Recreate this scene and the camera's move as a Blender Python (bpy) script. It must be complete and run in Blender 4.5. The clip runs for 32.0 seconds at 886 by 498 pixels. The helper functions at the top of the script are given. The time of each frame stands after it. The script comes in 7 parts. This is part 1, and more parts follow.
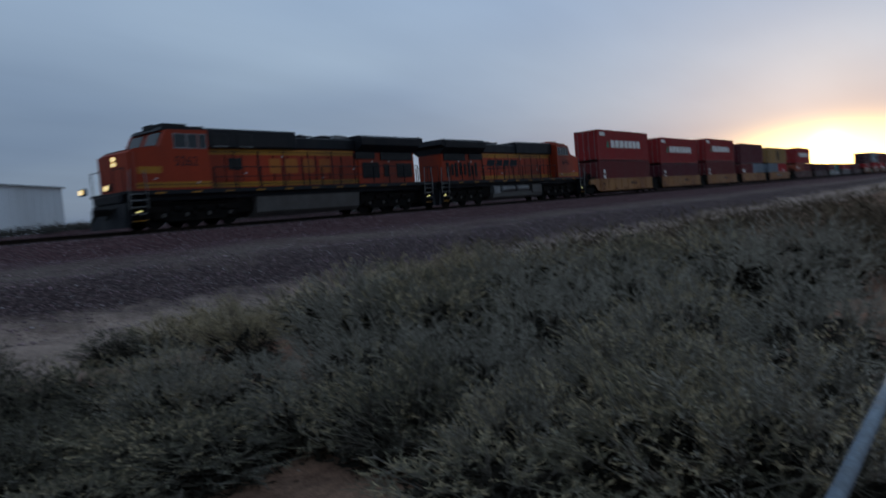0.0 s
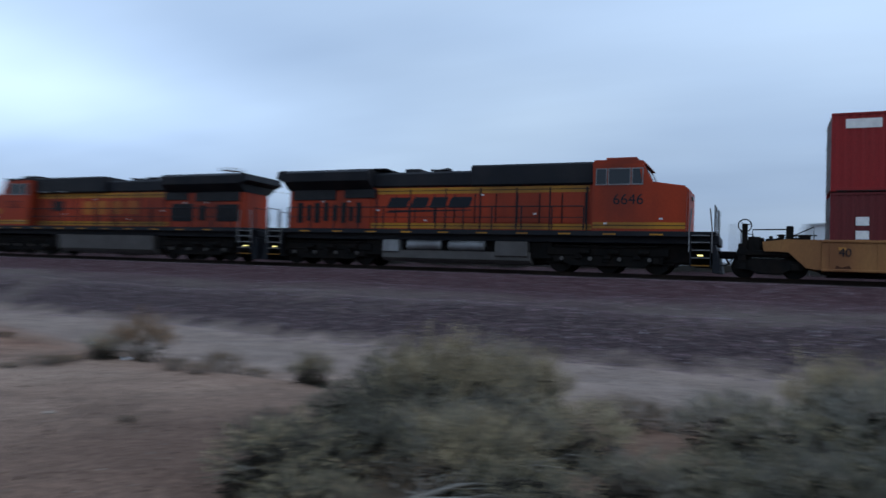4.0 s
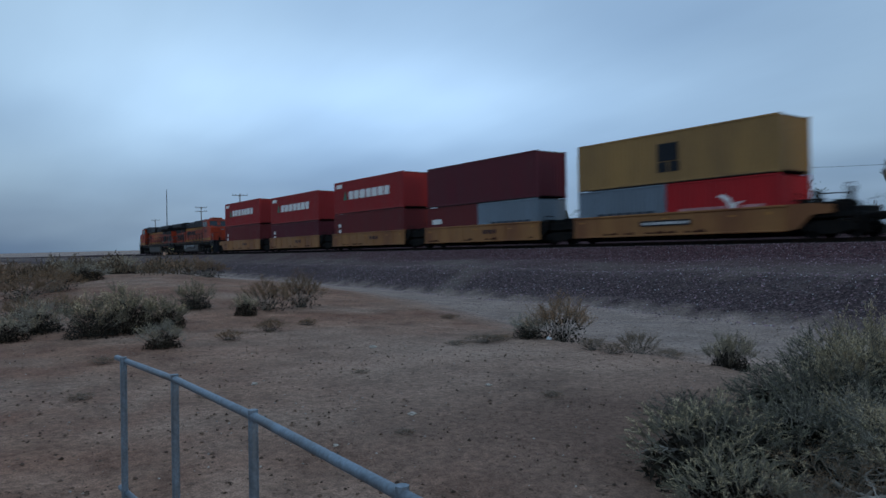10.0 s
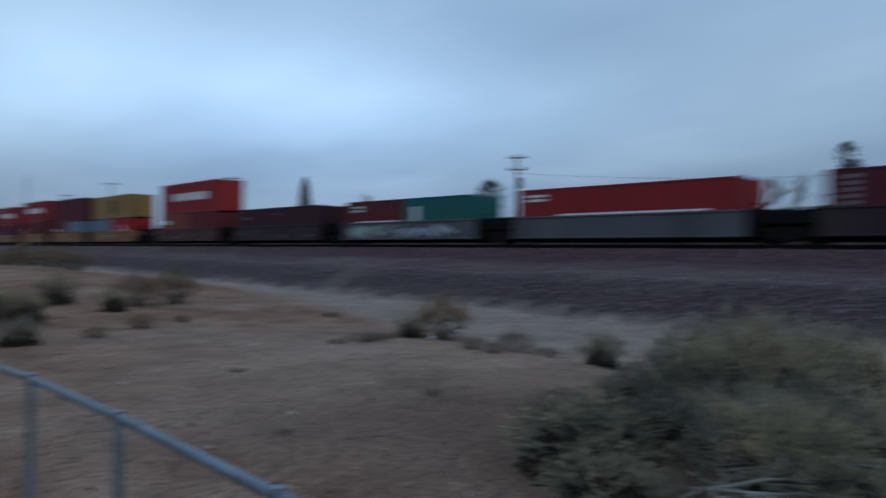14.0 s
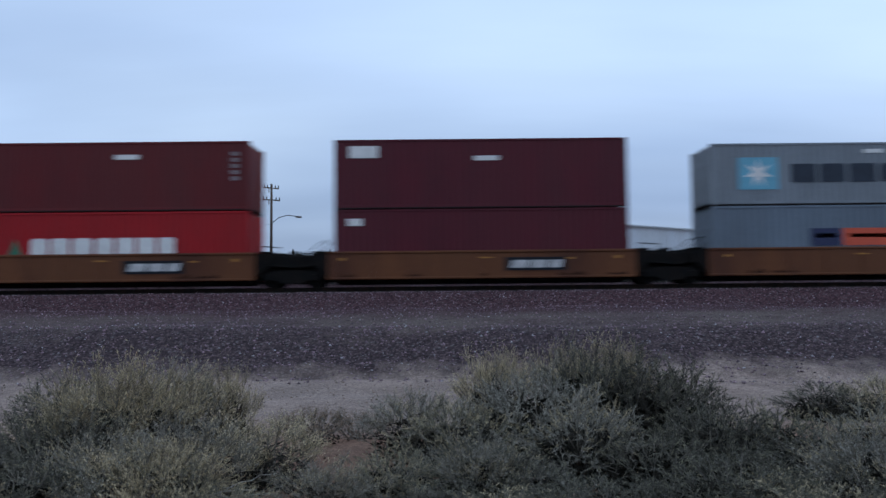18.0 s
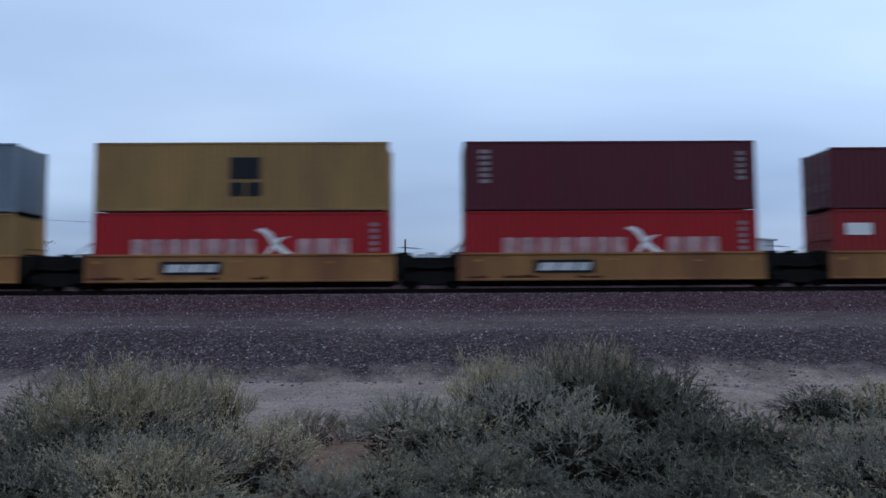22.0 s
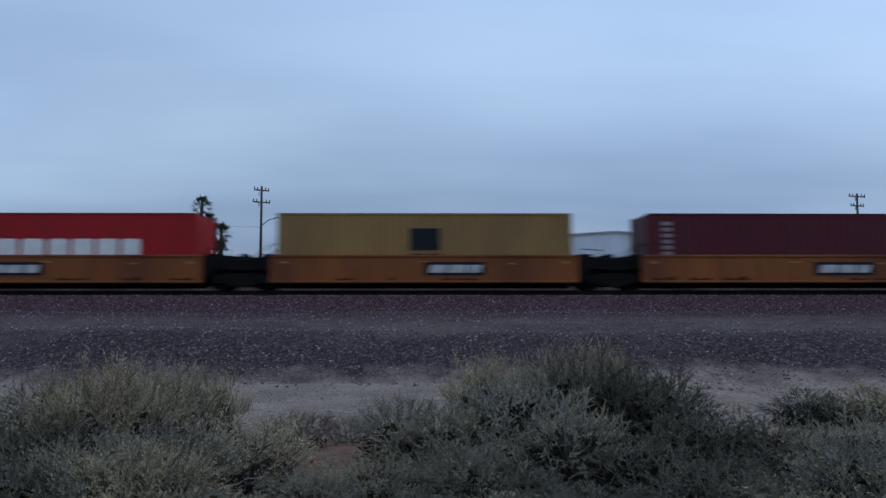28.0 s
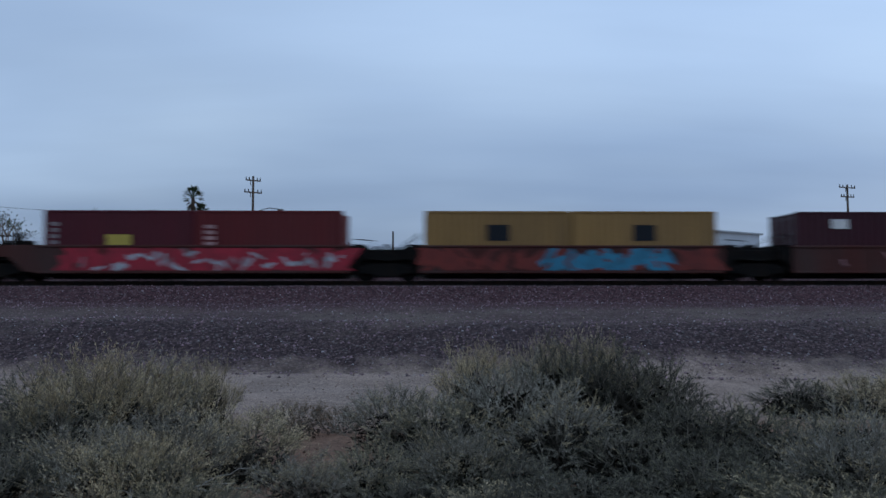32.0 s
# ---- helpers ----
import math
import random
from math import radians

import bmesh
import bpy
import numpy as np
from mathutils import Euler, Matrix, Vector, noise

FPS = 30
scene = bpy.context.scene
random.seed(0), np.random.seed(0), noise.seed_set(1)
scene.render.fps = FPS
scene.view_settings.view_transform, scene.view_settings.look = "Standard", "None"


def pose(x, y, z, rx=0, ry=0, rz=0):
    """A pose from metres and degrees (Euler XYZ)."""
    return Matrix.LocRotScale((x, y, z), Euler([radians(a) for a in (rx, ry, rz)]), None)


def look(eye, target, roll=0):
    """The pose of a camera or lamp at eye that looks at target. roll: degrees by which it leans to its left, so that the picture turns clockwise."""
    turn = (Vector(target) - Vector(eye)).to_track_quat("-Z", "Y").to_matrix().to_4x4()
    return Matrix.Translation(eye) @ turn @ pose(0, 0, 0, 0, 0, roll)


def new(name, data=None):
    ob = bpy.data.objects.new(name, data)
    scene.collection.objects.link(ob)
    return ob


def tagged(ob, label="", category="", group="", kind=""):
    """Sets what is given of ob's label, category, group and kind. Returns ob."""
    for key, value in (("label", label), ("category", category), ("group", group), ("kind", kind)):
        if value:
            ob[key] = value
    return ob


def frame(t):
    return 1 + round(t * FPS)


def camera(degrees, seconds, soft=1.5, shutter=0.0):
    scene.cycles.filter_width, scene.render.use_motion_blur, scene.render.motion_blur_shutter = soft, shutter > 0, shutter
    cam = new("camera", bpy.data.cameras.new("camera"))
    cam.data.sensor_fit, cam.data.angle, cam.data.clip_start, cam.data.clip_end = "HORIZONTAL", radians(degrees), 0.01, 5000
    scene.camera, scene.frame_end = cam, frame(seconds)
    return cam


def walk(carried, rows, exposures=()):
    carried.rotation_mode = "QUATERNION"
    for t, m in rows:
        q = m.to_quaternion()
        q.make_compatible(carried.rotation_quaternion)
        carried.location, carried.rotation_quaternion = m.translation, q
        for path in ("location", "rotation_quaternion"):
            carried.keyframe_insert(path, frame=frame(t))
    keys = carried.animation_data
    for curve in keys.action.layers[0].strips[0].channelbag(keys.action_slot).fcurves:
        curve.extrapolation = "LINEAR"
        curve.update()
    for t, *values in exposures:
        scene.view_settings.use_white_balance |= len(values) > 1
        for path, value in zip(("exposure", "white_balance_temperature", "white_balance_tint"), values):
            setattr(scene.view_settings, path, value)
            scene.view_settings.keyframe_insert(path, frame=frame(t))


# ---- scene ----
cam = camera(62.58, 32.0, soft=1.5, shutter=0.8)
EYE = (0.0, 0.0, 1.6)

# seconds, yaw, pitch, roll of the hand-held camera, which turns on the spot
TURNS = [
    (0.0, -52.45, -2.90, 4.96),
    (0.5, -44.08, -0.45, 4.63),
    (0.8, -33.2, 0.2, 4.10),
    (1.0, -28.37, 0.50, 3.25),
    (1.2, -26.0, 0.3, 2.9),
    (1.4, -28.9, -0.2, 2.4),
    (1.5, -30.46, -0.34, 2.16),
    (1.7, -28.9, -0.25, 1.98),
    (2.0, -26.61, -0.04, 1.86),
    (2.5, -16.72, -0.28, 1.52),
    (3.0, -5.27, 0.24, 0.62),
    (3.2, 0.0, -0.55, 1.30),
    (3.3, 2.6, -0.80, 0.95),
    (3.5, 8.08, 1.16, -0.36),
    (4.0, 24.10, 2.09, -2.15),
    (4.5, 38.44, 1.83, -1.72),
    (6.5, 58.79, 0.12, -0.27),
    (7.0, 56.56, -0.59, -0.05),
    (7.5, 55.29, -0.29, 0.55),
    (8.0, 54.61, -0.39, 0.53),
    (8.5, 55.15, -0.23, 0.72),
    (9.0, 55.18, 0.15, 0.78),
    (9.5, 55.19, 0.27, 0.74),
    (10.0, 55.39, 0.26, 0.84),
    (10.5, 55.58, 0.45, 0.80),
    (11.0, 55.87, 0.28, 0.78),
    (11.5, 55.72, 0.16, 0.76),
    (12.0, 55.80, 0.26, 0.58),
    (12.5, 55.84, 0.21, 0.58),
    (13.0, 55.80, 0.16, 0.58),
    (13.5, 55.35, -0.08, 0.39),
    (15.5, -0.05, 3.64, -0.35),
    (16.0, 0.05, 2.83, 0.31),
    (16.5, 0.16, 2.76, 0.48),
    (17.0, -0.11, 2.92, 0.45),
    (17.5, -0.26, 3.25, 0.66),
    (18.0, -0.15, 3.62, 0.59),
    (18.5, -0.26, 3.51, 0.46),
    (19.0, -0.21, 3.55, 0.55),
    (19.5, -0.64, 3.06, 0.30),
    (20.0, -0.54, 3.35, 0.30),
    (20.5, -0.70, 3.70, 0.30),
    (21.0, -0.63, 3.82, 0.38),
    (21.5, -0.58, 3.60, 0.40),
    (22.0, -0.60, 3.81, 0.35),
    (22.5, -0.55, 3.89, 0.48),
    (23.0, -0.77, 4.00, 0.37),
    (23.5, -1.17, 4.27, 0.34),
    (24.0, -0.58, 4.47, 0.51),
    (24.5, -0.67, 4.14, 0.36),
    (25.0, -0.97, 4.56, 0.47),
    (25.5, -1.05, 4.47, 0.48),
    (26.0, -1.39, 4.47, 0.39),
    (26.5, -1.40, 4.35, 0.41),
    (28.5, -0.88, 3.90, -0.01),
    (29.0, -0.92, 3.87, 0.06),
    (29.5, -0.89, 3.69, 0.03),
    (30.0, -1.05, 3.56, 0.04),
    (30.5, -1.42, 3.69, -0.02),
    (31.0, -1.43, 3.66, -0.03),
    (31.5, -1.50, 3.67, 0.01),
    (32.0, -1.58, 3.20, 0.05),
]

# stops by which the phone opens or closes as it turns from the sun
EXPOSURES = [(0.0, -1.05, 6500, 9), (0.5, -0.34, 6500, 10), (1.0, -0.12, 6600, 11), (2.0, 0.08, 6650, 14), (3.0, 0.14, 6700, 13), (3.6, 0.05, 6600, 12), (4.5, -0.3, 6300, 8), (6.5, -0.55, 6000, 3),
             (13.5, -0.55, 6000, 3), (15.5, -0.4, 6300, 10), (16.2, 0.0, 6400, 13), (20.0, -0.07, 6300, 13), (23.5, -0.08, 6200, 12), (26.0, -0.24, 6300, 11), (29.0, -0.42, 6100, 10), (30.5, -0.32, 6250, 11), (32.0, -0.40, 6250, 11)]


def camera_path():
    walk(cam, [(t, pose(*EYE, 90 + pitch, roll, yaw)) for t, yaw, pitch, roll in TURNS], EXPOSURES)


camera_path()

# ---- light: dusk under broken cloud, the sun on the horizon far down the line ----
SUN_AZ, SUN_EL = 80.5, 2.0            # degrees from +y towards +x, and above the horizon
SUN_WAY = Vector((math.sin(radians(SUN_AZ)) * math.cos(radians(SUN_EL)), math.cos(radians(SUN_AZ)) * math.cos(radians(SUN_EL)), math.sin(radians(SUN_EL))))


def make_world():
    world = bpy.data.worlds.new("dusk_sky")
    scene.world = world
    world.use_nodes = True
    nt = world.node_tree
    nt.nodes.clear()
    N, L = nt.nodes.new, nt.links.new

    def math_node(op, a, b=None, clamp=False):
        n = N("ShaderNodeMath")
        n.operation, n.use_clamp = op, clamp
        for i, v in enumerate((a, b)):
            if v is None:
                continue
            if isinstance(v, (int, float)):
                n.inputs[i].default_value = v
            else:
                L(v, n.inputs[i])
        return n.outputs[0]

    out = N("ShaderNodeOutputWorld")
    sky = N("ShaderNodeTexSky")
    sky.sky_type, sky.sun_disc = "NISHITA", False
    sky.sun_elevation, sky.sun_rotation = radians(SUN_EL), radians(SUN_AZ)
    sky.air_density, sky.dust_density, sky.ozone_density = 1.0, 2.0, 1.5
    bg_sky = N("ShaderNodeBackground")
    L(sky.outputs[0], bg_sky.inputs[0])
    bg_sky.inputs[1].default_value = 0.035

    tc = N("ShaderNodeTexCoord")
    sep = N("ShaderNodeSeparateXYZ")
    L(tc.outputs["Generated"], sep.inputs[0])
    up = math_node("ADD", math_node("MAXIMUM", sep.outputs[2], 0.0), 0.16)
    flat = N("ShaderNodeCombineXYZ")
    L(math_node("DIVIDE", sep.outputs[0], up), flat.inputs[0])
    L(math_node("DIVIDE", sep.outputs[1], up), flat.inputs[1])
    stretch = N("ShaderNodeMapping")
    L(flat.outputs[0], stretch.inputs[0])
    stretch.inputs["Scale"].default_value = (0.6, 0.75, 1.0)
    stretch.inputs["Rotation"].default_value = (0, 0, radians(-20))
    cloud = N("ShaderNodeTexNoise")
    L(stretch.outputs[0], cloud.inputs["Vector"])
    cloud.inputs["Scale"].default_value, cloud.inputs["Detail"].default_value, cloud.inputs["Roughness"].default_value = 0.75, 3.0, 0.42
    ramp = N("ShaderNodeValToRGB")
    L(cloud.outputs["Fac"], ramp.inputs[0])
    r = ramp.color_ramp
    r.elements[0].position, r.elements[0].color = 0.22, (0.27, 0.40, 0.645, 1)
    r.elements[1].position, r.elements[1].color = 0.78, (0.585, 0.76, 0.98, 1)
    # towards the horizon the cloud deck is thicker and darker
    low = N("ShaderNodeMapRange")
    L(sep.outputs[2], low.inputs[0])
    low.inputs[1].default_value, low.inputs[2].default_value, low.inputs[3].default_value, low.inputs[4].default_value = 0.0, 0.34, 0.58, 1.04
    deck = N("ShaderNodeMixRGB")
    deck.blend_type, deck.inputs[0].default_value = "MULTIPLY", 1.0
    L(ramp.outputs[0], deck.inputs[1])
    L(low.outputs[0], deck.inputs[2])
    # long soft streaks in the deck
    slant = N("ShaderNodeMapping")
    L(flat.outputs[0], slant.inputs[0])
    slant.inputs["Scale"].default_value = (0.55, 2.2, 1.0)
    slant.inputs["Rotation"].default_value = (0, 0, radians(28))
    streak = N("ShaderNodeTexNoise")
    L(slant.outputs[0], streak.inputs["Vector"])
    streak.inputs["Scale"].default_value, streak.inputs["Detail"].default_value, streak.inputs["Roughness"].default_value = 0.9, 5.0, 0.55
    ripple = N("ShaderNodeMapRange")
    L(streak.outputs["Fac"], ripple.inputs[0])
    ripple.inputs[1].default_value, ripple.inputs[2].default_value, ripple.inputs[3].default_value, ripple.inputs[4].default_value = 0.3, 0.7, 0.955, 1.045
    combed = N("ShaderNodeMixRGB")
    combed.blend_type, combed.inputs[0].default_value = "MULTIPLY", 1.0
    L(deck.outputs[0], combed.inputs[1])
    L(ripple.outputs[0], combed.inputs[2])
    half = N("ShaderNodeVectorMath")
    half.operation = "DOT_PRODUCT"
    L(tc.outputs["Generated"], half.inputs[0])
    half.inputs[1].default_value = SUN_WAY
    gap_way = Vector((-math.sin(radians(61)) * math.cos(radians(9)), math.cos(radians(61)) * math.cos(radians(9)), math.sin(radians(9))))
    rift = N("ShaderNodeVectorMath")
    rift.operation = "DOT_PRODUCT"
    L(tc.outputs["Generated"], rift.inputs[0])
    rift.inputs[1].default_value = gap_way
    lift = math_node("DIVIDE", math_node("SUBTRACT", sep.outputs[2], 0.165), 0.11)
    lift = math_node("POWER", 2.718, math_node("MULTIPLY", math_node("MULTIPLY", lift, lift), -1.0))
    thin = math_node("MULTIPLY", math_node("MULTIPLY", math_node("POWER", math_node("MAXIMUM", rift.outputs["Value"], 0.0), 7.0), lift), math_node("MULTIPLY", cloud.outputs["Fac"], 1.9))
    # a thicker bank of cloud up the line
    bank = N("ShaderNodeVectorMath")
    bank.operation = "DOT_PRODUCT"
    L(tc.outputs["Generated"], bank.inputs[0])
    bank.inputs[1].default_value = Vector((-math.sin(radians(29)) * math.cos(radians(12)), math.cos(radians(29)) * math.cos(radians(12)), math.sin(radians(12))))
    thick = math_node("SUBTRACT", 1.0, math_node("MULTIPLY", math_node("POWER", math_node("MAXIMUM", bank.outputs["Value"], 0.0), 16.0), 0.15))
    west = N("ShaderNodeVectorMath")
    west.operation = "DOT_PRODUCT"
    L(tc.outputs["Generated"], west.inputs[0])
    west.inputs[1].default_value = Vector((-math.sin(radians(88)), math.cos(radians(88)), 0.03))
    thick = math_node("SUBTRACT", thick, math_node("MULTIPLY", math_node("POWER", math_node("MAXIMUM", west.outputs["Value"], 0.0), 16.0), 0.22))
    bg_cloud = N("ShaderNodeBackground")
    L(combed.outputs[0], bg_cloud.inputs[0])
    L(math_node("MULTIPLY", thick, math_node("ADD", math_node("ADD", 1.20, thin), math_node("MULTIPLY", math_node("POWER", math_node("MAXIMUM", half.outputs["Value"], 0.0), 3.0), 0.52))), bg_cloud.inputs[1])

    # the sun behind thin cloud: a bright core and a wide warm glow along the horizon
    dot = N("ShaderNodeVectorMath")
    dot.operation = "DOT_PRODUCT"
    L(tc.outputs["Generated"], dot.inputs[0])
    dot.inputs[1].default_value = SUN_WAY
    near = math_node("MAXIMUM", dot.outputs["Value"], 0.0)
    band = math_node("DIVIDE", math_node("SUBTRACT", sep.outputs[2], 0.026), 0.030)
    band = math_node("POWER", 2.718, math_node("MULTIPLY", math_node("MULTIPLY", band, band), -1.0))
    core = math_node("MULTIPLY", math_node("MULTIPLY", math_node("POWER", near, 260.0), band), 11.0)
    disc = math_node("MULTIPLY", math_node("POWER", near, 9000.0), 30.0)
    low_sky = math_node("POWER", 2.718, math_node("MULTIPLY", math_node("ABSOLUTE", sep.outputs[2], None), -6.5))
    halo = math_node("MULTIPLY", math_node("MULTIPLY", math_node("POWER", near, 110.0), 0.45), low_sky)
    wide = math_node("MULTIPLY", math_node("MULTIPLY", math_node("POWER", near, 10.0), 0.20), low_sky)
    glow = math_node("ADD", core, disc)
    bg_halo = N("ShaderNodeBackground")
    bg_halo.inputs[0].default_value = (1.0, 0.84, 0.60, 1)
    L(math_node("ADD", halo, wide), bg_halo.inputs[1])
    bg_glow = N("ShaderNodeBackground")
    bg_glow.inputs[0].default_value = (1.0, 0.60, 0.13, 1)
    L(glow, bg_glow.inputs[1])
    a, b = N("ShaderNodeAddShader"), N("ShaderNodeAddShader")
    L(bg_sky.outputs[0], a.inputs[0])
    L(bg_cloud.outputs[0], a.inputs[1])
    L(a.outputs[0], b.inputs[0])
    L(bg_glow.outputs[0], b.inputs[1])
    c = N("ShaderNodeAddShader")
    L(b.outputs[0], c.inputs[0])
    L(bg_halo.outputs[0], c.inputs[1])
    L(c.outputs[0], out.inputs[0])


make_world()
sun_data = bpy.data.lights.new("sun", "SUN")
sun_data.energy, sun_data.angle, sun_data.color = 0.38, radians(12), (1.0, 0.72, 0.45)
sun = new("sun", sun_data)
sun.matrix_world = look(SUN_WAY * 100, (0, 0, 0))

# ---- materials ----


def material(name, base, rough=0.7, metal=0.0, vary=0.25, scale=3.0, fine=40.0, bump=0.1, dirt=None, dirt_amount=0.0, island=0.0, spec=0.4, random_tone=0.0, stretch=(1, 1, 1)):
    """A procedural surface: broad stains, fine grain and relief over a base colour."""
    m = bpy.data.materials.new(name)
    m.use_nodes = True
    nt = m.node_tree
    N, L = nt.nodes.new, nt.links.new
    bsdf = nt.nodes["Principled BSDF"]
    bsdf.inputs["Roughness"].default_value = rough
    bsdf.inputs["Metallic"].default_value = metal
    bsdf.inputs["Specular IOR Level"].default_value = spec
    tc = N("ShaderNodeTexCoord")
    mp = N("ShaderNodeMapping")
    mp.inputs["Scale"].default_value = stretch
    L(tc.outputs["Object"], mp.inputs[0])
    broad, grain = N("ShaderNodeTexNoise"), N("ShaderNodeTexNoise")
    for n, s, d in ((broad, scale, 5.0), (grain, fine, 3.0)):
        L(mp.outputs[0], n.inputs["Vector"])
        n.inputs["Scale"].default_value, n.inputs["Detail"].default_value = s, d

    def mixed(a, b, fac, kind="MIX"):
        n = N("ShaderNodeMixRGB")
        n.blend_type = kind
        for i, v in ((0, fac), (1, a), (2, b)):
            if isinstance(v, (int, float)):
                n.inputs[i].default_value = v
            elif isinstance(v, tuple):
                n.inputs[i].default_value = (*v, 1)
            else:
                L(v, n.inputs[i])
        return n.outputs[0]

    def spread(src, lo, hi, a=0.3, b=0.7):
        n = N("ShaderNodeMapRange")
        L(src, n.inputs[0])
        for i, v in enumerate((a, b, lo, hi)):
            n.inputs[i + 1].default_value = v
        return n.outputs[0]

    tone = mixed(base, spread(broad.outputs["Fac"], 1 - vary, 1 + vary), 1.0, "MULTIPLY")
    tone = mixed(tone, spread(grain.outputs["Fac"], 1 - vary * 0.8, 1 + vary * 0.8), 1.0, "MULTIPLY")
    if island:
        geo = N("ShaderNodeNewGeometry")
        tone = mixed(tone, spread(geo.outputs["Random Per Island"], 1 - island, 1 + island, 0, 1), 1.0, "MULTIPLY")
    if random_tone:
        info = N("ShaderNodeObjectInfo")
        tone = mixed(tone, spread(info.outputs["Random"], 1 - random_tone, 1 + random_tone, 0, 1), 1.0, "MULTIPLY")
    if dirt:
        mask = N("ShaderNodeTexNoise")
        L(mp.outputs[0], mask.inputs["Vector"])
        mask.inputs["Scale"].default_value, mask.inputs["Detail"].default_value = scale * 0.6, 8.0
        tone = mixed(tone, dirt, spread(mask.outputs["Fac"], 0.0, dirt_amount, 0.42, 0.66))
    L(tone, bsdf.inputs["Base Color"])
    if bump:
        bp = N("ShaderNodeBump")
        bp.inputs["Strength"].default_value, bp.inputs["Distance"].default_value = bump, 0.02
        L(grain.outputs["Fac"], bp.inputs["Height"])
        L(bp.outputs[0], bsdf.inputs["Normal"])
    L(spread(broad.outputs["Fac"], max(rough - 0.12, 0.05), min(rough + 0.12, 1)), bsdf.inputs["Roughness"])
    return m


def glowing(name, colour, strength):
    m = bpy.data.materials.new(name)
    m.use_nodes = True
    bsdf = m.node_tree.nodes["Principled BSDF"]
    bsdf.inputs["Emission Color"].default_value = (*colour, 1)
    bsdf.inputs["Emission Strength"].default_value = strength
    bsdf.inputs["Base Color"].default_value = (*colour, 1)
    return m


GRIME = (0.05, 0.04, 0.035)


def paint(name, base, amount=0.35, rough=0.55, dirt=GRIME):
    return material(name, base, rough, 0.0, 0.14, 0.7, 25.0, 0.04, dirt, amount, stretch=(1, 1, 0.35), random_tone=0.08, spec=0.22)


BOX_PAINT = {
    "red": paint("red_paint", (0.26, 0.016, 0.016), 0.12),
    "bright": paint("bright_red_paint", (0.34, 0.010, 0.013), 0.08),
    "brick": paint("brick_red_paint", (0.125, 0.015, 0.016), 0.18),
    "maroon": paint("maroon_paint", (0.088, 0.011, 0.018), 0.12),
    "dark": paint("dark_maroon_paint", (0.046, 0.008, 0.014), 0.12),
    "orange": paint("faded_orange_paint", (0.266, 0.059, 0.028), 0.3),
    "yellow": paint("mustard_yellow_paint", (0.300, 0.170, 0.056), 0.3),
    "grey": paint("pale_grey_paint", (0.225, 0.245, 0.262), 0.15),
    "slate": paint("slate_grey_paint", (0.168, 0.203, 0.238), 0.25),
    "teal": paint("teal_paint", (0.014, 0.119, 0.105), 0.3),
}
WHITE_MARK = material("white_lettering_paint", (0.72, 0.70, 0.66), 0.6, vary=0.12, bump=0)
DARK_MARK = material("charcoal_lettering_paint", (0.016, 0.018, 0.022), 0.75, vary=0.15, bump=0, spec=0.15)
SLATE_MARK = material("slate_blue_lettering_paint", (0.040, 0.048, 0.062), 0.75, vary=0.15, bump=0, spec=0.15)
GREEN_MARK = material("green_emblem_paint", (0.03, 0.16, 0.09), 0.6, vary=0.15, bump=0)
SKY_MARK = material("pale_blue_emblem_paint", (0.14, 0.38, 0.48), 0.6, vary=0.1, bump=0)
NAVY_MARK = material("navy_label_paint", (0.022, 0.028, 0.075), 0.6, vary=0.15, bump=0)
BLUE_MARK = material("deep_blue_emblem_paint", (0.03, 0.04, 0.28), 0.6, vary=0.15, bump=0)
RED_MARK = material("orange_red_label_paint", (0.62, 0.09, 0.04), 0.6, vary=0.1, bump=0)
YELLOW_MARK = material("yellow_label_paint", (0.46, 0.35, 0.06), 0.6, vary=0.1, bump=0)
SPRAY = [material("spray_paint_" + n, c, 0.55, vary=0.3, scale=2.0, bump=0) for n, c in
         (("white", (0.36, 0.37, 0.39)), ("blue", (0.03, 0.19, 0.29)), ("red", (0.30, 0.014, 0.028)), ("green", (0.22, 0.36, 0.16)), ("pink", (0.26, 0.12, 0.13)), ("black", (0.02, 0.02, 0.02)), ("brick", (0.16, 0.022, 0.014)))]
# near black for the shadow in the container seams and the grime there
SEAM_SHADE_GRIME = material("seam_shade_and_grime", (0.022, 0.018, 0.017), 0.8, 0, 0.3, 2.0, 30.0, 0.05, spec=0.1)
CAR_PAINT = {
    "yellow": paint("well_car_yellow_paint", (0.300, 0.138, 0.046), 0.75, dirt=(0.17, 0.062, 0.026)),
    "amber": paint("well_car_amber_paint", (0.255, 0.078, 0.019), 0.75, dirt=(0.115, 0.034, 0.016)),
    "umber": paint("well_car_brown_paint", (0.150, 0.052, 0.019), 0.8, dirt=(0.075, 0.024, 0.012)),
    "rust": paint("well_car_oxide_paint", (0.070, 0.018, 0.013), 0.5),
    "grey": paint("well_car_grey_paint", (0.105, 0.099, 0.105), 0.5),
    "plum": paint("well_car_plum_paint", (0.035, 0.014, 0.020), 0.5),
}
OVERPAINT = material("pale_cover_paint", (0.25, 0.19, 0.165), 0.8, vary=0.3, scale=2.5, bump=0)
PATCH = material("orange_reflector_patch", (0.40, 0.17, 0.03), 0.6, vary=0.2, bump=0)
SCAB = material("rust_scab", (0.060, 0.024, 0.014), 0.9, vary=0.4, scale=3.0, bump=0.1, spec=0.1)
STEEL = material("dark_greasy_steel", (0.009, 0.0085, 0.008), 0.75, 0.0, 0.35, 4.0, 60.0, 0.15, (0.022, 0.014, 0.010), 0.4, spec=0.06)
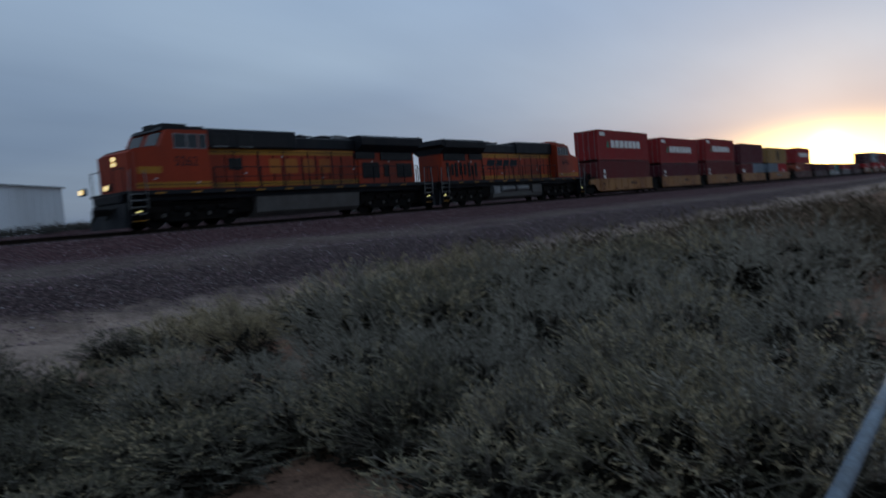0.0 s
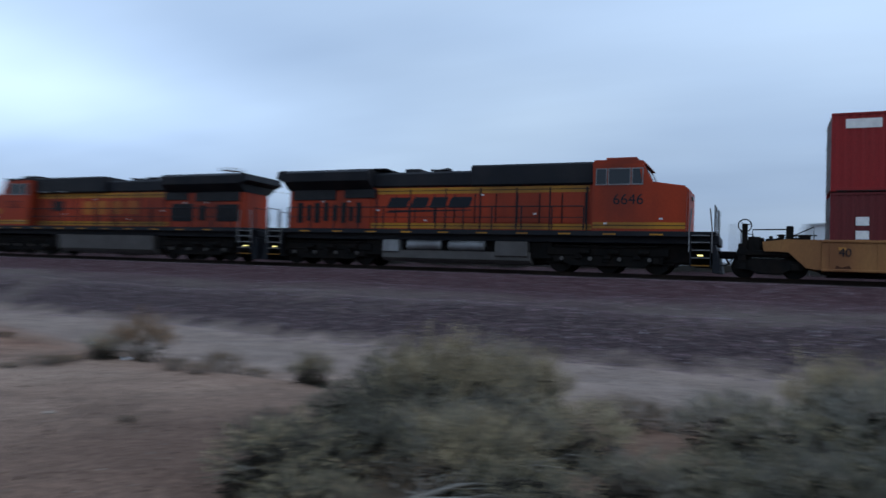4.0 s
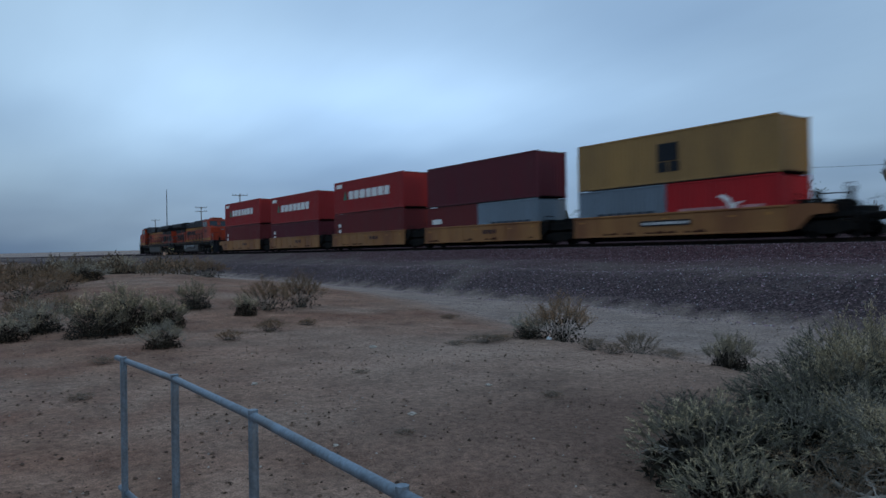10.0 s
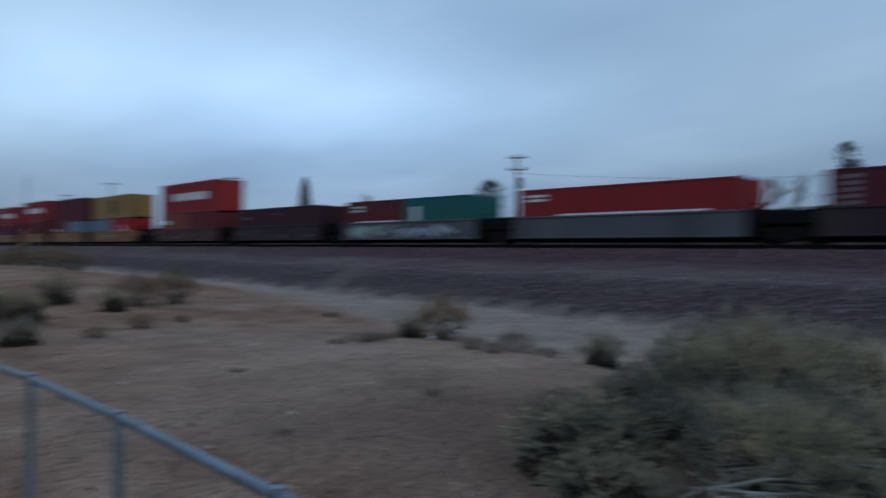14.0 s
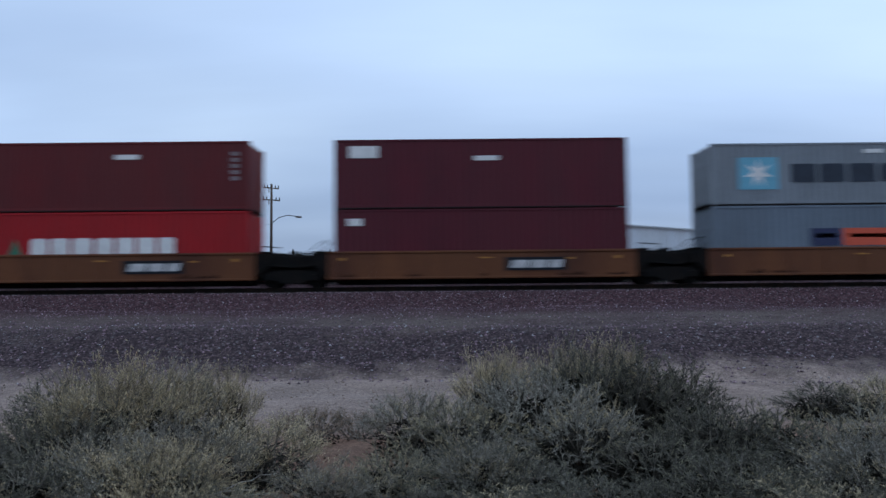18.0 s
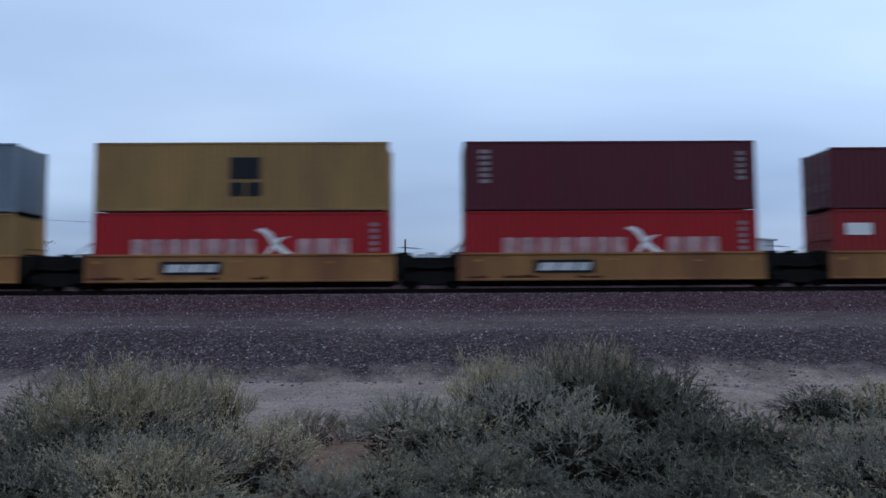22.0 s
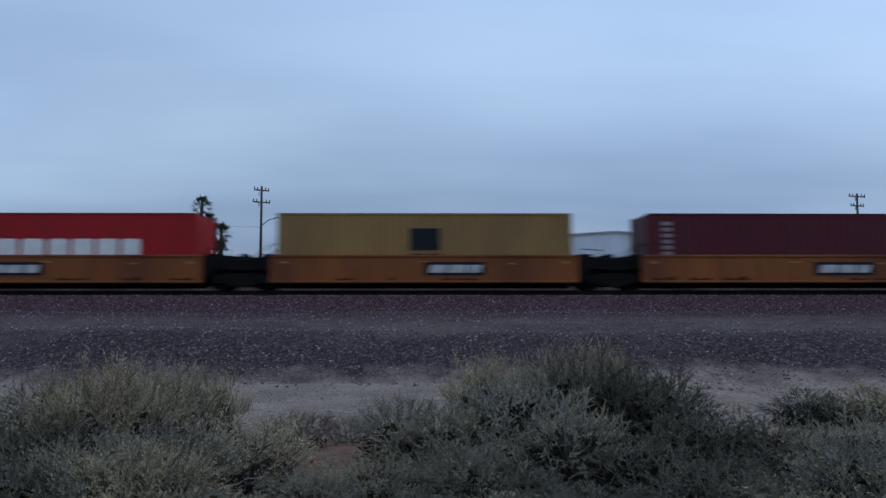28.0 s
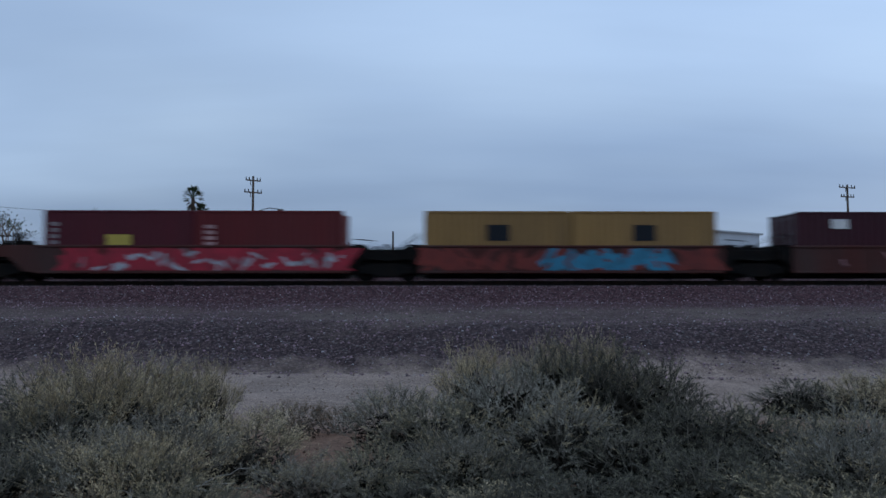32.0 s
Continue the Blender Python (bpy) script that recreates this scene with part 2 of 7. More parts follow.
RAIL_STEEL = material("worn_rail_steel", (0.014, 0.011, 0.009), 0.85, 0.0, 0.3, 6.0, 80.0, 0.1, (0.03, 0.017, 0.011), 0.6, spec=0.05)
LOCO_ORANGE = paint("locomotive_orange_paint", (0.335, 0.036, 0.009), 0.7, dirt=(0.11, 0.020, 0.010))
LOCO_YELLOW = paint("locomotive_yellow_paint", (0.42, 0.185, 0.016), 0.7, dirt=(0.10, 0.05, 0.02))
LOCO_FADED = paint("faded_yellow_brand_paint", (0.40, 0.125, 0.018), 0.8, dirt=(0.14, 0.03, 0.012))
LOCO_BLACK = material("locomotive_black_paint", (0.008, 0.009, 0.012), 0.6, 0.0, 0.3, 1.2, 30.0, 0.04, (0.035, 0.03, 0.028), 0.3, spec=0.2)
LOUVRE = material("black_louvre_metal", (0.006, 0.006, 0.007), 0.7, 0.0, 0.3, 3.0, 50.0, 0.2)
TANK_GREY = material("dusty_grey_tank_paint", (0.080, 0.072, 0.066), 0.65, 0.0, 0.3, 1.5, 30.0, 0.1, GRIME, 0.6)
SILVER = material("silver_tank_metal", (0.20, 0.20, 0.20), 0.5, 0.3, 0.2, 2.0, 40.0, 0.05, GRIME, 0.4)
GALV = material("galvanised_pipe", (0.19, 0.23, 0.27), 0.5, 0.35, 0.25, 9.0, 70.0, 0.08, (0.09, 0.075, 0.065), 0.4)
HEADLIGHT = glowing("headlight_glow", (1.0, 0.74, 0.34), 3.5)
STEP_LIGHT = glowing("step_light_glow", (1.0, 0.86, 0.30), 2.2)


def glass_material():
    m = bpy.data.materials.new("tinted_glass")
    m.use_nodes = True
    b = m.node_tree.nodes["Principled BSDF"]
    b.inputs["Base Color"].default_value = (0.02, 0.025, 0.03, 1)
    b.inputs["Roughness"].default_value = 0.06
    b.inputs["Specular IOR Level"].default_value = 0.35
    return m


GLASS = glass_material()
POLE_WOOD = material("weathered_pole_wood", (0.075, 0.055, 0.042), 0.85, 0, 0.35, 2.0, 60.0, 0.4, stretch=(1, 1, 0.15))
FENCE_WOOD = material("brown_weathered_timber", (0.16, 0.085, 0.045), 0.8, 0, 0.4, 3.0, 40.0, 0.4, (0.06, 0.045, 0.035), 0.5, stretch=(1, 1, 0.12))
TIE_WOOD = material("creosoted_tie_wood", (0.045, 0.035, 0.030), 0.85, 0, 0.4, 3.0, 40.0, 0.4, random_tone=0.3)
WHITE_WALL = material("white_ribbed_metal_wall", (0.62, 0.66, 0.70), 0.5, 0.1, 0.10, 0.4, 20.0, 0.03, (0.35, 0.33, 0.30), 0.3, stretch=(1, 1, 0.2))
ROOF_METAL = material("pale_roof_sheet", (0.40, 0.42, 0.44), 0.5, 0.3, 0.15, 0.5, 20.0, 0.03)
WIRE = material("black_cable", (0.02, 0.02, 0.02), 0.6, vary=0.1)
BARK = material("grey_brown_bark", (0.09, 0.07, 0.055), 0.9, 0, 0.35, 4.0, 40.0, 0.4)
PALM_LEAF = material("dull_green_palm_frond", (0.035, 0.060, 0.028), 0.7, 0, 0.3, 2.0, 20.0, 0.05, island=0.4)
PALM_SKIRT = material("grey_brown_dead_frond", (0.060, 0.046, 0.034), 0.9, 0, 0.3, 2.0, 20.0, 0.0, island=0.4, spec=0.1)
# near black: the shade inside the brush is put into this colour
BRUSH_CORE = material("brush_inner_shade", (0.030, 0.025, 0.018), 0.95, 0, 0.3, 3.0, 30.0, 0.0, island=0.5, spec=0.1)
BRUSH_FAR = material("dull_far_brush", (0.115, 0.085, 0.056), 0.9, 0, 0.3, 0.4, 6.0, 0.0, island=0.5, spec=0.1)
# dark tone for added scrub that stands for shade beneath the train
SCRUB_SHADE = material("under_train_shade", (0.045, 0.042, 0.034), 0.9, 0, 0.3, 2.0, 20.0, 0.0, island=0.5)
DEAD_WOOD = material("bleached_dead_wood", (0.27, 0.24, 0.20), 0.85, 0, 0.3, 6.0, 50.0, 0.3)
TREE_LEAF = material("dark_evergreen_foliage", (0.028, 0.042, 0.022), 0.8, 0, 0.3, 2.0, 20.0, 0.05, island=0.5)
STEM = material("dry_grey_brush_stem", (0.175, 0.150, 0.118), 0.9, 0, 0.3, 5.0, 60.0, 0.2, island=0.35)
LEAF_GREY = material("grey_green_brush_leaf", (0.310, 0.280, 0.222), 0.85, 0, 0.3, 1.5, 20.0, 0.0, island=0.3, random_tone=0.2, spec=0.2)
LEAF_OLIVE = material("olive_brush_leaf", (0.210, 0.186, 0.124), 0.85, 0, 0.3, 1.5, 20.0, 0.0, island=0.3, random_tone=0.2, spec=0.2)
LEAF_DARK = material("dark_olive_brush_leaf", (0.092, 0.086, 0.064), 0.85, 0, 0.3, 1.5, 20.0, 0.0, island=0.35, random_tone=0.15, spec=0.15)
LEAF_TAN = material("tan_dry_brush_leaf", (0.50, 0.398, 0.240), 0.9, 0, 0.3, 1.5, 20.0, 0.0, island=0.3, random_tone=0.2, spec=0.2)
LEAF_BROWN = material("brown_dead_brush_twig", (0.27, 0.165, 0.092), 0.9, 0, 0.3, 1.5, 20.0, 0.0, island=0.35, random_tone=0.25, spec=0.1)
STONE = material("purple_grey_ballast_stone", (0.195, 0.128, 0.142), 0.9, 0, 0.3, 8.0, 90.0, 0.3, island=0.7)
PALE_STONE = material("pale_desert_stone", (0.34, 0.29, 0.24), 0.9, 0, 0.25, 8.0, 60.0, 0.3, island=0.3)
BALLAST_PALE = material("pale_grey_ballast_chip", (0.36, 0.33, 0.33), 0.9, 0, 0.3, 8.0, 60.0, 0.3, island=0.4)
CLOD = material("brown_clod", (0.145, 0.095, 0.068), 0.95, 0, 0.3, 8.0, 60.0, 0.3, island=0.6, spec=0.1)
LITTER = material("white_litter_paper", (0.75, 0.75, 0.75), 0.7, 0, 0.1, 3.0, 30.0, 0.1)
# the warmth of the last light is put into this peach colour
CABINET = material("peach_lit_cabinet", (0.75, 0.42, 0.26), 0.6, 0, 0.1, 1.0, 20.0, 0.03)


# ---- mesh tools ----


class Shape:
    """Collects corners and faces of one mesh."""

    def __init__(self):
        self.v, self.f = [], []

    def add(self, verts, faces):
        n = len(self.v)
        self.v.extend(verts)
        self.f.extend([tuple(i + n for i in f) for f in faces])
        return self

    def box(self, x0, x1, y0, y1, z0, z1, c=0.0):
        """A box; c: the width of its bevelled edges."""
        if c <= 0:
            v = [(x, y, z) for x in (x0, x1) for y in (y0, y1) for z in (z0, z1)]
            return self.add(v, [(0, 1, 3, 2), (4, 6, 7, 5), (0, 4, 5, 1), (2, 3, 7, 6), (0, 2, 6, 4), (1, 5, 7, 3)])
        lo, hi = (x0, y0, z0), (x1, y1, z1)
        v, at = [], {}
        for sx in (0, 1):
            for sy in (0, 1):
                for sz in (0, 1):
                    for ax in range(3):
                        p = [(hi[i] if s else lo[i]) if i == ax else (hi[i] - c if s else lo[i] + c) for i, s in enumerate((sx, sy, sz))]
                        at[sx, sy, sz, ax] = len(v)
                        v.append(tuple(p))
        f = []
        for ax in range(3):
            a, b = [i for i in range(3) if i != ax]
            for s in (0, 1):
                q = []
                for i, j in ((0, 0), (1, 0), (1, 1), (0, 1)):
                    k = [0, 0, 0]
                    k[ax], k[a], k[b] = s, i, j
                    q.append(at[(*k, ax)])
                f.append(tuple(q))
            for i in (0, 1):
                for j in (0, 1):
                    k0, k1 = [0, 0, 0], [0, 0, 0]
                    k0[a], k0[b], k0[ax] = i, j, 0
                    k1[a], k1[b], k1[ax] = i, j, 1
                    f.append((at[(*k0, a)], at[(*k1, a)], at[(*k1, b)], at[(*k0, b)]))
        for sx in (0, 1):
            for sy in (0, 1):
                for sz in (0, 1):
                    f.append((at[sx, sy, sz, 0], at[sx, sy, sz, 1], at[sx, sy, sz, 2]))
        return self.add(v, f)

    def prism(self, outline, y0, y1):
        """An outline of (x, z), drawn out along y."""
        n = len(outline)
        v = [(x, y0, z) for x, z in outline] + [(x, y1, z) for x, z in outline]
        f = [tuple(range(n)), tuple(range(2 * n - 1, n - 1, -1))] + [(i, (i + 1) % n, n + (i + 1) % n, n + i) for i in range(n)]
        return self.add(v, f)

    def prism_x(self, outline, x0, x1):
        """An outline of (y, z), drawn out along x."""
        n = len(outline)
        v = [(x0, y, z) for y, z in outline] + [(x1, y, z) for y, z in outline]
        f = [tuple(range(n)), tuple(range(2 * n - 1, n - 1, -1))] + [(i, (i + 1) % n, n + (i + 1) % n, n + i) for i in range(n)]
        return self.add(v, f)

    def tube(self, points, radius, sides=6, end=None):
        """A round bar along points; it tapers to the radius end."""
        pts = [Vector(p) for p in points]
        end = radius if end is None else end
        v, f = [], []
        side = None
        for i, p in enumerate(pts):
            way = (pts[min(i + 1, len(pts) - 1)] - pts[max(i - 1, 0)]).normalized()
            if side is None:
                side = way.orthogonal().normalized()
            side = (side - way * side.dot(way)).normalized()
            other = way.cross(side)
            r = radius + (end - radius) * i / max(len(pts) - 1, 1)
            for k in range(sides):
                a = 2 * math.pi * k / sides
                v.append(tuple(p + (side * math.cos(a) + other * math.sin(a)) * r))
        for i in range(len(pts) - 1):
            for k in range(sides):
                a, b = i * sides + k, i * sides + (k + 1) % sides
                f.append((a, b, b + sides, a + sides))
        f.append(tuple(range(sides - 1, -1, -1)))
        f.append(tuple(range((len(pts) - 1) * sides, len(pts) * sides)))
        return self.add(v, f)

    def disc(self, x, y0, y1, z, r, sides=20):
        """A round plate on an axle along y."""
        return self.tube([(x, y0, z), (x, y1, z)], r, sides)

    def mesh(self, name, mat=None, smooth=False):
        me = bpy.data.meshes.new(name)
        me.from_pydata(self.v, [], self.f)
        if mat:
            me.materials.append(mat)
        bm = bmesh.new()
        bm.from_mesh(me)
        bmesh.ops.recalc_face_normals(bm, faces=bm.faces)
        bm.to_mesh(me)
        bm.free()
        if smooth:
            for p in me.polygons:
                p.use_smooth = True
        me.update()
        return me


def part(name, shape, mat, parent, label="", at=None, smooth=False):
    """One mesh object under a thing or a part. shape: a Shape, or a mesh that several objects share, painted object by object."""
    if isinstance(shape, Shape):
        ob = new(name, shape.mesh(name, mat, smooth))
    else:
        ob = new(name, shape)
        if not shape.materials:
            shape.materials.append(None)
        if mat and shape.materials[0] != mat:
            ob.material_slots[0].link = "OBJECT"
            ob.material_slots[0].material = mat
    ob.parent = parent
    if at is not None:
        ob.matrix_basis = at
    if label:
        tagged(ob, label)
    return ob


def thing(name, m, label, category, group="", kind=""):
    ob = new(name)
    ob.empty_display_size = 0.2
    ob.matrix_basis = m
    return tagged(ob, label, category, group, kind)


SHARED = {}


def shared(key, build):
    """A mesh that is built once under this key."""
    if key not in SHARED:
        SHARED[key] = build().mesh(key)
    return SHARED[key]


# ---- the land ----
TRACK_Y, RAIL_Z = 31.26, 1.97


def rough(x, y, s, seed=0.0):
    return noise.noise(Vector((x * s + seed, y * s - seed, seed * 0.37)))


def toe_y(x):
    """Where the foot of the embankment runs."""
    return 15.3 + (min(-x, 80) * 0.085 if x < 0 else 0.0) - (0.01 * min(x, 80) if x > 0 else 0) + 0.5 * rough(x, 0, 0.09, 3.0)


def road_edge(x):
    """Where the yard breaks off to the road, and how wide the break is: a crumbled lip by the brush, a smooth run-out farther up."""
    away = max(-8.0 - x, 0.0)
    return 8.5 + 0.5 * rough(x, 1.0, 0.6, 8.0) + 0.22 * min(away, 30), 0.28 + 0.3 * min(away, 12)


def smooth_step(a, b, v):
    t = min(max((v - a) / (b - a), 0.0), 1.0)
    return t * t * (3 - 2 * t)


def land(x, y):
    """The height of the ground."""
    far = math.hypot(x, y)
    toe = toe_y(x)
    z = 0.10 * rough(x, y, 0.11) + 0.035 * rough(x, y, 0.5, 5.0) + 0.012 * rough(x, y, 2.1, 9.0)
    # the dirt road lies a little lower than the yard, with two wheel tracks
    lip, soft_lip = road_edge(x)
    road = smooth_step(lip, lip + soft_lip, y) * (1 - smooth_step(toe - 0.4, toe + 0.2, y))
    z -= 0.15 * road + 0.025 * road * math.cos((y - toe) * 2.6)
    # the embankment: a gravel foot, a worn ledge, and the ballast shoulder
    ledge = toe + 2.9
    up = smooth_step(toe - 0.3, ledge, y) * (0.84 + 0.1 * rough(x, y, 0.25, 2.0))
    slope = smooth_step(ledge, TRACK_Y - 5.0, y) * 0.26
    shoulder = smooth_step(TRACK_Y - 4.7, TRACK_Y - 2.3, y) * 0.67
    rise = up + slope + shoulder
    back = smooth_step(TRACK_Y + 2.2, TRACK_Y + 5.5, y)
    rise = rise * (1 - back) + (2.26 + 0.10 * rough(x, y, 0.15, 4.0)) * back
    z += rise
    # the track bed itself is graded
    bed = smooth_step(TRACK_Y - 3.0, TRACK_Y - 2.4, y) * (1 - smooth_step(TRACK_Y + 2.2, TRACK_Y + 3.2, y))
    z = z * (1 - bed) + (1.735 + 0.02 * rough(x, y, 1.3, 6.0)) * bed
    # a low brush-covered hummock where the road runs off, and far low hills
    z += 0.9 * math.exp(-(((x + 34) / 14) ** 2 + ((y - 6.5) / 6) ** 2))
    if far > 300:
        z += smooth_step(500, 1800, far) * (9 + 9 * rough(x, y, 0.0016, 7.0))
    return z


def spaced(near, step, far, growth):
    v, s, out = 0.0, step, [0.0]
    while v < far:
        if v > near:
            s *= growth
        v += s
        out.append(v)
    return out


def build_ground():
    right = spaced(26, 0.27, 2600, 1.16)
    xs = sorted({-v for v in right} | set(right))
    ahead = spaced(37, 0.22, 2600, 1.17)
    behind = spaced(3, 0.3, 2600, 1.2)
    ys = sorted({-v for v in behind} | set(ahead))
    nx, ny = len(xs), len(ys)
    verts = [(x, y, land(x, y)) for y in ys for x in xs]
    faces = [(j * nx + i, j * nx + i + 1, (j + 1) * nx + i + 1, (j + 1) * nx + i) for j in range(ny - 1) for i in range(nx - 1)]
    me = bpy.data.meshes.new("ground")
    me.from_pydata(verts, [], faces)
    for p in me.polygons:
        p.use_smooth = True
    me.materials.append(ground_material())
    return tagged(new("ground", me), "dry sandy desert ground with a gravel railway embankment", "ground", kind="structure")


def ground_material():
    """Pale sand in the yard and the road, dark gravel on the slopes, all from the lie of the land."""
    m = bpy.data.materials.new("sand_and_gravel")
    m.use_nodes = True
    nt = m.node_tree
    N, L = nt.nodes.new, nt.links.new
    bsdf = nt.nodes["Principled BSDF"]
    bsdf.inputs["Roughness"].default_value = 0.95
    bsdf.inputs["Specular IOR Level"].default_value = 0.15
    tc = N("ShaderNodeTexCoord")
    sep = N("ShaderNodeSeparateXYZ")
    L(tc.outputs["Object"], sep.inputs[0])

    def noise_at(scale, detail=4.0, rough_=0.55):
        n = N("ShaderNodeTexNoise")
        L(tc.outputs["Object"], n.inputs["Vector"])
        n.inputs["Scale"].default_value, n.inputs["Detail"].default_value, n.inputs["Roughness"].default_value = scale, detail, rough_
        return n.outputs["Fac"]

    def ramp(src, a, b, lo, hi):
        n = N("ShaderNodeMapRange")
        L(src, n.inputs[0])
        for i, v in enumerate((a, b, lo, hi)):
            n.inputs[i + 1].default_value = v
        return n.outputs[0]

    def mixed(a, b, fac, kind="MIX"):
        n = N("ShaderNodeMixRGB")
        n.blend_type = kind
        for i, v in ((0, fac), (1, a), (2, b)):
            if isinstance(v, (int, float)):
                n.inputs[i].default_value = v
            elif isinstance(v, tuple):
                n.inputs[i].default_value = (*v, 1)
            else:
                L(v, n.inputs[i])
        return n.outputs[0]

    def op(kind, a, b):
        n = N("ShaderNodeMath")
        n.operation = kind
        for i, v in enumerate((a, b)):
            if isinstance(v, (int, float)):
                n.inputs[i].default_value = v
            else:
                L(v, n.inputs[i])
        return n.outputs[0]

    broad, middle, fine, grit = noise_at(0.25), noise_at(1.6, 6.0), noise_at(14.0, 4.0), noise_at(70.0, 2.0)
    sand = mixed((0.345, 0.208, 0.138), (0.212, 0.120, 0.080), ramp(middle, 0.35, 0.7, 0.0, 1.0))
    sand = mixed(sand, (0.35, 0.258, 0.192), ramp(broad, 0.45, 0.65, 0.0, 0.7))
    patch = noise_at(0.55, 3.0)
    sand = mixed(sand, (0.215, 0.112, 0.072), ramp(patch, 0.46, 0.66, 0.0, 0.8))
    sand = mixed(sand, (1.04, 0.975, 0.955), 1.0, "MULTIPLY")
    # the road is paler, greyer and swept
    away = op("MINIMUM", op("MAXIMUM", op("SUBTRACT", op("MULTIPLY", sep.outputs[0], -1.0), 8.0), 0.0), 30.0)
    past = op("SUBTRACT", sep.outputs[1], op("ADD", op("MULTIPLY", away, 0.22), 8.7))
    worn = op("MULTIPLY", ramp(op("ADD", past, op("MULTIPLY", op("SUBTRACT", middle, 0.5), 1.4)), -0.2, 1.6, 0.0, 0.9), ramp(broad, 0.3, 0.6, 1.0, 0.72))
    sand = mixed(sand, (0.358, 0.282, 0.236), worn)
    # where cars turn in from the road the sand is packed pale
    off_x, off_y = op("ADD", sep.outputs[0], 7.6), op("SUBTRACT", sep.outputs[1], 6.2)
    reach = op("POWER", op("ADD", op("POWER", op("MULTIPLY", off_x, 0.75), 2.0), op("POWER", off_y, 2.0)), 0.5)
    packed = ramp(op("ADD", reach, op("MULTIPLY", middle, 3.0)), 3.0, 7.0, 0.7, 0.0)
    sand = mixed(sand, (0.385, 0.260, 0.190), packed)
    # a hollow of bare brown earth beside the brush, darker towards its middle
    far_x, far_y = op("ADD", sep.outputs[0], 4.6), op("SUBTRACT", sep.outputs[1], 5.2)
    hollow = op("POWER", op("ADD", op("POWER", far_x, 2.0), op("POWER", far_y, 2.0)), 0.5)
    sand = mixed(sand, (0.150, 0.088, 0.062), ramp(op("ADD", hollow, op("MULTIPLY", middle, 2.4)), 1.8, 4.6, 0.75, 0.0))
    damp = noise_at(0.95, 5.0, 0.65)
    sand = mixed(sand, ramp(damp, 0.3, 0.62, 0.68, 1.08), 1.0, "MULTIPLY")
    sand = mixed(sand, ramp(fine, 0.3, 0.7, 0.66, 1.26), 1.0, "MULTIPLY")
    sand = mixed(sand, ramp(grit, 0.35, 0.65, 0.68, 1.28), 1.0, "MULTIPLY")
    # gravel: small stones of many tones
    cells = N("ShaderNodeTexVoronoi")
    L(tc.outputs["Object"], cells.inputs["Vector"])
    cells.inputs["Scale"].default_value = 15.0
    tint = N("ShaderNodeSeparateColor")
    L(cells.outputs["Color"], tint.inputs[0])

    def stones(dark, light, pale):
        tone = mixed(dark, light, tint.outputs[0])
        tone = mixed(tone, (0.36, 0.32, 0.31), ramp(tint.outputs[1], 0.90, 0.94, 0.0, pale))
        # middles lightened, rims darkened: the shade between stones is put into the colour
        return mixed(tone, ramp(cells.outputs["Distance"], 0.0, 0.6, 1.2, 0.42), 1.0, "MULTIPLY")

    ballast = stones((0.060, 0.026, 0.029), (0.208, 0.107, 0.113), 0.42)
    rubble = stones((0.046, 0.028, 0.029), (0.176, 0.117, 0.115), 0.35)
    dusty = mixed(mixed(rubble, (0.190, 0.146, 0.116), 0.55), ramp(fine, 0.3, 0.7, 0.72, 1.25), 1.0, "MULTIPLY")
    # how far up the bank from its foot, with ragged borders
    foot_y = op("ADD", op("MULTIPLY", op("MINIMUM", op("MAXIMUM", op("MULTIPLY", sep.outputs[0], -1.0), 0.0), 80.0), 0.085), 15.3)
    up = op("ADD", op("SUBTRACT", sep.outputs[1], foot_y), op("ADD", op("MULTIPLY", op("SUBTRACT", middle, 0.5), 2.6), op("MULTIPLY", op("SUBTRACT", patch, 0.5), 3.4)))
    shelf = op("MULTIPLY", ramp(up, 1.7, 3.2, 0.0, 1.0), ramp(up, 6.2, 9.2, 1.0, 0.0))
    shelf = op("MULTIPLY", shelf, ramp(op("ADD", op("MULTIPLY", broad, 0.6), op("MULTIPLY", middle, 0.4)), 0.40, 0.58, 0.15, 1.0))
    # a track worn up the bank
    worn_x = op("ADD", op("ADD", sep.outputs[0], 25.6), op("MULTIPLY", up, 0.35))
    trail = ramp(op("ABSOLUTE", worn_x, 0.0), 0.5, 1.3, 0.85, 0.0)
    shelf = op("MAXIMUM", shelf, op("MULTIPLY", trail, ramp(up, 3.4, 5.0, 1.0, 0.0)))
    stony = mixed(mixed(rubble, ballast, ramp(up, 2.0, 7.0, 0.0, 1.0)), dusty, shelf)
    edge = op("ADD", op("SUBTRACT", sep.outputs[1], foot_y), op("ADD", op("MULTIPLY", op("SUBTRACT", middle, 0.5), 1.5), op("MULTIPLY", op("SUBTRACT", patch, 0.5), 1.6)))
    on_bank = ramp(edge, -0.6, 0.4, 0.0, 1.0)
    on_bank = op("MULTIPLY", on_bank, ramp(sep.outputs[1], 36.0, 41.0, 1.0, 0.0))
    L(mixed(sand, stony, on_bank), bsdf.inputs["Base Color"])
    bp = N("ShaderNodeBump")
    bp.inputs["Strength"].default_value, bp.inputs["Distance"].default_value = 1.0, 0.05
    L(op("ADD", op("MULTIPLY", fine, 0.7), op("MULTIPLY", grit, 0.4)), bp.inputs["Height"])
    L(bp.outputs[0], bsdf.inputs["Normal"])
    return m


build_ground()


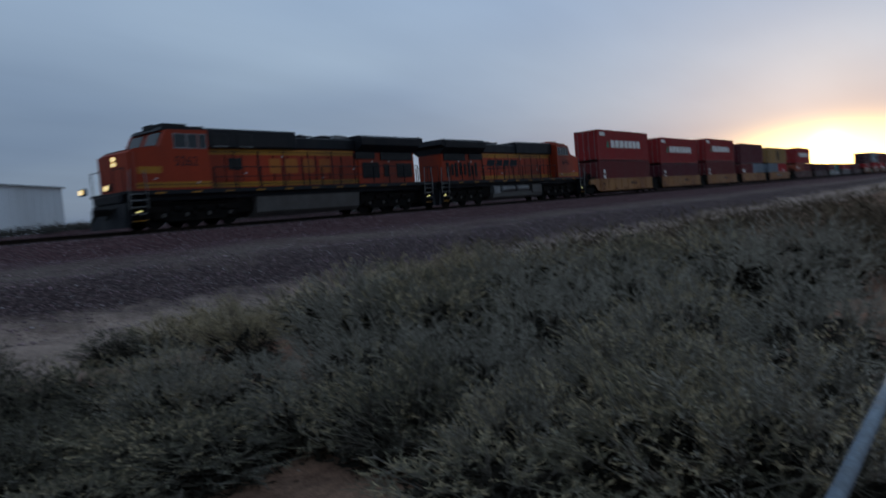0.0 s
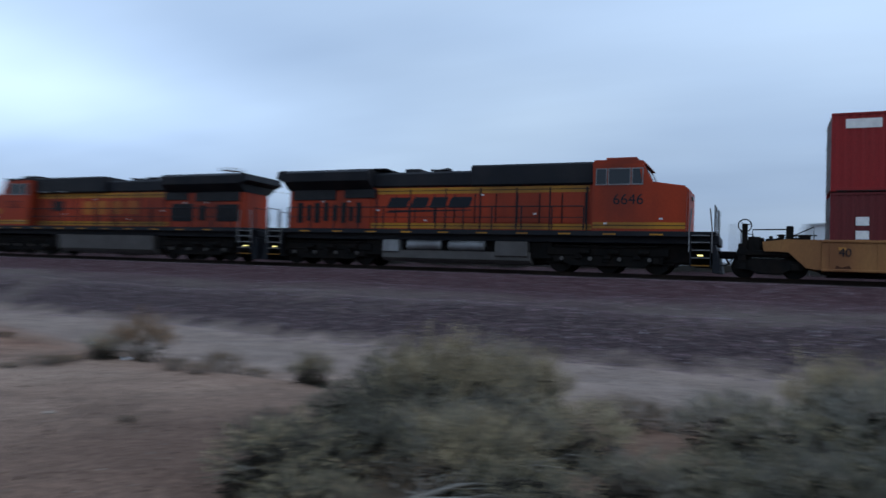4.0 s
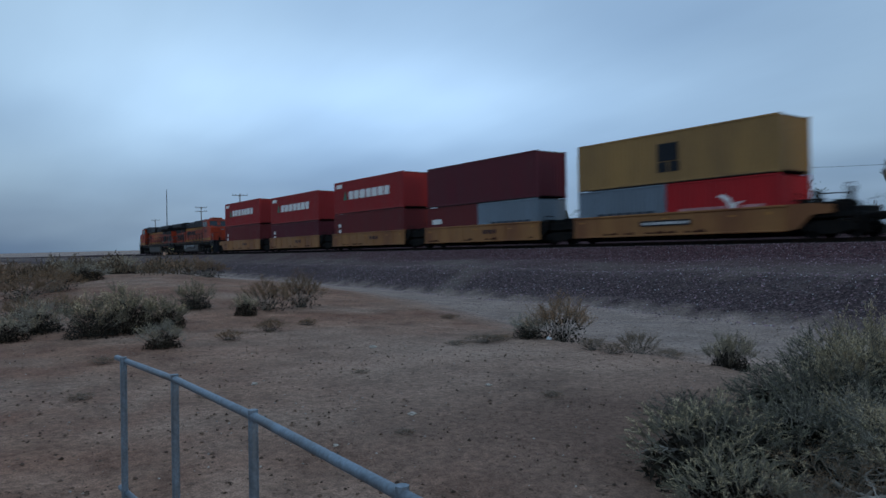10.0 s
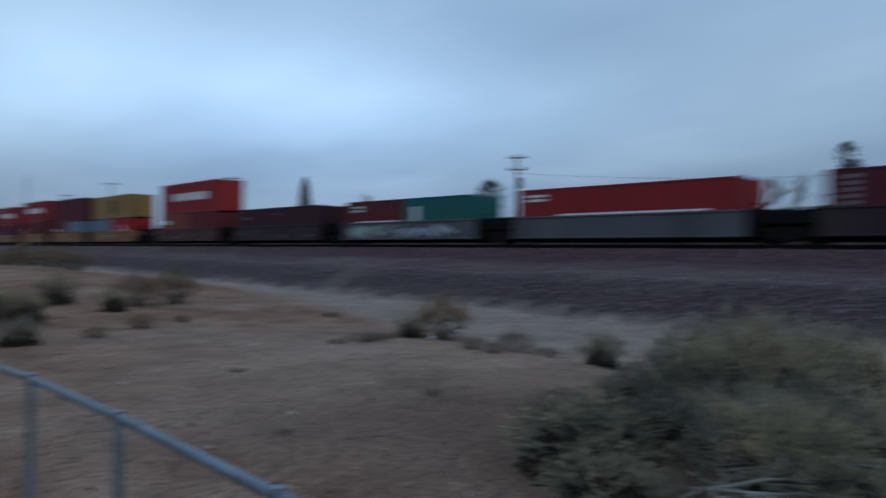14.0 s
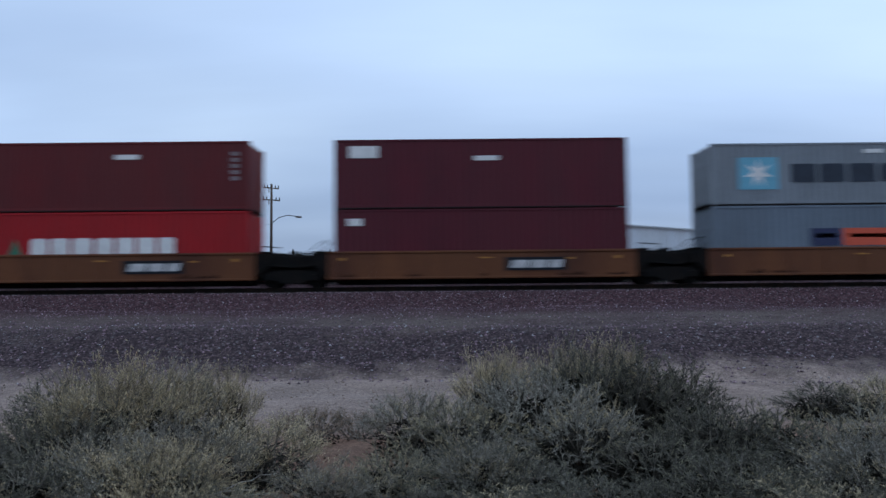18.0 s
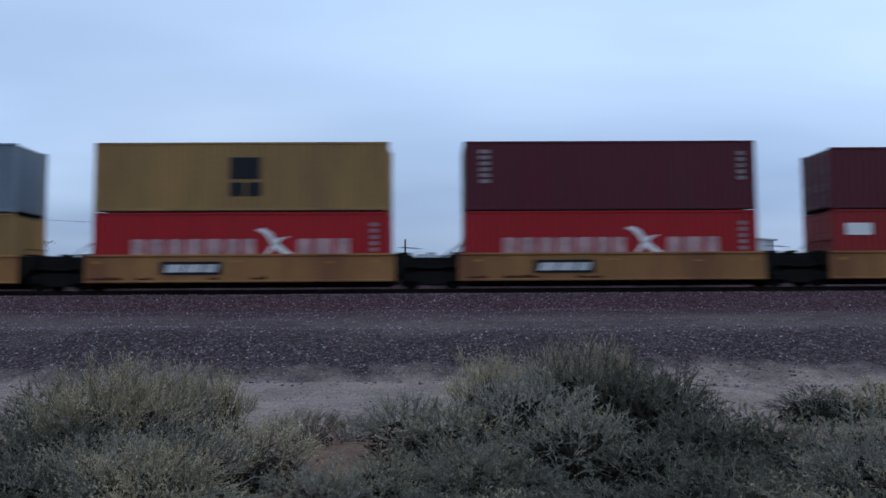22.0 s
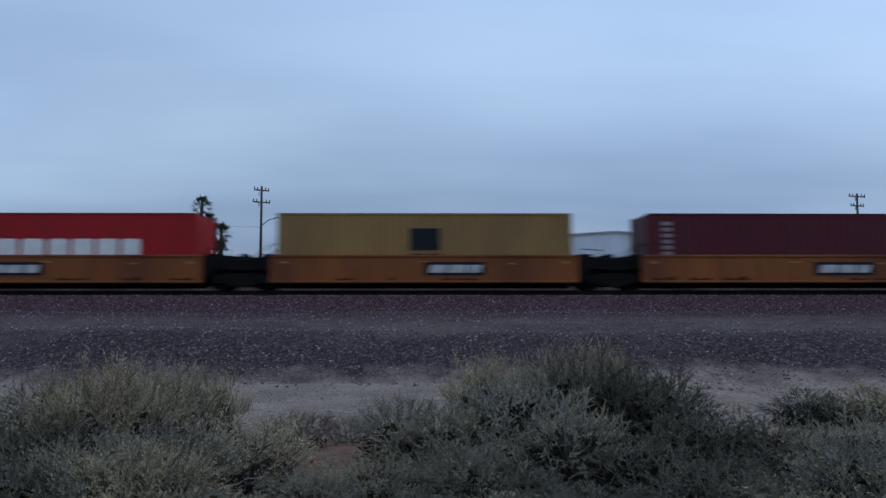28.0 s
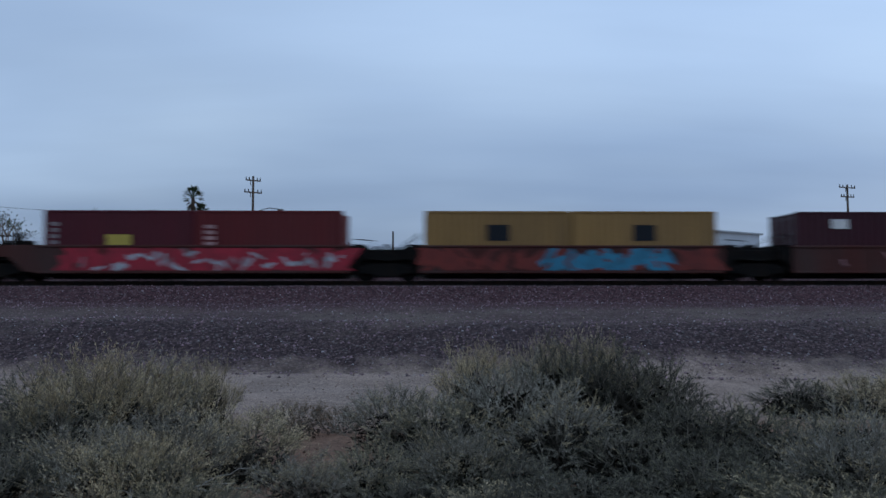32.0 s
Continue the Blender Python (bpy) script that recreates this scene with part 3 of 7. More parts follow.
# ---- the train: how far it has come, second by second (metres along the track) ----
TRAIN_X = [63.77, 48.51, 33.11, 17.59, 1.98, -13.70, -29.43, -45.19, -60.96, -76.73, -92.47, -108.19, -123.86, -139.48, -155.04, -170.54, -185.96, -201.31, -216.58, -231.78, -246.90, -261.96, -276.95, -291.88, -306.76, -321.61, -336.43, -351.23, -366.03, -380.85, -395.71, -410.62, -425.61]
RIDERS = []                           # every thing that runs with the train, and its place at the reference mark


def on_train(name, u, label, category, group=""):
    """A thing whose base stands on the rails, u metres behind the first container's front."""
    ob = thing(name, pose(TRAIN_X[0] + u, TRACK_Y, RAIL_Z), label, category, group)
    RIDERS.append((ob, u, 0.0))
    return ob


# ---- wheels and bogies ----
def wheel_shape(r):
    s = Shape()
    for side in (-1, 1):
        y = side * 0.75
        s.disc(0, y - 0.065, y + 0.065, 0, r, 24)
        s.disc(0, y - side * 0.065 - 0.015, y - side * 0.065 + 0.015, 0, r + 0.028, 24)
        s.disc(0, y + side * 0.06, y + side * 0.085, 0, r * 0.38, 12)
    s.disc(0, -1.05, 1.05, 0, 0.085, 10)
    return s


def bogie_frame(base, r, axles):
    """A cast side frame with its pedestals and spring nest."""
    s = Shape()
    for side in (-1, 1):
        y0, y1 = side * 1.0 - 0.07, side * 1.0 + 0.07
        half = base / 2
        s.prism([(-half - 0.3, r + 0.16), (-half - 0.22, r - 0.12), (-half + 0.22, r - 0.12), (-half + 0.45, r - 0.25), (half - 0.45, r - 0.25), (half - 0.22, r - 0.12),
                 (half + 0.22, r - 0.12), (half + 0.3, r + 0.16), (half * 0.5, r + 0.30), (-half * 0.5, r + 0.30)], y0, y1)
        for k in range(axles):
            x = -half + base * k / (axles - 1)
            s.box(x - 0.14, x + 0.14, side * 1.0 - 0.13, side * 1.0 + 0.13, r - 0.13, r + 0.13, 0.02)
        for k in range(axles - 1):
            x = -half + base * (k + 0.5) / (axles - 1)
            for dx in (-0.13, 0.0, 0.13):
                s.tube([(x + dx, side * 1.02, r - 0.2), (x + dx, side * 1.02, r + 0.12)], 0.05, 7)
    s.box(-0.25, 0.25, -0.95, 0.95, r - 0.05, r + 0.28, 0.03)
    s.box(-base / 2 - 0.1, base / 2 + 0.1, -0.5, 0.5, r - 0.22, r + 0.36, 0.04)
    if axles > 2:
        for side in (-1, 1):
            s.box(-base / 2 - 0.5, base / 2 + 0.5, side * 1.04 - 0.09, side * 1.04 + 0.09, r + 0.16, r + 0.5, 0.03)
        s.box(-base / 2 - 0.7, base / 2 + 0.7, -0.85, 0.85, r - 0.2, r + 0.62, 0.05)
    return s


CAR_WHEELS = []


def bogie(parent, x, base=1.8, r=0.42, axles=2):
    key = "bogie_frame_%d_%d" % (round(base * 100), axles)
    b = part("bogie", shared(key, lambda: bogie_frame(base, r, axles)), STEEL, parent, "black cast-steel bogie", at=pose(x, 0, 0))
    out = []
    for k in range(axles):
        out.append(part("wheelset", shared("wheelset_%d" % round(r * 100), lambda: wheel_shape(r)), STEEL, b, at=pose(-base / 2 + base * k / (axles - 1), 0, r)))
    if axles == 2:
        CAR_WHEELS.extend(out)
    return out


BIRD_MARK = material("worn_white_lettering_paint", (0.42, 0.25, 0.24), 0.7, vary=0.3, scale=2.0, bump=0)
BOARD_WHITE = material("board_white_paint", (0.50, 0.48, 0.46), 0.7, vary=0.25, scale=2.0, bump=0)


# ---- marks painted on sides: plain blocks, panels and emblems ----
def brand_blocks(ob, mat, n, x0, x1, z0, z1, y, lean=0.0, seed=1, fill=0.84, name="brand_block"):
    """A row of plain upright blocks of uneven width with clipped corners, as a worn brand mark: one part each."""
    rnd = random.Random(seed)
    widths = [rnd.uniform(0.85, 1.15) for _ in range(n)]
    unit = (x1 - x0) / sum(widths)
    a = x0
    for w in widths:
        b = a + w * unit * fill
        c = min(b - a, z1 - z0) * rnd.choice((0.06, 0.1, 0.16))
        ring = [(a + c, z0), (b - c, z0), (b, z0 + c), (b, z1 - c), (b - c, z1), (a + c, z1), (a, z1 - c), (a, z0 + c)]
        part(name, Shape().prism([(p + lean * (q - z0), q) for p, q in ring], y - 0.006, y), mat, ob)
        a += w * unit


def flat_outline(outline, y, depth=0.006):
    return Shape().prism(outline, y - depth, y)


def star_outline(cx, cz, r, points=7):
    out = []
    for k in range(points * 2):
        a = math.pi / 2 + math.pi * k / points
        q = r if k % 2 == 0 else r * 0.36
        out.append((cx + q * math.cos(a), cz + q * math.sin(a)))
    return out


def bird(cx, cz, w, y):
    """Two crossing curved strokes like a gull."""
    s = Shape()
    for pts in ([(-0.55, 0.42), (-0.35, 0.5), (-0.12, 0.36), (0.1, 0.05), (0.3, -0.12), (0.58, -0.3), (0.25, -0.28), (0.0, -0.12), (-0.22, 0.22), (-0.38, 0.36)],
                [(0.42, 0.25), (0.2, 0.16), (0.0, -0.02), (-0.2, -0.3), (-0.36, -0.42), (-0.3, -0.28), (-0.12, -0.02), (0.1, 0.2)]):
        s.prism([(cx + a * w, cz + b * w) for a, b in pts], y - 0.006, y)
    return s


# ---- containers ----
def corrugated(L, z0, z1, y, depth=0.036, pitch=0.28, side=-1):
    """A pressed side sheet with upright folds. side: which way its face looks along y."""
    n = max(int(L / pitch), 4)
    step = L / n
    xs, ds = [], []
    for k in range(n):
        a = -L / 2 + k * step
        xs += [a, a + step * 0.26, a + step * 0.5, a + step * 0.76]
        ds += [0, 0, depth, depth]
    xs.append(L / 2)
    ds.append(0)
    s = Shape()
    v, f = [], []
    m = len(xs)
    for z in (z0, z1):
        v += [(x, y - side * d, z) for x, d in zip(xs, ds)]
    v += [(x, y - side * (d + 0.02), z0) for x, d in zip(xs, ds)] + [(x, y - side * (d + 0.02), z1) for x, d in zip(xs, ds)]
    for i in range(m - 1):
        f.append((i, i + 1, m + i + 1, m + i))
        f.append((2 * m + i, 3 * m + i, 3 * m + i + 1, 2 * m + i + 1))
    return s.add(v, f)


def turned(shape, quarter):
    """The same shape, turned a quarter about the upright axis."""
    shape.v = [(-y * quarter, x * quarter, z) for x, y, z in shape.v]
    return shape


CW = 2.438


def container(u, L, H, colour, base, label, marks=(), doors=-1, name="shipping_container", group="containers on the train", seed=0, locks=0):
    """A corrugated steel box of length L and height H, standing base metres over the rails; u: its front end."""
    ob = thing(name, pose(TRAIN_X[0] + u + L / 2, TRACK_Y, RAIL_Z + base), label, "container", group)
    RIDERS.append((ob, u + L / 2, base))
    mat = BOX_PAINT[colour]
    key = "%d_%d" % (round(L * 100), round(H * 100))
    for side in (-1, 1):
        part("side_panel", shared("side_panel_%s_%d" % (key, side), lambda: corrugated(L - 0.24, 0.15, H - 0.09, side * (CW / 2 - 0.014), side=side)), mat, ob)
        part("top_rail", shared("top_rail_%s" % key, lambda: Shape().box(-L / 2 + 0.1, L / 2 - 0.1, -0.03, 0.03, -0.09, 0.0, 0.01)), mat, ob, at=pose(0, side * (CW / 2 - 0.032), H))
        part("bottom_rail", shared("bottom_rail_%s" % key, lambda: Shape().box(-L / 2 + 0.1, L / 2 - 0.1, -0.03, 0.03, 0.0, 0.15, 0.012)), mat, ob, at=pose(0, side * (CW / 2 - 0.032), 0))
        # an added dark strip paints the seam's shadow along with its grime
        part("bottom_lip", shared("bottom_lip_%s" % key, lambda: Shape().box(-L / 2 + 0.18, L / 2 - 0.18, -0.034, 0.034, 0.002, 0.055, 0.008)), SEAM_SHADE_GRIME, ob, "dark bottom lip for seam shade and grime", at=pose(0, side * (CW / 2 - 0.030), 0))
        for end in (-1, 1):
            part("corner_post", shared("corner_post_%d" % round(H * 100), lambda: Shape().box(-0.075, 0.075, -0.07, 0.07, 0.11, H - 0.11, 0.012)), mat, ob, at=pose(end * (L / 2 - 0.08), side * (CW / 2 - 0.075), 0))
            for z in (0.0, H - 0.118):
                part("corner_casting", shared("corner_casting", lambda: Shape().box(-0.089, 0.089, -0.081, 0.081, 0.0, 0.118, 0.02)), mat, ob, at=pose(end * (L / 2 - 0.089), side * (CW / 2 - 0.081), z))
    part("roof_panel", shared("roof_panel_" + key, lambda: roof_shape(L, H)), mat, ob)
    part("floor_panel", shared("floor_panel_" + key, lambda: Shape().box(-L / 2 + 0.12, L / 2 - 0.12, -CW / 2 + 0.07, CW / 2 - 0.07, 0.06, 0.14)), STEEL, ob)
    # plain end and door end
    part("end_panel", shared("end_panel_%d" % round(H * 100), lambda: turned(corrugated(CW - 0.3, 0.12, H - 0.1, 0, 0.045, 0.25), 1)), mat, ob, at=pose(-doors * (L / 2 - 0.05), 0, 0, 0, 0, 0 if doors < 0 else 180))
    for side in (-1, 1):
        d = part("door", shared("door_%d" % round(H * 100), lambda: door_shape(H)), mat, ob, at=pose(doors * (L / 2 - 0.045), side * (CW / 4 - 0.03), 0))
        for k in (-0.3, 0.3):
            part("lock_rod", shared("lock_rod_%d" % round(H * 100), lambda: lock_rod(H)), SILVER, d, at=pose(doors * 0.05, k, 0))
    if locks:
        for side in (-1, 1):
            for end in (-1, 1):
                part("twist_lock", shared("twist_lock", lambda: Shape().box(-0.07, 0.07, -0.06, 0.06, -0.036, 0.0, 0.01)), STEEL, ob, at=pose(end * (L / 2 - 0.09), side * (CW / 2 - 0.08), 0))
    for i, mark in enumerate(marks):
        put_mark(ob, mark, L, H, seed + i)
    return ob


def roof_shape(L, H):
    s = Shape()
    n = int(L / 0.6)
    step = (L - 0.2) / n
    for k in range(n):
        x = -L / 2 + 0.1 + k * step
        s.box(x, x + step * 0.6, -CW / 2 + 0.06, CW / 2 - 0.06, H - 0.05, H - 0.012, 0.008)
        s.box(x + step * 0.6, x + step, -CW / 2 + 0.06, CW / 2 - 0.06, H - 0.05, H - 0.03)
    return s


def door_shape(H):
    s = Shape().box(-0.025, 0.025, -0.56, 0.56, 0.13, H - 0.12, 0.01)
    n = 5
    for k in range(n):
        z = 0.3 + (H - 0.6) * k / (n - 1)
        s.box(-0.04, 0.04, -0.5, 0.5, z - 0.05, z + 0.05, 0.01)
    return s


def lock_rod(H):
    s = Shape().tube([(0, 0, 0.1), (0, 0, H - 0.1)], 0.018, 6)
    for z in (0.25, H * 0.35, H * 0.65, H - 0.25):
        s.box(-0.03, 0.03, -0.05, 0.05, z - 0.03, z + 0.03, 0.006)
    s.box(0.0, 0.03, -0.02, 0.24, H * 0.42, H * 0.42 + 0.03)
    return s


def put_mark(ob, mark, L, H, seed):
    """Paint a mark on the side that faces the road. mark: its kind and, for panels, where."""
    kind = mark[0]
    y = -(CW / 2 - 0.012)
    X = lambda f: (f - 0.5) * L
    if kind == "wide_blocks":
        part("emblem", flat_outline([(X(0.15), H * 0.42), (X(0.21), H * 0.42), (X(0.18), H * 0.70)], y), GREEN_MARK, ob, "green triangle emblem")
        brand_blocks(ob, WHITE_MARK, 7, X(0.235), X(0.83 if L > 8 else 0.9), H * 0.42, H * 0.67, y, 0, 11)
    elif kind == "low_blocks":
        part("emblem", flat_outline([(X(0.18), H * 0.35), (X(0.235), H * 0.35), (X(0.208), H * 0.63)], y), GREEN_MARK, ob, "green triangle emblem")
        lo, hi = mark[1:] if len(mark) > 1 else (0.25, 0.82)
        brand_blocks(ob, WHITE_MARK, 7, X(lo), X(hi), H * 0.38, H * 0.63, y, 0, 11)
    elif kind == "dark_blocks":
        part("emblem", flat_outline(star_outline(X(0.13), H * 0.40, 0.28), y), SKY_MARK, ob, "small pale blue star")
        brand_blocks(ob, SLATE_MARK, 6, X(0.24), X(0.9), H * 0.32, H * 0.50, y, 0, 5, 0.84)
    elif kind == "star":
        part("emblem", flat_outline([(X(0.095), H * 0.25), (X(0.23), H * 0.25), (X(0.23), H * 0.77), (X(0.095), H * 0.77)], y), SKY_MARK, ob, "pale blue square emblem")
        part("star", flat_outline(star_outline(X(0.1625), H * 0.51, 0.62), y - 0.007), WHITE_MARK, ob, "white seven-pointed star")
        brand_blocks(ob, SLATE_MARK, 6, X(0.275), X(0.895), H * 0.36, H * 0.66, y, 0, 5, 0.88)
    elif kind == "bird":
        lo, hi = mark[1], mark[2]
        brand_blocks(ob, BIRD_MARK, 7, X(0.13), X(0.56), H * lo, H * hi, y, 0, 3, 0.78)
        brand_blocks(ob, BIRD_MARK, 3, X(0.69), X(0.88), H * lo, H * hi, y, 0, 8, 0.78)
        part("emblem", bird(X(0.615), H * (lo + hi) / 2 + 0.1, 1.45, y - 0.001), WHITE_MARK, ob, "white crossed-stroke bird emblem")
    elif kind == "square":
        c = mark[1] if len(mark) > 1 else 0.51
        q = 0.62 if L > 8 else 0.46
        part("emblem", flat_outline([(X(c) - q, H * 0.78 - 1.45 * q), (X(c) + q, H * 0.78 - 1.45 * q), (X(c) + q, H * 0.78), (X(c) - q, H * 0.78)], y), DARK_MARK, ob, "dark square emblem")
        brand_blocks(ob, DARK_MARK, 2, X(c) - 0.62, X(c) + 0.78, H * 0.22, H * 0.42, y, 0, 4)
    elif kind == "wave":
        brand_blocks(ob, BLUE_MARK, 7, X(0.30), X(0.66), H * 0.40, H * 0.58, y, 0.3, 6)
        part("emblem", flat_outline([(X(0.56), H * 0.56), (X(0.68), H * 0.60), (X(0.70), H * 0.70), (X(0.62), H * 0.66)], y), BLUE_MARK, ob, "deep blue slanted emblem")
    elif kind == "panel":
        _, fx, fz, w, h, mat = mark
        part("marking", flat_outline([(X(fx) - w / 2, H * fz - h / 2), (X(fx) + w / 2, H * fz - h / 2), (X(fx) + w / 2, H * fz + h / 2), (X(fx) - w / 2, H * fz + h / 2)], y), mat, ob)
    elif kind == "bars":
        _, fx, fz, w, h, n, mat = mark
        s = Shape()
        for k in range(n):
            z = H * fz + h / 2 - h * k / n
            s.prism([(X(fx) - w / 2, z - h / n * 0.62), (X(fx) + w / 2, z - h / n * 0.62), (X(fx) + w / 2, z), (X(fx) - w / 2, z)], y - 0.006, y)
        part("marking", s, mat, ob, "plain bars of small lettering")


# ---- well cars ----
def side_sill(L, near):
    """The deep side plate of a well with its top chord, bottom chord and stiffeners."""
    s = Shape()
    s.box(-L / 2, L / 2, -0.02, 0.02, 0.36, 1.42)
    s.box(-L / 2, L / 2, -0.075, 0.075, 1.36, 1.46, 0.02)
    s.box(-L / 2, L / 2, -0.085, 0.085, 0.30, 0.40, 0.02)
    for k in range(9):
        x = -L / 2 + 0.3 + (L - 0.6) * k / 8
        s.box(x - 0.03, x + 0.03, -0.05, 0.05, 0.40, 1.36)
    return s


def joint_platform():
    """The black deck over a shared bogie between two wells."""
    s = Shape()
    s.box(-1.45, 1.45, -1.0, 1.0, 0.84, 1.30, 0.03)
    s.box(-1.2, 1.2, -0.62, 0.62, 0.46, 0.88, 0.04)
    for e in (-1, 1):
        s.prism([(e * 1.5, 0.40), (e * 0.92, 0.95), (e * 0.92, 1.40), (e * 1.5, 1.44)], -1.2, 1.2)
        s.box(e * 1.15 - 0.28, e * 1.15 + 0.28, -1.15, 1.15, 1.46, 1.50, 0.008)
        s.box(e * 0.92 - 0.03, e * 0.92 + 0.03, -1.15, 1.15, 1.05, 1.46, 0.012)
    return s


def joint_gear():
    s = Shape()
    rnd = random.Random(4)
    for k in range(7):
        x = -1.2 + 2.4 * k / 6
        s.box(x - 0.12, x + 0.1, -0.9 + 0.2 * rnd.random(), 0.2, 1.28, 1.36 + 0.22 * rnd.random(), 0.02)
    s.tube([(-1.3, -1.1, 1.0), (-0.6, -1.12, 0.9), (0.2, -1.12, 0.82), (0.9, -1.1, 0.95), (1.3, -1.1, 1.05)], 0.025, 6)
    s.tube([(-1.3, -1.05, 1.45), (-1.3, -1.05, 1.72), (-0.5, -1.05, 1.66), (-0.5, -1.05, 1.3)], 0.022, 6)
    s.tube([(0.15, -1.05, 1.1), (1.36, -1.05, 1.95), (1.36, -1.05, 1.3)], 0.022, 6)
    s.tube([(0.75, -1.05, 1.1), (0.75, -1.05, 1.52)], 0.018, 6)
    s.tube([(0.15, 0.7, 1.1), (1.36, 0.7, 1.95), (1.36, 0.7, 1.3)], 0.022, 6)
    s.tube([(1.36, -1.05, 1.95), (1.36, 0.7, 1.95)], 0.018, 6)
    return s


def end_platform(e):
    """The end of a car beyond its last well: two side plates and the bulkhead between them; e: which end."""
    s = Shape()
    for y in (-1.225, 1.225):
        s.prism([(e * 0.0, 0.34), (e * 0.5, 0.40), (e * 1.1, 0.98), (e * 1.95, 1.02), (e * 2.0, 1.36), (e * 1.2, 1.46), (e * 0.0, 1.46)], y - 0.045, y + 0.045)
    s.prism([(e * 0.0, 1.0), (e * 1.9, 1.0), (e * 1.9, 1.2), (e * 0.7, 1.34), (e * 0.0, 1.38)], -1.18, 1.18)
    return s


def end_gear(e):
    s = Shape()
    for y in (-1.1, 1.1):
        s.tube([(e * 2.75, y, 1.1), (e * 2.75, y, 1.85)], 0.016, 6)
        s.tube([(e * 2.2, y, 1.12), (e * 2.3, y, 1.62), (e * 2.75, y, 1.72)], 0.014, 6)
        for z in (0.35, 0.6, 0.85):
            s.tube([(e * 2.55, y, z), (e * 2.95, y, z)], 0.014, 5)
    s.box(*sorted((e * 0.5, e * 2.9)), -1.12, 1.12, 0.84, 1.06, 0.03)
    s.box(*sorted((e * 2.05, e * 2.5)), -1.1, -0.2, 1.0, 1.56, 0.04)
    s.box(*sorted((e * 2.55, e * 2.85)), -1.1, 1.1, 0.6, 1.3, 0.04)
    s.box(*sorted((e * 1.3, e * 1.9)), -1.0, 1.0, 1.1, 1.50, 0.04)
    s.box(e * 0.9 - 0.16, e * 0.9 + 0.16, -1.0, -0.5, 1.34, 1.54, 0.03)
    s.box(e * 1.35 - 0.10, e * 1.35 + 0.10, -1.05, -0.75, 1.26, 1.66, 0.03)
    s.box(e * 2.1 - 0.2, e * 2.1 + 0.2, -0.9, 0.9, 1.10, 1.34, 0.03)
    s.tube([(e * 0.3, -0.95, 1.4), (e * 0.8, -0.95, 1.62), (e * 1.5, -0.95, 1.5)], 0.02, 6)
    s.tube([(e * 1.9, -1.0, 1.15), (e * 0.25, -1.0, 1.95), (e * 0.25, -1.0, 1.4)], 0.022, 6)
    s.tube([(e * 1.1, -1.0, 1.3), (e * 1.1, -1.0, 1.54)], 0.018, 6)
    for x, h in ((1.7, 1.62), (2.55, 1.5), (2.0, 1.55)):
        s.box(e * x - 0.07, e * x + 0.07, -0.6, -0.3, 1.1, h, 0.02)
    s.box(e * 0.55 - 0.2, e * 0.55 + 0.2, -1.0, -0.55, 1.44, 1.66, 0.03)
    s.tube([(e * 0.15, -1.1, 1.62), (e * 1.5, -1.1, 1.62), (e * 1.5, -1.1, 1.3)], 0.022, 6)
    s.tube([(e * 0.85, -1.1, 1.4), (e * 0.85, -1.1, 1.62)], 0.02, 6)
    s.box(e * 1.05 - 0.13, e * 1.05 + 0.13, -0.8, -0.5, 1.4, 2.0, 0.04)
    # the brake wheel: a rim and three spokes
    rim = [(e * 2.62 + 0.24 * math.cos(a), -1.12, 1.98 + 0.24 * math.sin(a)) for a in [math.pi * k / 7 for k in range(15)]]
    s.tube(rim, 0.024, 5)
    s.box(e * 2.62 - 0.10, e * 2.62 + 0.10, -1.09, -0.95, 1.1, 2.06, 0.03)
    s.tube([(e * 1.1, -1.0, 1.85), (e * 2.35, -1.0, 1.83), (e * 2.35, -1.0, 1.2)], 0.026, 6)
    for k in range(3):
        a = math.pi * 2 * k / 3 + 0.3
        s.tube([(e * 2.62, -1.12, 1.98), (e * 2.62 + 0.24 * math.cos(a), -1.12, 1.98 + 0.24 * math.sin(a))], 0.016, 5)
    return s


def coupler(e):
    s = Shape()
    s.box(min(0, e * 0.75), max(0, e * 0.75), -0.12, 0.12, 0.75, 0.98, 0.03)
    s.box(min(e * 0.7, e * 1.05), max(e * 0.7, e * 1.05), -0.2, 0.2, 0.70, 1.04, 0.06)
    s.tube([(0.1 * e, -0.3, 0.8), (0.4 * e, -0.35, 0.45), (0.8 * e, -0.3, 0.42), (1.0 * e, -0.25, 0.7)], 0.03, 6)
    return s


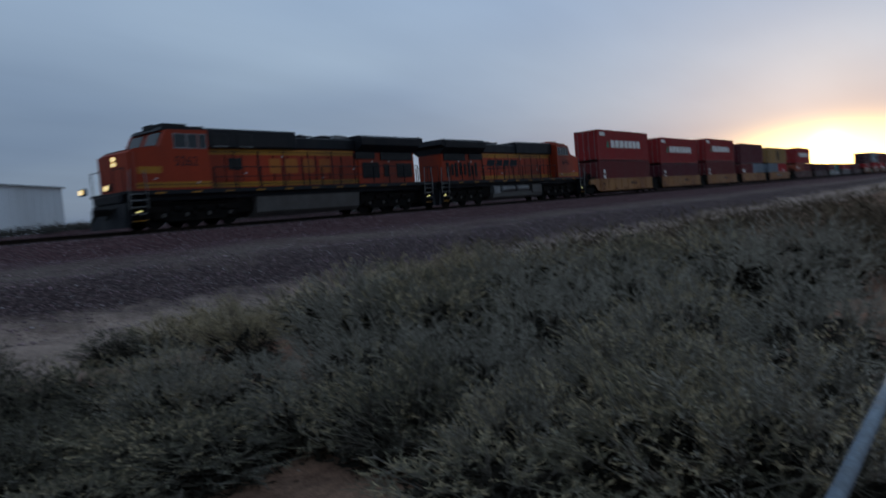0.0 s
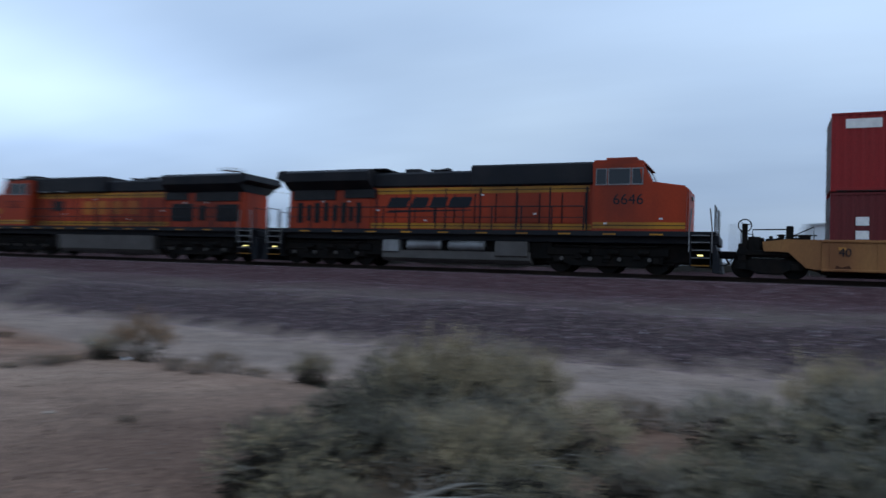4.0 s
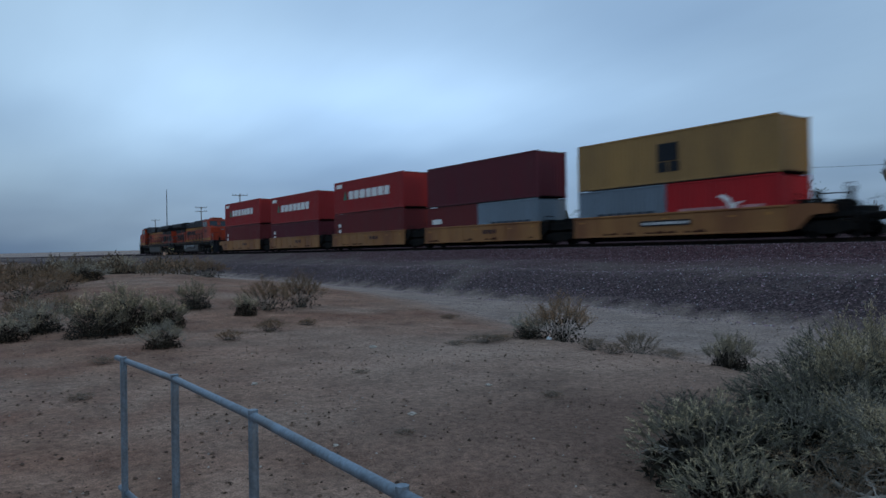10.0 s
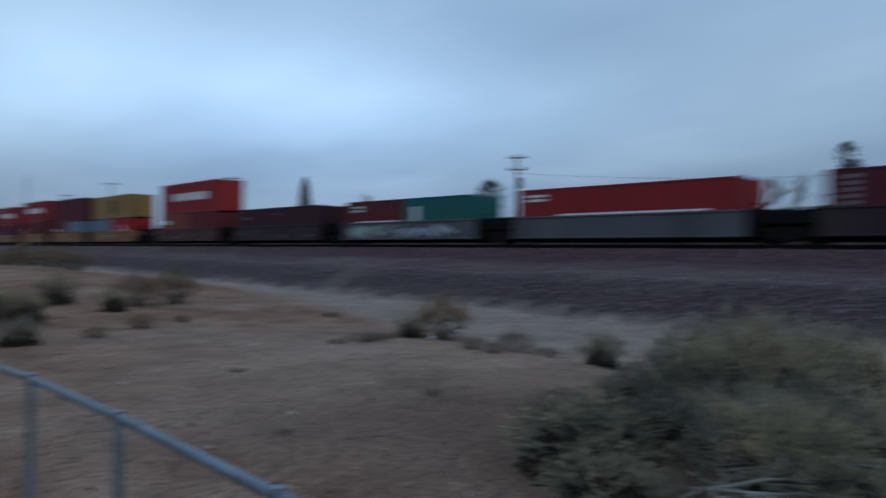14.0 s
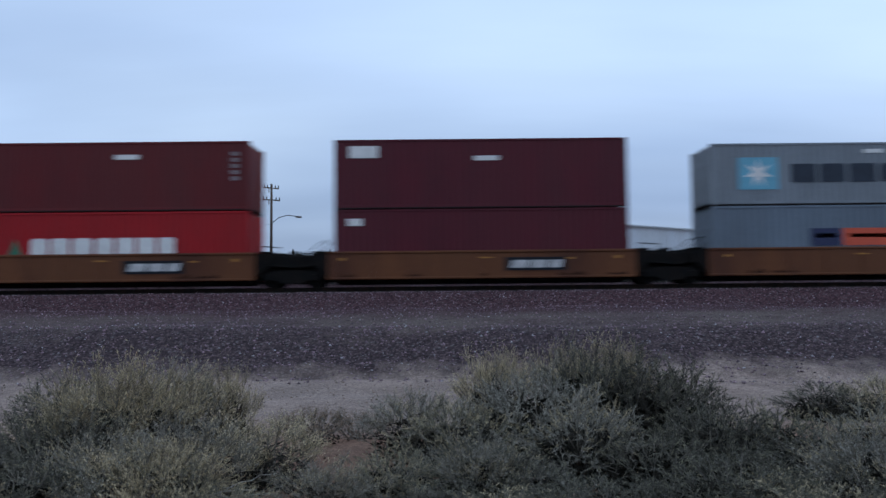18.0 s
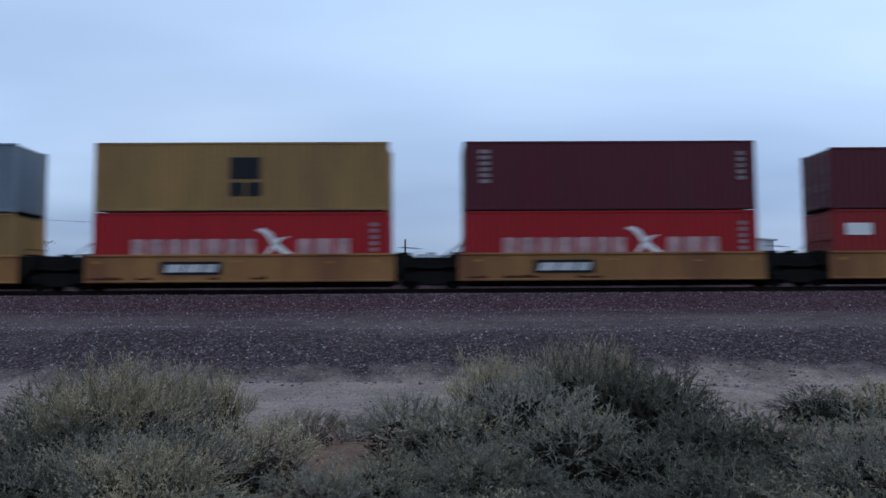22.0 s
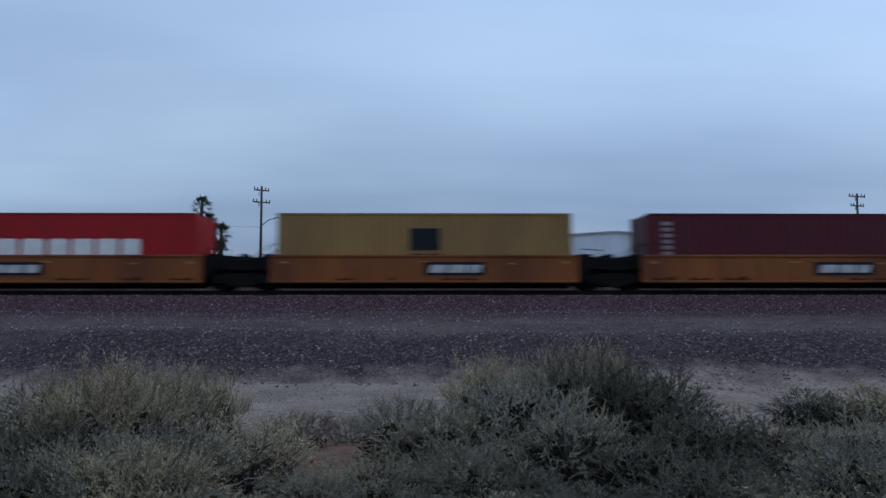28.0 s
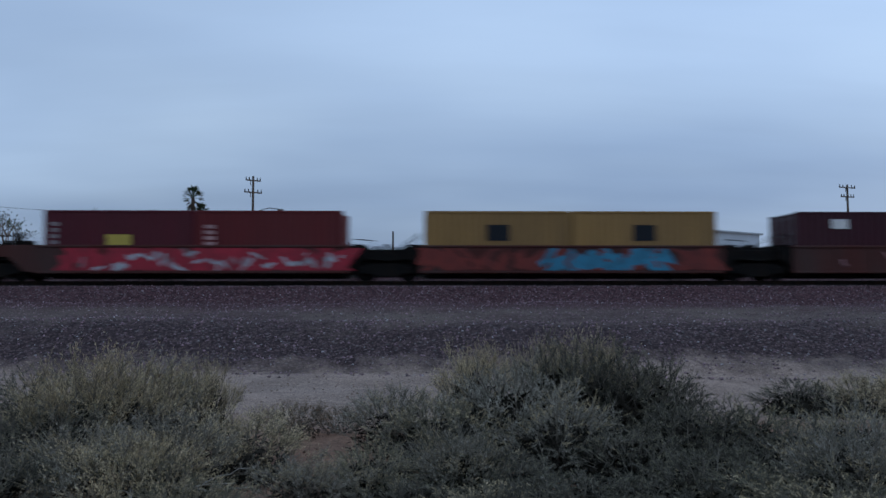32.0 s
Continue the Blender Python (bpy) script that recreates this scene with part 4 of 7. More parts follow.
def graffiti(ob, kind, L, y, seed):
    """Sprayed shapes along a sill: jagged overlapping strokes, one part each."""
    rnd = random.Random(seed)
    spans = {"red": [(-0.40, 0.5, 2, 46, 1.9), (-0.4, 0.48, 4, 5, 0.5), (-0.30, 0.5, 0, 24, 0.50), (-0.30, 0.5, 2, 10, 0.35)], "blue": [(-0.5, 0.5, 6, 30, 1.7), (-0.08, 0.32, 1, 34, 0.9), (-0.08, 0.3, 6, 5, 0.4)],
             "white": [(-0.42, 0.36, 0, 26, 0.9), (-0.45, -0.2, 3, 4, 0.7), (-0.3, 0.45, 5, 10, 0.6)], "marks": [(-0.45, 0.4, 4, 5, 0.4), (-0.3, 0.45, 0, 3, 0.3)],
             "green": [(0.3, 0.46, 3, 5, 0.8), (0.34, 0.42, 0, 5, 0.7)]}[kind]
    layer = 0
    for a, b, tone, n, size in spans:
        for k in range(n):
            x = (a + (b - a) * (k + rnd.random()) / n) * L
            z = 0.52 + rnd.random() * 0.6
            tilt = rnd.choice((-0.9, -0.4, 0.3, 0.8, 1.3))
            ln, w = size * rnd.uniform(0.35, 0.85), size * rnd.uniform(0.08, 0.24)
            pts = []
            for s, q in ((-1, -0.5), (-0.3, -1.0), (0.6, -0.7), (1.0, 0.0), (0.5, 0.9), (-0.2, 0.6), (-0.8, 1.0)):
                s, q = s * ln * rnd.uniform(0.7, 1.2), q * w * rnd.uniform(0.6, 1.5)
                pts.append((x + s * math.cos(tilt) - q * math.sin(tilt), min(max(z + s * math.sin(tilt) + q * math.cos(tilt), 0.42), 1.34)))
            d = 0.030 + 0.003 * layer + 0.0001 * k
            part("graffiti_stroke", Shape().prism(pts, y - d - 0.002, y - d + 0.006), SPRAY[tone], ob)
        layer += 1


SILL_Y = 1.30


def well_unit(u, colour, first=False, last=False, panel=0.65, tag="", number=False, seed=0, big=False, thin=False, plain=False, patch=None):
    """One well of an articulated car; u: where its container's front stands."""
    tone = {"yellow": "yellow-painted", "amber": "amber-painted", "umber": "rusty brown-orange", "rust": "oxide-red", "grey": "grey", "plum": "dark plum"}[colour]
    ob = on_train("well_car", u + 6.096, "%s articulated container well car with deep side sills%s" % (tone, " and graffiti" if tag in ("red", "blue", "white") else ""), "railcar", "well cars of the train")
    mat = CAR_PAINT[colour]
    L = 12.7
    for side in (-1, 1):
        part("side_sill", shared("side_sill", lambda: side_sill(L, 1)), mat, ob, at=pose(0, side * SILL_Y, 0))
    part("well_floor", shared("well_floor", well_floor), STEEL, ob)
    for k in range(8):
        part("cross_bearer", shared("cross_bearer", lambda: Shape().box(-0.12, 0.12, -1.25, 1.25, 0.21, 0.285, 0.01)), STEEL, ob, at=pose(-6.1 + 12.2 * k / 7, 0, 0))
    for e in (-1, 1):
        part("end_wall", shared("well_end_wall", lambda: Shape().box(-0.05, 0.05, -1.25, 1.25, 0.3, 1.4)), STEEL, ob, at=pose(e * 6.3, 0, 0))
    for e, end in ((-1, first), (1, last)):
        if end:
            pl = part("end_platform", shared("end_platform_%d" % e, lambda: end_platform(e)), mat, ob, at=pose(e * L / 2, 0, 0))
            part("end_gear", shared("end_gear_%d" % e, lambda: end_gear(e)), STEEL, pl, "black railings, brake wheel and boxes")
            part("coupler", shared("coupler_%d" % e, lambda: coupler(e)), STEEL, pl, at=pose(e * 2.9, 0, 0))
            bogie(ob, e * (L / 2 + 1.75))
    if not last:
        part("joint_platform", shared("joint_platform", joint_platform), STEEL, ob, "black deck over the shared bogie", at=pose(7.84, 0, 0))
        part("joint_gear", shared("joint_gear", joint_gear), STEEL, ob, at=pose(7.84, 0, 0))
        bogie(ob, 7.84)
    y = -SILL_Y - 0.03
    if panel:
        x = (panel - 0.5) * 12.2
        if colour in ("yellow", "amber", "umber"):
            if plain:
                brand_blocks(ob, CAR_PAINT["rust"], 3, x - 0.75, x + 0.75, 0.82, 1.08, y - 0.025, 0.1, 2, 0.8)
            elif thin or panel < 0.5 and not big:
                s = Shape().prism([(x - 1.55, 0.80), (x + 1.55, 0.80), (x + 1.55, 1.08), (x - 1.55, 1.08)], y - 0.03, y - 0.024)
                part("marking_board", s, DARK_MARK, ob)
                brand_blocks(ob, BOARD_WHITE, 11, x - 1.4, x + 1.45, 0.87, 1.00, y - 0.031, 0, seed + 1)
            else:
                s = Shape().prism([(x - 1.25, 0.62), (x + 1.25, 0.62), (x + 1.25, 1.16), (x - 1.25, 1.16)], y - 0.03, y - 0.024)
                part("marking_board", s, DARK_MARK, ob)
                brand_blocks(ob, BOARD_WHITE, 3, x - 1.05, x + 1.1, 0.72, 1.04, y - 0.031, 0.3, 2, 0.88)
    if colour in ("yellow", "amber", "umber"):
        rnd = random.Random(seed + 5)
        for fx, fz, w, h in ((0.03, 1.14, 0.24, 0.10), (0.5, 1.16, 0.5, 0.05), (0.8, 1.10, 0.3, 0.07), (0.965, 1.14, 0.22, 0.12)):
            xx = (fx + rnd.uniform(-0.015, 0.015) - 0.5) * 12.2
            part("reflector_patch", Shape().box(xx - w / 2, xx + w / 2, y - 0.028, y - 0.022, fz - h / 2, fz + h / 2), PATCH, ob)
        # rub marks and scabs of rust along the bottom chord
        for k in range(5):
            xx, w = rnd.uniform(-5.8, 5.8), rnd.uniform(0.15, 0.7)
            part("rust_scab", Shape().prism([(xx - w, 0.41), (xx + w, 0.41), (xx + w * 0.7, 0.50 + 0.1 * rnd.random()), (xx - w * 0.2, 0.46), (xx - w * 0.8, 0.53)], y + 0.003, y + 0.009), SCAB, ob)
    if patch:
        a, b = [(f - 0.5) * 12.2 for f in patch]
        part("painted_over_patch", Shape().prism([(a, 0.50), (b - 0.1, 0.46), (b, 0.98), (b - 0.35, 1.30), (a + 0.5, 1.27), (a - 0.05, 1.12)], y - 0.026, y - 0.020), OVERPAINT, ob, "pale painted-over patch")
    if number:
        text_part(ob, "40", -5.6, y - 0.03, 0.86, 0.42, DARK_MARK)
    if tag:
        graffiti(ob, tag, L, y + 0.03 - 0.028, seed + 30)
    return ob


def well_floor():
    s = Shape()
    s.box(-6.1, 6.1, -0.55, 0.55, 0.10, 0.275)
    return s


def text_part(parent, words, x, y, z, size, mat, flip=False, name="number"):
    """Readable characters as raised paint on the side that faces the road."""
    c = bpy.data.curves.new(name, "FONT")
    c.body, c.size, c.extrude, c.align_x = words, size, 0.003, "CENTER"
    c.materials.append(mat)
    ob = new(name, c)
    ob.parent = parent
    ob.matrix_basis = pose(x, y, z, 90, 0, 0)
    dg = bpy.context.evaluated_depsgraph_get()
    me = bpy.data.meshes.new_from_object(ob.evaluated_get(dg))
    m = ob.matrix_basis.copy()
    bpy.data.objects.remove(ob)
    ob = new(name, me)
    ob.parent = parent
    ob.matrix_basis = m
    tagged(ob, "painted number")
    return ob


# ---- locomotives ----
def locomotive(u_nose, d, kind):
    """A six-axle road diesel. u_nose: the nose's front; d: +1 when the nose leads (towards -x), -1 when it runs hood first.
    Along it, s is measured from the nose back to the hood's end, 20 m."""
    centre = u_nose + d * 10.0
    label = "orange black and yellow six-axle freight locomotive, " + ("headlights lit, in the lead" if d > 0 else "coupled second")
    ob = on_train("locomotive", centre, label, "locomotive", "locomotives")
    X = lambda s: d * (s - 10.0)

    def box(s0, s1, y0, y1, z0, z1, c=0.02, shape=None):
        a, b = sorted((X(s0), X(s1)))
        return (shape or Shape()).box(a, b, y0, y1, z0, z1, c)

    def side(outline, y0, y1, shape=None):
        return (shape or Shape()).prism([(X(s), z) for s, z in outline], y0, y1)

    # where the hood ends, and where the steps stand at the nose and at the hood's end
    HE, FS, RS = (19.7, 0.1, 20.3) if kind == 1 else (19.2, -0.5, 19.65)
    CAB = 3.9 if kind == 1 else 3.75
    # frame, walkway and skirts
    part("underframe", box(FS - 0.65, RS + 0.6, -1.2, 1.2, 1.22, 1.58, 0.03), LOCO_BLACK, ob)
    part("walkway", box(FS - 0.55, RS + 0.55, -1.55, 1.55, 1.58, 1.70, 0.015), LOCO_BLACK, ob)
    for y in (-1.56, 1.56):
        part("walkway_edge", box(FS + 0.4, RS - 0.4, y - 0.012, y + 0.012, 1.50, 1.70, 0.0), LOCO_BLACK, ob)
    for k in range(10):
        part("sill_reflector", box(0.9 + k * 1.85, 1.42 + k * 1.85, -1.585, -1.575, 1.535, 1.60, 0.0), LOCO_YELLOW, ob)
    # hood: body, stripes, roof
    hood_y = 0.93
    body_top = 3.68
    part("hood", box(3.7, HE, -hood_y, hood_y, 1.70, body_top, 0.03), LOCO_ORANGE, ob, "orange long hood")
    top_mid = 4.38 if kind == 1 else 4.42
    part("hood_roof", box(9.3, 14.6, -hood_y, hood_y, body_top, top_mid, 0.10), LOCO_BLACK, ob, "black hood roof")
    part("inverter_cabinet_roof", box(CAB, 9.75 if kind == 1 else 9.4, -1.18 if kind == 1 else -1.05, 1.18 if kind == 1 else 1.05, body_top, 4.62 if kind == 1 else 4.64, 0.08), LOCO_BLACK, ob, "raised black roof section")
    for z0, z1 in ((1.78, 2.02), (3.38, 3.66)):
        for y in (-1, 1):
            a = 3.8 if z0 < 3 else 4.0
            part("stripe", box(a, 14.2 if z0 > 3 else HE - 0.4, y * (hood_y + 0.004) - 0.004, y * (hood_y + 0.004) + 0.004, z0, z1, 0.0), LOCO_YELLOW, ob, "yellow stripe")
            part("stripe_line", box(a, 14.2 if z0 > 3 else HE - 0.4, y * (hood_y + 0.011) - 0.003, y * (hood_y + 0.011) + 0.003, (z0 + z1) / 2 - 0.016, (z0 + z1) / 2 + 0.016, 0.0), LOCO_BLACK, ob)
    # access doors on the hood, each a slightly proud panel
    edge = 4.2
    while edge < 14.0:
        for y in (-1, 1):
            part("hood_door", box(edge, edge + 0.92, y * (hood_y + 0.012) - 0.012, y * (hood_y + 0.012) + 0.012, 2.06, 3.30, 0.008), LOCO_ORANGE, ob)
        part("door_gap", box(edge - 0.06, edge - 0.025, -hood_y - 0.03, -hood_y, 2.04, 3.34, 0), LOCO_BLACK, ob)
        edge += 1.0
    for e in (4.1, 5.7, 7.2, 8.9, 10.6, 12.4, 14.2):
        for y in (-1, 1):
            part("seam_strip", box(e - 0.03, e + 0.03, y * (hood_y + 0.03) - 0.01, y * (hood_y + 0.03) + 0.01, 1.72, 3.6, 0), LOCO_BLACK, ob)
    # radiator end with its wide overhanging wings
    wing = [(-1.0, 3.60), (-1.52, 4.0), (-1.55, 4.42), (-1.3, 4.56), (1.3, 4.56), (1.55, 4.42), (1.52, 4.0), (1.0, 3.60)]
    a, b = sorted((X(14.4), X(HE + 0.05)))
    part("radiator_housing", Shape().prism_x(wing, a, b), LOCO_BLACK, ob, "black overhanging radiator housing")
    part("radiator_tip", side([(HE + 0.05, 4.0), (HE + 0.5, 4.16), (HE + 0.4, 4.5), (HE + 0.05, 4.56)], -1.5, 1.5), LOCO_BLACK, ob)
    part("radiator_side", box(14.5, HE - 0.02, -1.0, 1.0, 1.72, 3.6, 0.03), LOCO_ORANGE, ob)
    for y in (-1, 1):
        part("radiator_screen", box(16.45, HE - 0.25, y * 1.04 - 0.04, y * 1.04 + 0.04, 3.12, 3.62, 0.02), LOUVRE, ob, "black radiator screen")
        part("radiator_screen", box(14.25, 15.95, y * 1.03 - 0.04, y * 1.03 + 0.04, 3.2, 3.62, 0.02), LOUVRE, ob, "black radiator screen")
    if kind == 1:
        grilles = [(14.8, 16.3, 2.05, 3.0), (16.7, 17.2, 2.1, 2.9), (17.9, 19.4, 2.05, 2.95)]
    else:
        grilles = [(18.35, 18.68, 2.0, 3.0), (17.85, 18.12, 2.1, 2.9), (17.35, 17.68, 2.0, 3.0), (16.85, 17.15, 2.1, 3.0), (16.35, 16.62, 2.1, 2.9), (15.85, 16.12, 2.0, 3.0), (15.45, 15.68, 2.1, 2.8), (15.0, 15.28, 2.0, 3.0)]
    for g0, g1, z0, z1 in grilles:
        for y in (-1, 1):
            g = part("louvre", box(g0, g1, y * 1.012 - 0.012, y * 1.012 + 0.012, z0, z1, 0.004), LOUVRE, ob, "black louvred opening")
            if y < 0:
                s = Shape()
                n = 9
                for i in range(n):
                    z = z0 + (z1 - z0) * (i + 0.5) / n
                    box(g0 + 0.03, g1 - 0.03, -1.05, -1.02, z - 0.012, z + 0.02, 0, s)
                part("slats", s, LOCO_BLACK, g)
    # stacks, horns and boxes on the roof
    part("exhaust_stack", box(12.2, 13.0, -0.45, 0.45, top_mid, top_mid + 0.22, 0.04), LOCO_BLACK, ob)
    horn = part("air_horn", Shape().tube([(X(11.35), 0, top_mid - 0.02), (X(11.35), 0, top_mid + 0.17)], 0.03, 6), LOCO_BLACK, ob, "black five-chime air horn")
    for y in (-0.18, 0.0, 0.18):
        part("chime", Shape().tube([(X(11.35), y, top_mid + 0.17), (X(10.85), y, top_mid + 0.19)], 0.03, 7, 0.075), LOCO_BLACK, horn)
        if y:
            part("chime", Shape().tube([(X(11.36), y, top_mid + 0.17), (X(11.75), y + 0.03, top_mid + 0.17)], 0.03, 7, 0.06), LOCO_BLACK, horn)
    if kind == 1:
        part("roof_silencer", side([(13.1, top_mid), (13.3, top_mid + 0.26), (14.25, top_mid + 0.22), (14.3, top_mid)], -0.5, 0.5), SILVER, ob, "pale roof exhaust box")
    else:
        part("roof_cover", box(13.8, 16.6, -0.9, 0.9, 4.56, 4.64, 0.02), LOCO_BLACK, ob)
    # cab and nose
    part("cab", side([(CAB, 1.70), (1.35, 1.70), (1.35, 3.66), (1.75, 4.42), (CAB, 4.46)], -1.52, 1.52), LOCO_ORANGE, ob, "orange wide cab")
    part("cab_roof", side([(CAB + 0.1, 4.46), (1.62, 4.42), (1.78, 4.60), (CAB, 4.66)], -1.25, 1.25), LOCO_ORANGE if kind == 2 else LOCO_BLACK, ob)
    part("air_conditioner", box(2.1, 3.4, -0.7, 0.7, 4.62, 4.84, 0.04), LOCO_BLACK if kind == 1 else LOCO_ORANGE, ob)
    nose = [(0.0, 1.70), (0.0, 3.42), (0.22, 3.56), (1.45, 3.74), (1.45, 1.70)]
    part("nose", side(nose, -1.18, 1.18), LOCO_ORANGE, ob, "orange sloped short hood")
    part("nose_top", side([(0.18, 3.55), (1.4, 3.735), (1.4, 3.76), (0.18, 3.58)], -0.95, 0.95), LOCO_BLACK, ob)
    for y in (-1, 1):
        part("cab_wing", side([(1.4, 1.70), (0.05, 1.70), (0.05, 3.40), (1.4, 3.66)], y * 1.35 - 0.17, y * 1.35 + 0.17), LOCO_ORANGE, ob)
        part("cab_stripe", side([(CAB - 0.03, 1.80), (0.08, 1.80), (0.08, 2.05), (CAB - 0.03, 2.05)], y * 1.527 - 0.004, y * 1.527 + 0.004), LOCO_YELLOW, ob, "yellow stripe")
        part("cab_line", side([(CAB - 0.03, 1.91), (0.08, 1.91), (0.08, 1.945), (CAB - 0.03, 1.945)], y * 1.534 - 0.003, y * 1.534 + 0.003), LOCO_BLACK, ob)
        for w0, w1 in (((2.1, 2.72), (2.8, 3.3), (3.42, 3.78)) if kind == 1 else ((1.75, 2.15), (2.25, 3.10), (3.2, 3.6))):
            w = part("cab_window", side([(w0, 3.62), (w1, 3.62), (w1, 4.22), (w0 + (0.12 if w0 < 2 else 0), 4.22)], y * 1.515 - 0.012, y * 1.515 + 0.012), GLASS, ob, "dark cab side window")
            fr = Shape()
            for q0, q1, z0, z1 in ((w0, w1, 3.57, 3.62), (w0, w1, 4.22, 4.26), (w0 - 0.03, w0 + 0.01, 3.57, 4.26), (w1 - 0.01, w1 + 0.03, 3.57, 4.26)):
                box(q0, q1, y * 1.525 - 0.01, y * 1.525 + 0.01, z0, z1, 0, fr)
            part("window_frame", fr, SILVER, w, "pale metal window frame")
        part("windshield", side([(1.33, 3.66), (1.36, 3.66), (1.70, 4.34), (1.67, 4.34)], y * 0.72 - 0.5, y * 0.72 + 0.5), GLASS, ob, "dark windshield pane")
    if kind == 1:
        part("nose_stripe", side([(0.2, 2.45), (1.35, 2.45), (1.35, 2.75), (0.2, 2.75)], -1.53, -1.522), LOCO_YELLOW, ob, "yellow stripe")
        for w0 in (4.35, 5.85):
            part("roof_locker", box(w0, w0 + 0.95, -1.20, -1.16, 3.78, 4.38, 0.02), LOUVRE, ob, "black roof locker door")
            # a pale strip put in for the glint along the sill
            part("locker_sill", box(w0 + 0.05, w0 + 0.9, -1.24, -1.19, 3.72, 3.77, 0.0), SILVER, ob, "pale strip for a glint on the sill")
        part("cab_side_vent", box(5.35, 6.15, -0.97, -0.93, 2.62, 3.22, 0.02), LOUVRE, ob, "dark square side opening")
        brand_blocks(ob, LOCO_FADED, 4, min(X(7.9), X(12.6)), max(X(7.9), X(12.6)), 2.42, 3.2, -hood_y - 0.028, 0, 21, 0.7)
    else:
        brand_blocks(ob, DARK_MARK, 4, min(X(9.25), X(13.65)), max(X(9.25), X(13.65)), 2.72, 3.22, -hood_y - 0.028, 0.4, 22)
        part("emblem", side([(13.7, 2.50), (9.3, 2.60), (9.3, 2.64), (13.5, 2.62)], -hood_y - 0.034, -hood_y - 0.028), DARK_MARK, ob, "long black swoosh")
    text_part(ob, "5262" if kind == 1 else "6646", X(2.65 if kind == 1 else 2.3), -1.526, 2.78, 0.62, DARK_MARK)
    # small white reflector and stencil plates
    for q, z in ((3.2, 2.0), (6.35, 2.45), (8.8, 3.30), (11.6, 2.15), (14.1, 2.62), (15.7, 3.05), (17.2, 3.06), (1.0, 2.2)):
        out = -1.535 if q < CAB else -1.012 if q > 14.4 else -hood_y - 0.03
        part("stencil_plate", box(q - 0.07, q + 0.07, out - 0.008, out, z - 0.035, z + 0.035, 0), BOARD_WHITE, ob, "small white stencil plate")
    # fuel tank and gear between the bogies
    if kind == 1:
        part("fuel_tank", Shape().prism_x([(-1.35, 0.45), (-1.15, 0.25), (1.15, 0.25), (1.35, 0.45), (1.42, 1.22), (-1.42, 1.22)], min(X(6.5), X(13.9)), max(X(6.5), X(13.9))), TANK_GREY, ob, "dusty grey fuel tank")
    else:
        part("fuel_tank", Shape().prism_x([(-1.3, 0.40), (-1.1, 0.25), (1.1, 0.25), (1.3, 0.40), (1.3, 0.75), (-1.3, 0.75)], min(X(6.4), X(13.6)), max(X(6.4), X(13.6))), TANK_GREY, ob, "dusty grey fuel tank")
        part("battery_box", box(12.7, 13.55, -1.42, -0.9, 0.66, 1.22, 0.03), SILVER, ob, "pale grey battery box")
        for s0, s1 in ((8.5, 10.2), (10.6, 12.3)):
            part("air_reservoir", Shape().tube([(X(s0), -1.2, 1.0), (X(s0 + 0.1), -1.2, 1.0), (X(s1 - 0.1), -1.2, 1.0), (X(s1), -1.2, 1.0)], 0.23, 12), SILVER, ob, "dull silver air reservoir", smooth=True)
        part("filter_box", box(6.5, 8.0, -1.40, -0.9, 0.55, 1.22, 0.04), TANK_GREY, ob)
    part("air_brake_rack", box(5.5, 6.6, -1.05, 1.05, 0.5, 1.24, 0.04), STEEL, ob)
    part("equipment_rack", box(13.5, 14.6, -1.05, 1.05, 0.5, 1.24, 0.04), STEEL, ob)
    part("brake_rigging", box(5.0, 6.6, -0.5, 0.5, 0.28, 1.24, 0.05), STEEL, ob, "black brake rigging")
    part("traction_motor_duct", box(13.6, 15.0, -0.5, 0.5, 0.28, 1.24, 0.05), STEEL, ob)
    for q0, q1 in ((FS - 0.4, 1.2), (18.4, RS + 0.4)):
        part("draft_gear_pocket", box(q0, q1, -0.9, 0.9, 0.45, 1.24, 0.05), STEEL, ob)
    part("tank_saddle", box(6.4, 13.9, -0.95, 0.95, 0.7, 1.24, 0.02), STEEL, ob)
    wheels = []
    for s0 in (3.2, 16.8):
        wheels += bogie(ob, X(s0), 4.0, 0.53, 3)
        side_gear = Shape()
        for q in (-1.3, -0.1, 1.1):
            side_gear.tube([(X(s0 + q), -1.18, 0.85), (X(s0 + q) + 0.45, -1.18, 0.85)], 0.12, 9)
            side_gear.box(X(s0 + q) - 0.2, X(s0 + q) + 0.1, -1.2, -1.06, 0.55, 0.72, 0.02)
        side_gear.tube([(X(s0 - 2.2), -1.2, 1.1), (X(s0), -1.22, 1.05), (X(s0 + 2.2), -1.2, 1.1)], 0.03, 6)
        for q in (-1.75, -0.55, 0.65, 1.85):
            part("bearing_cap", Shape().disc(X(s0 + q), -1.2, -1.12, 0.56, 0.085, 10), TANK_GREY, ob, "dusty axle bearing cap")
        part("brake_gear", side_gear, STEEL, ob, "brake cylinders and pipes")
    # steps, plough, couplers and railings at both ends
    for e, s0 in ((1, FS), (-1, RS)):
        for y in (-1, 1):
            for z in (0.38, 0.68, 0.98, 1.28, 1.55):
                part("step", box(s0 - 0.35, s0 + 0.35, y * 1.3 - 0.22, y * 1.3 + 0.22, z - 0.02, z + 0.02, 0.005), LOCO_BLACK, ob)
            for q in (-0.37, 0.37):
                part("step_cheek", box(s0 + q - 0.02, s0 + q + 0.02, y * 1.3 - 0.22, y * 1.3 + 0.22, 0.3, 1.6, 0.005), LOCO_BLACK, ob)
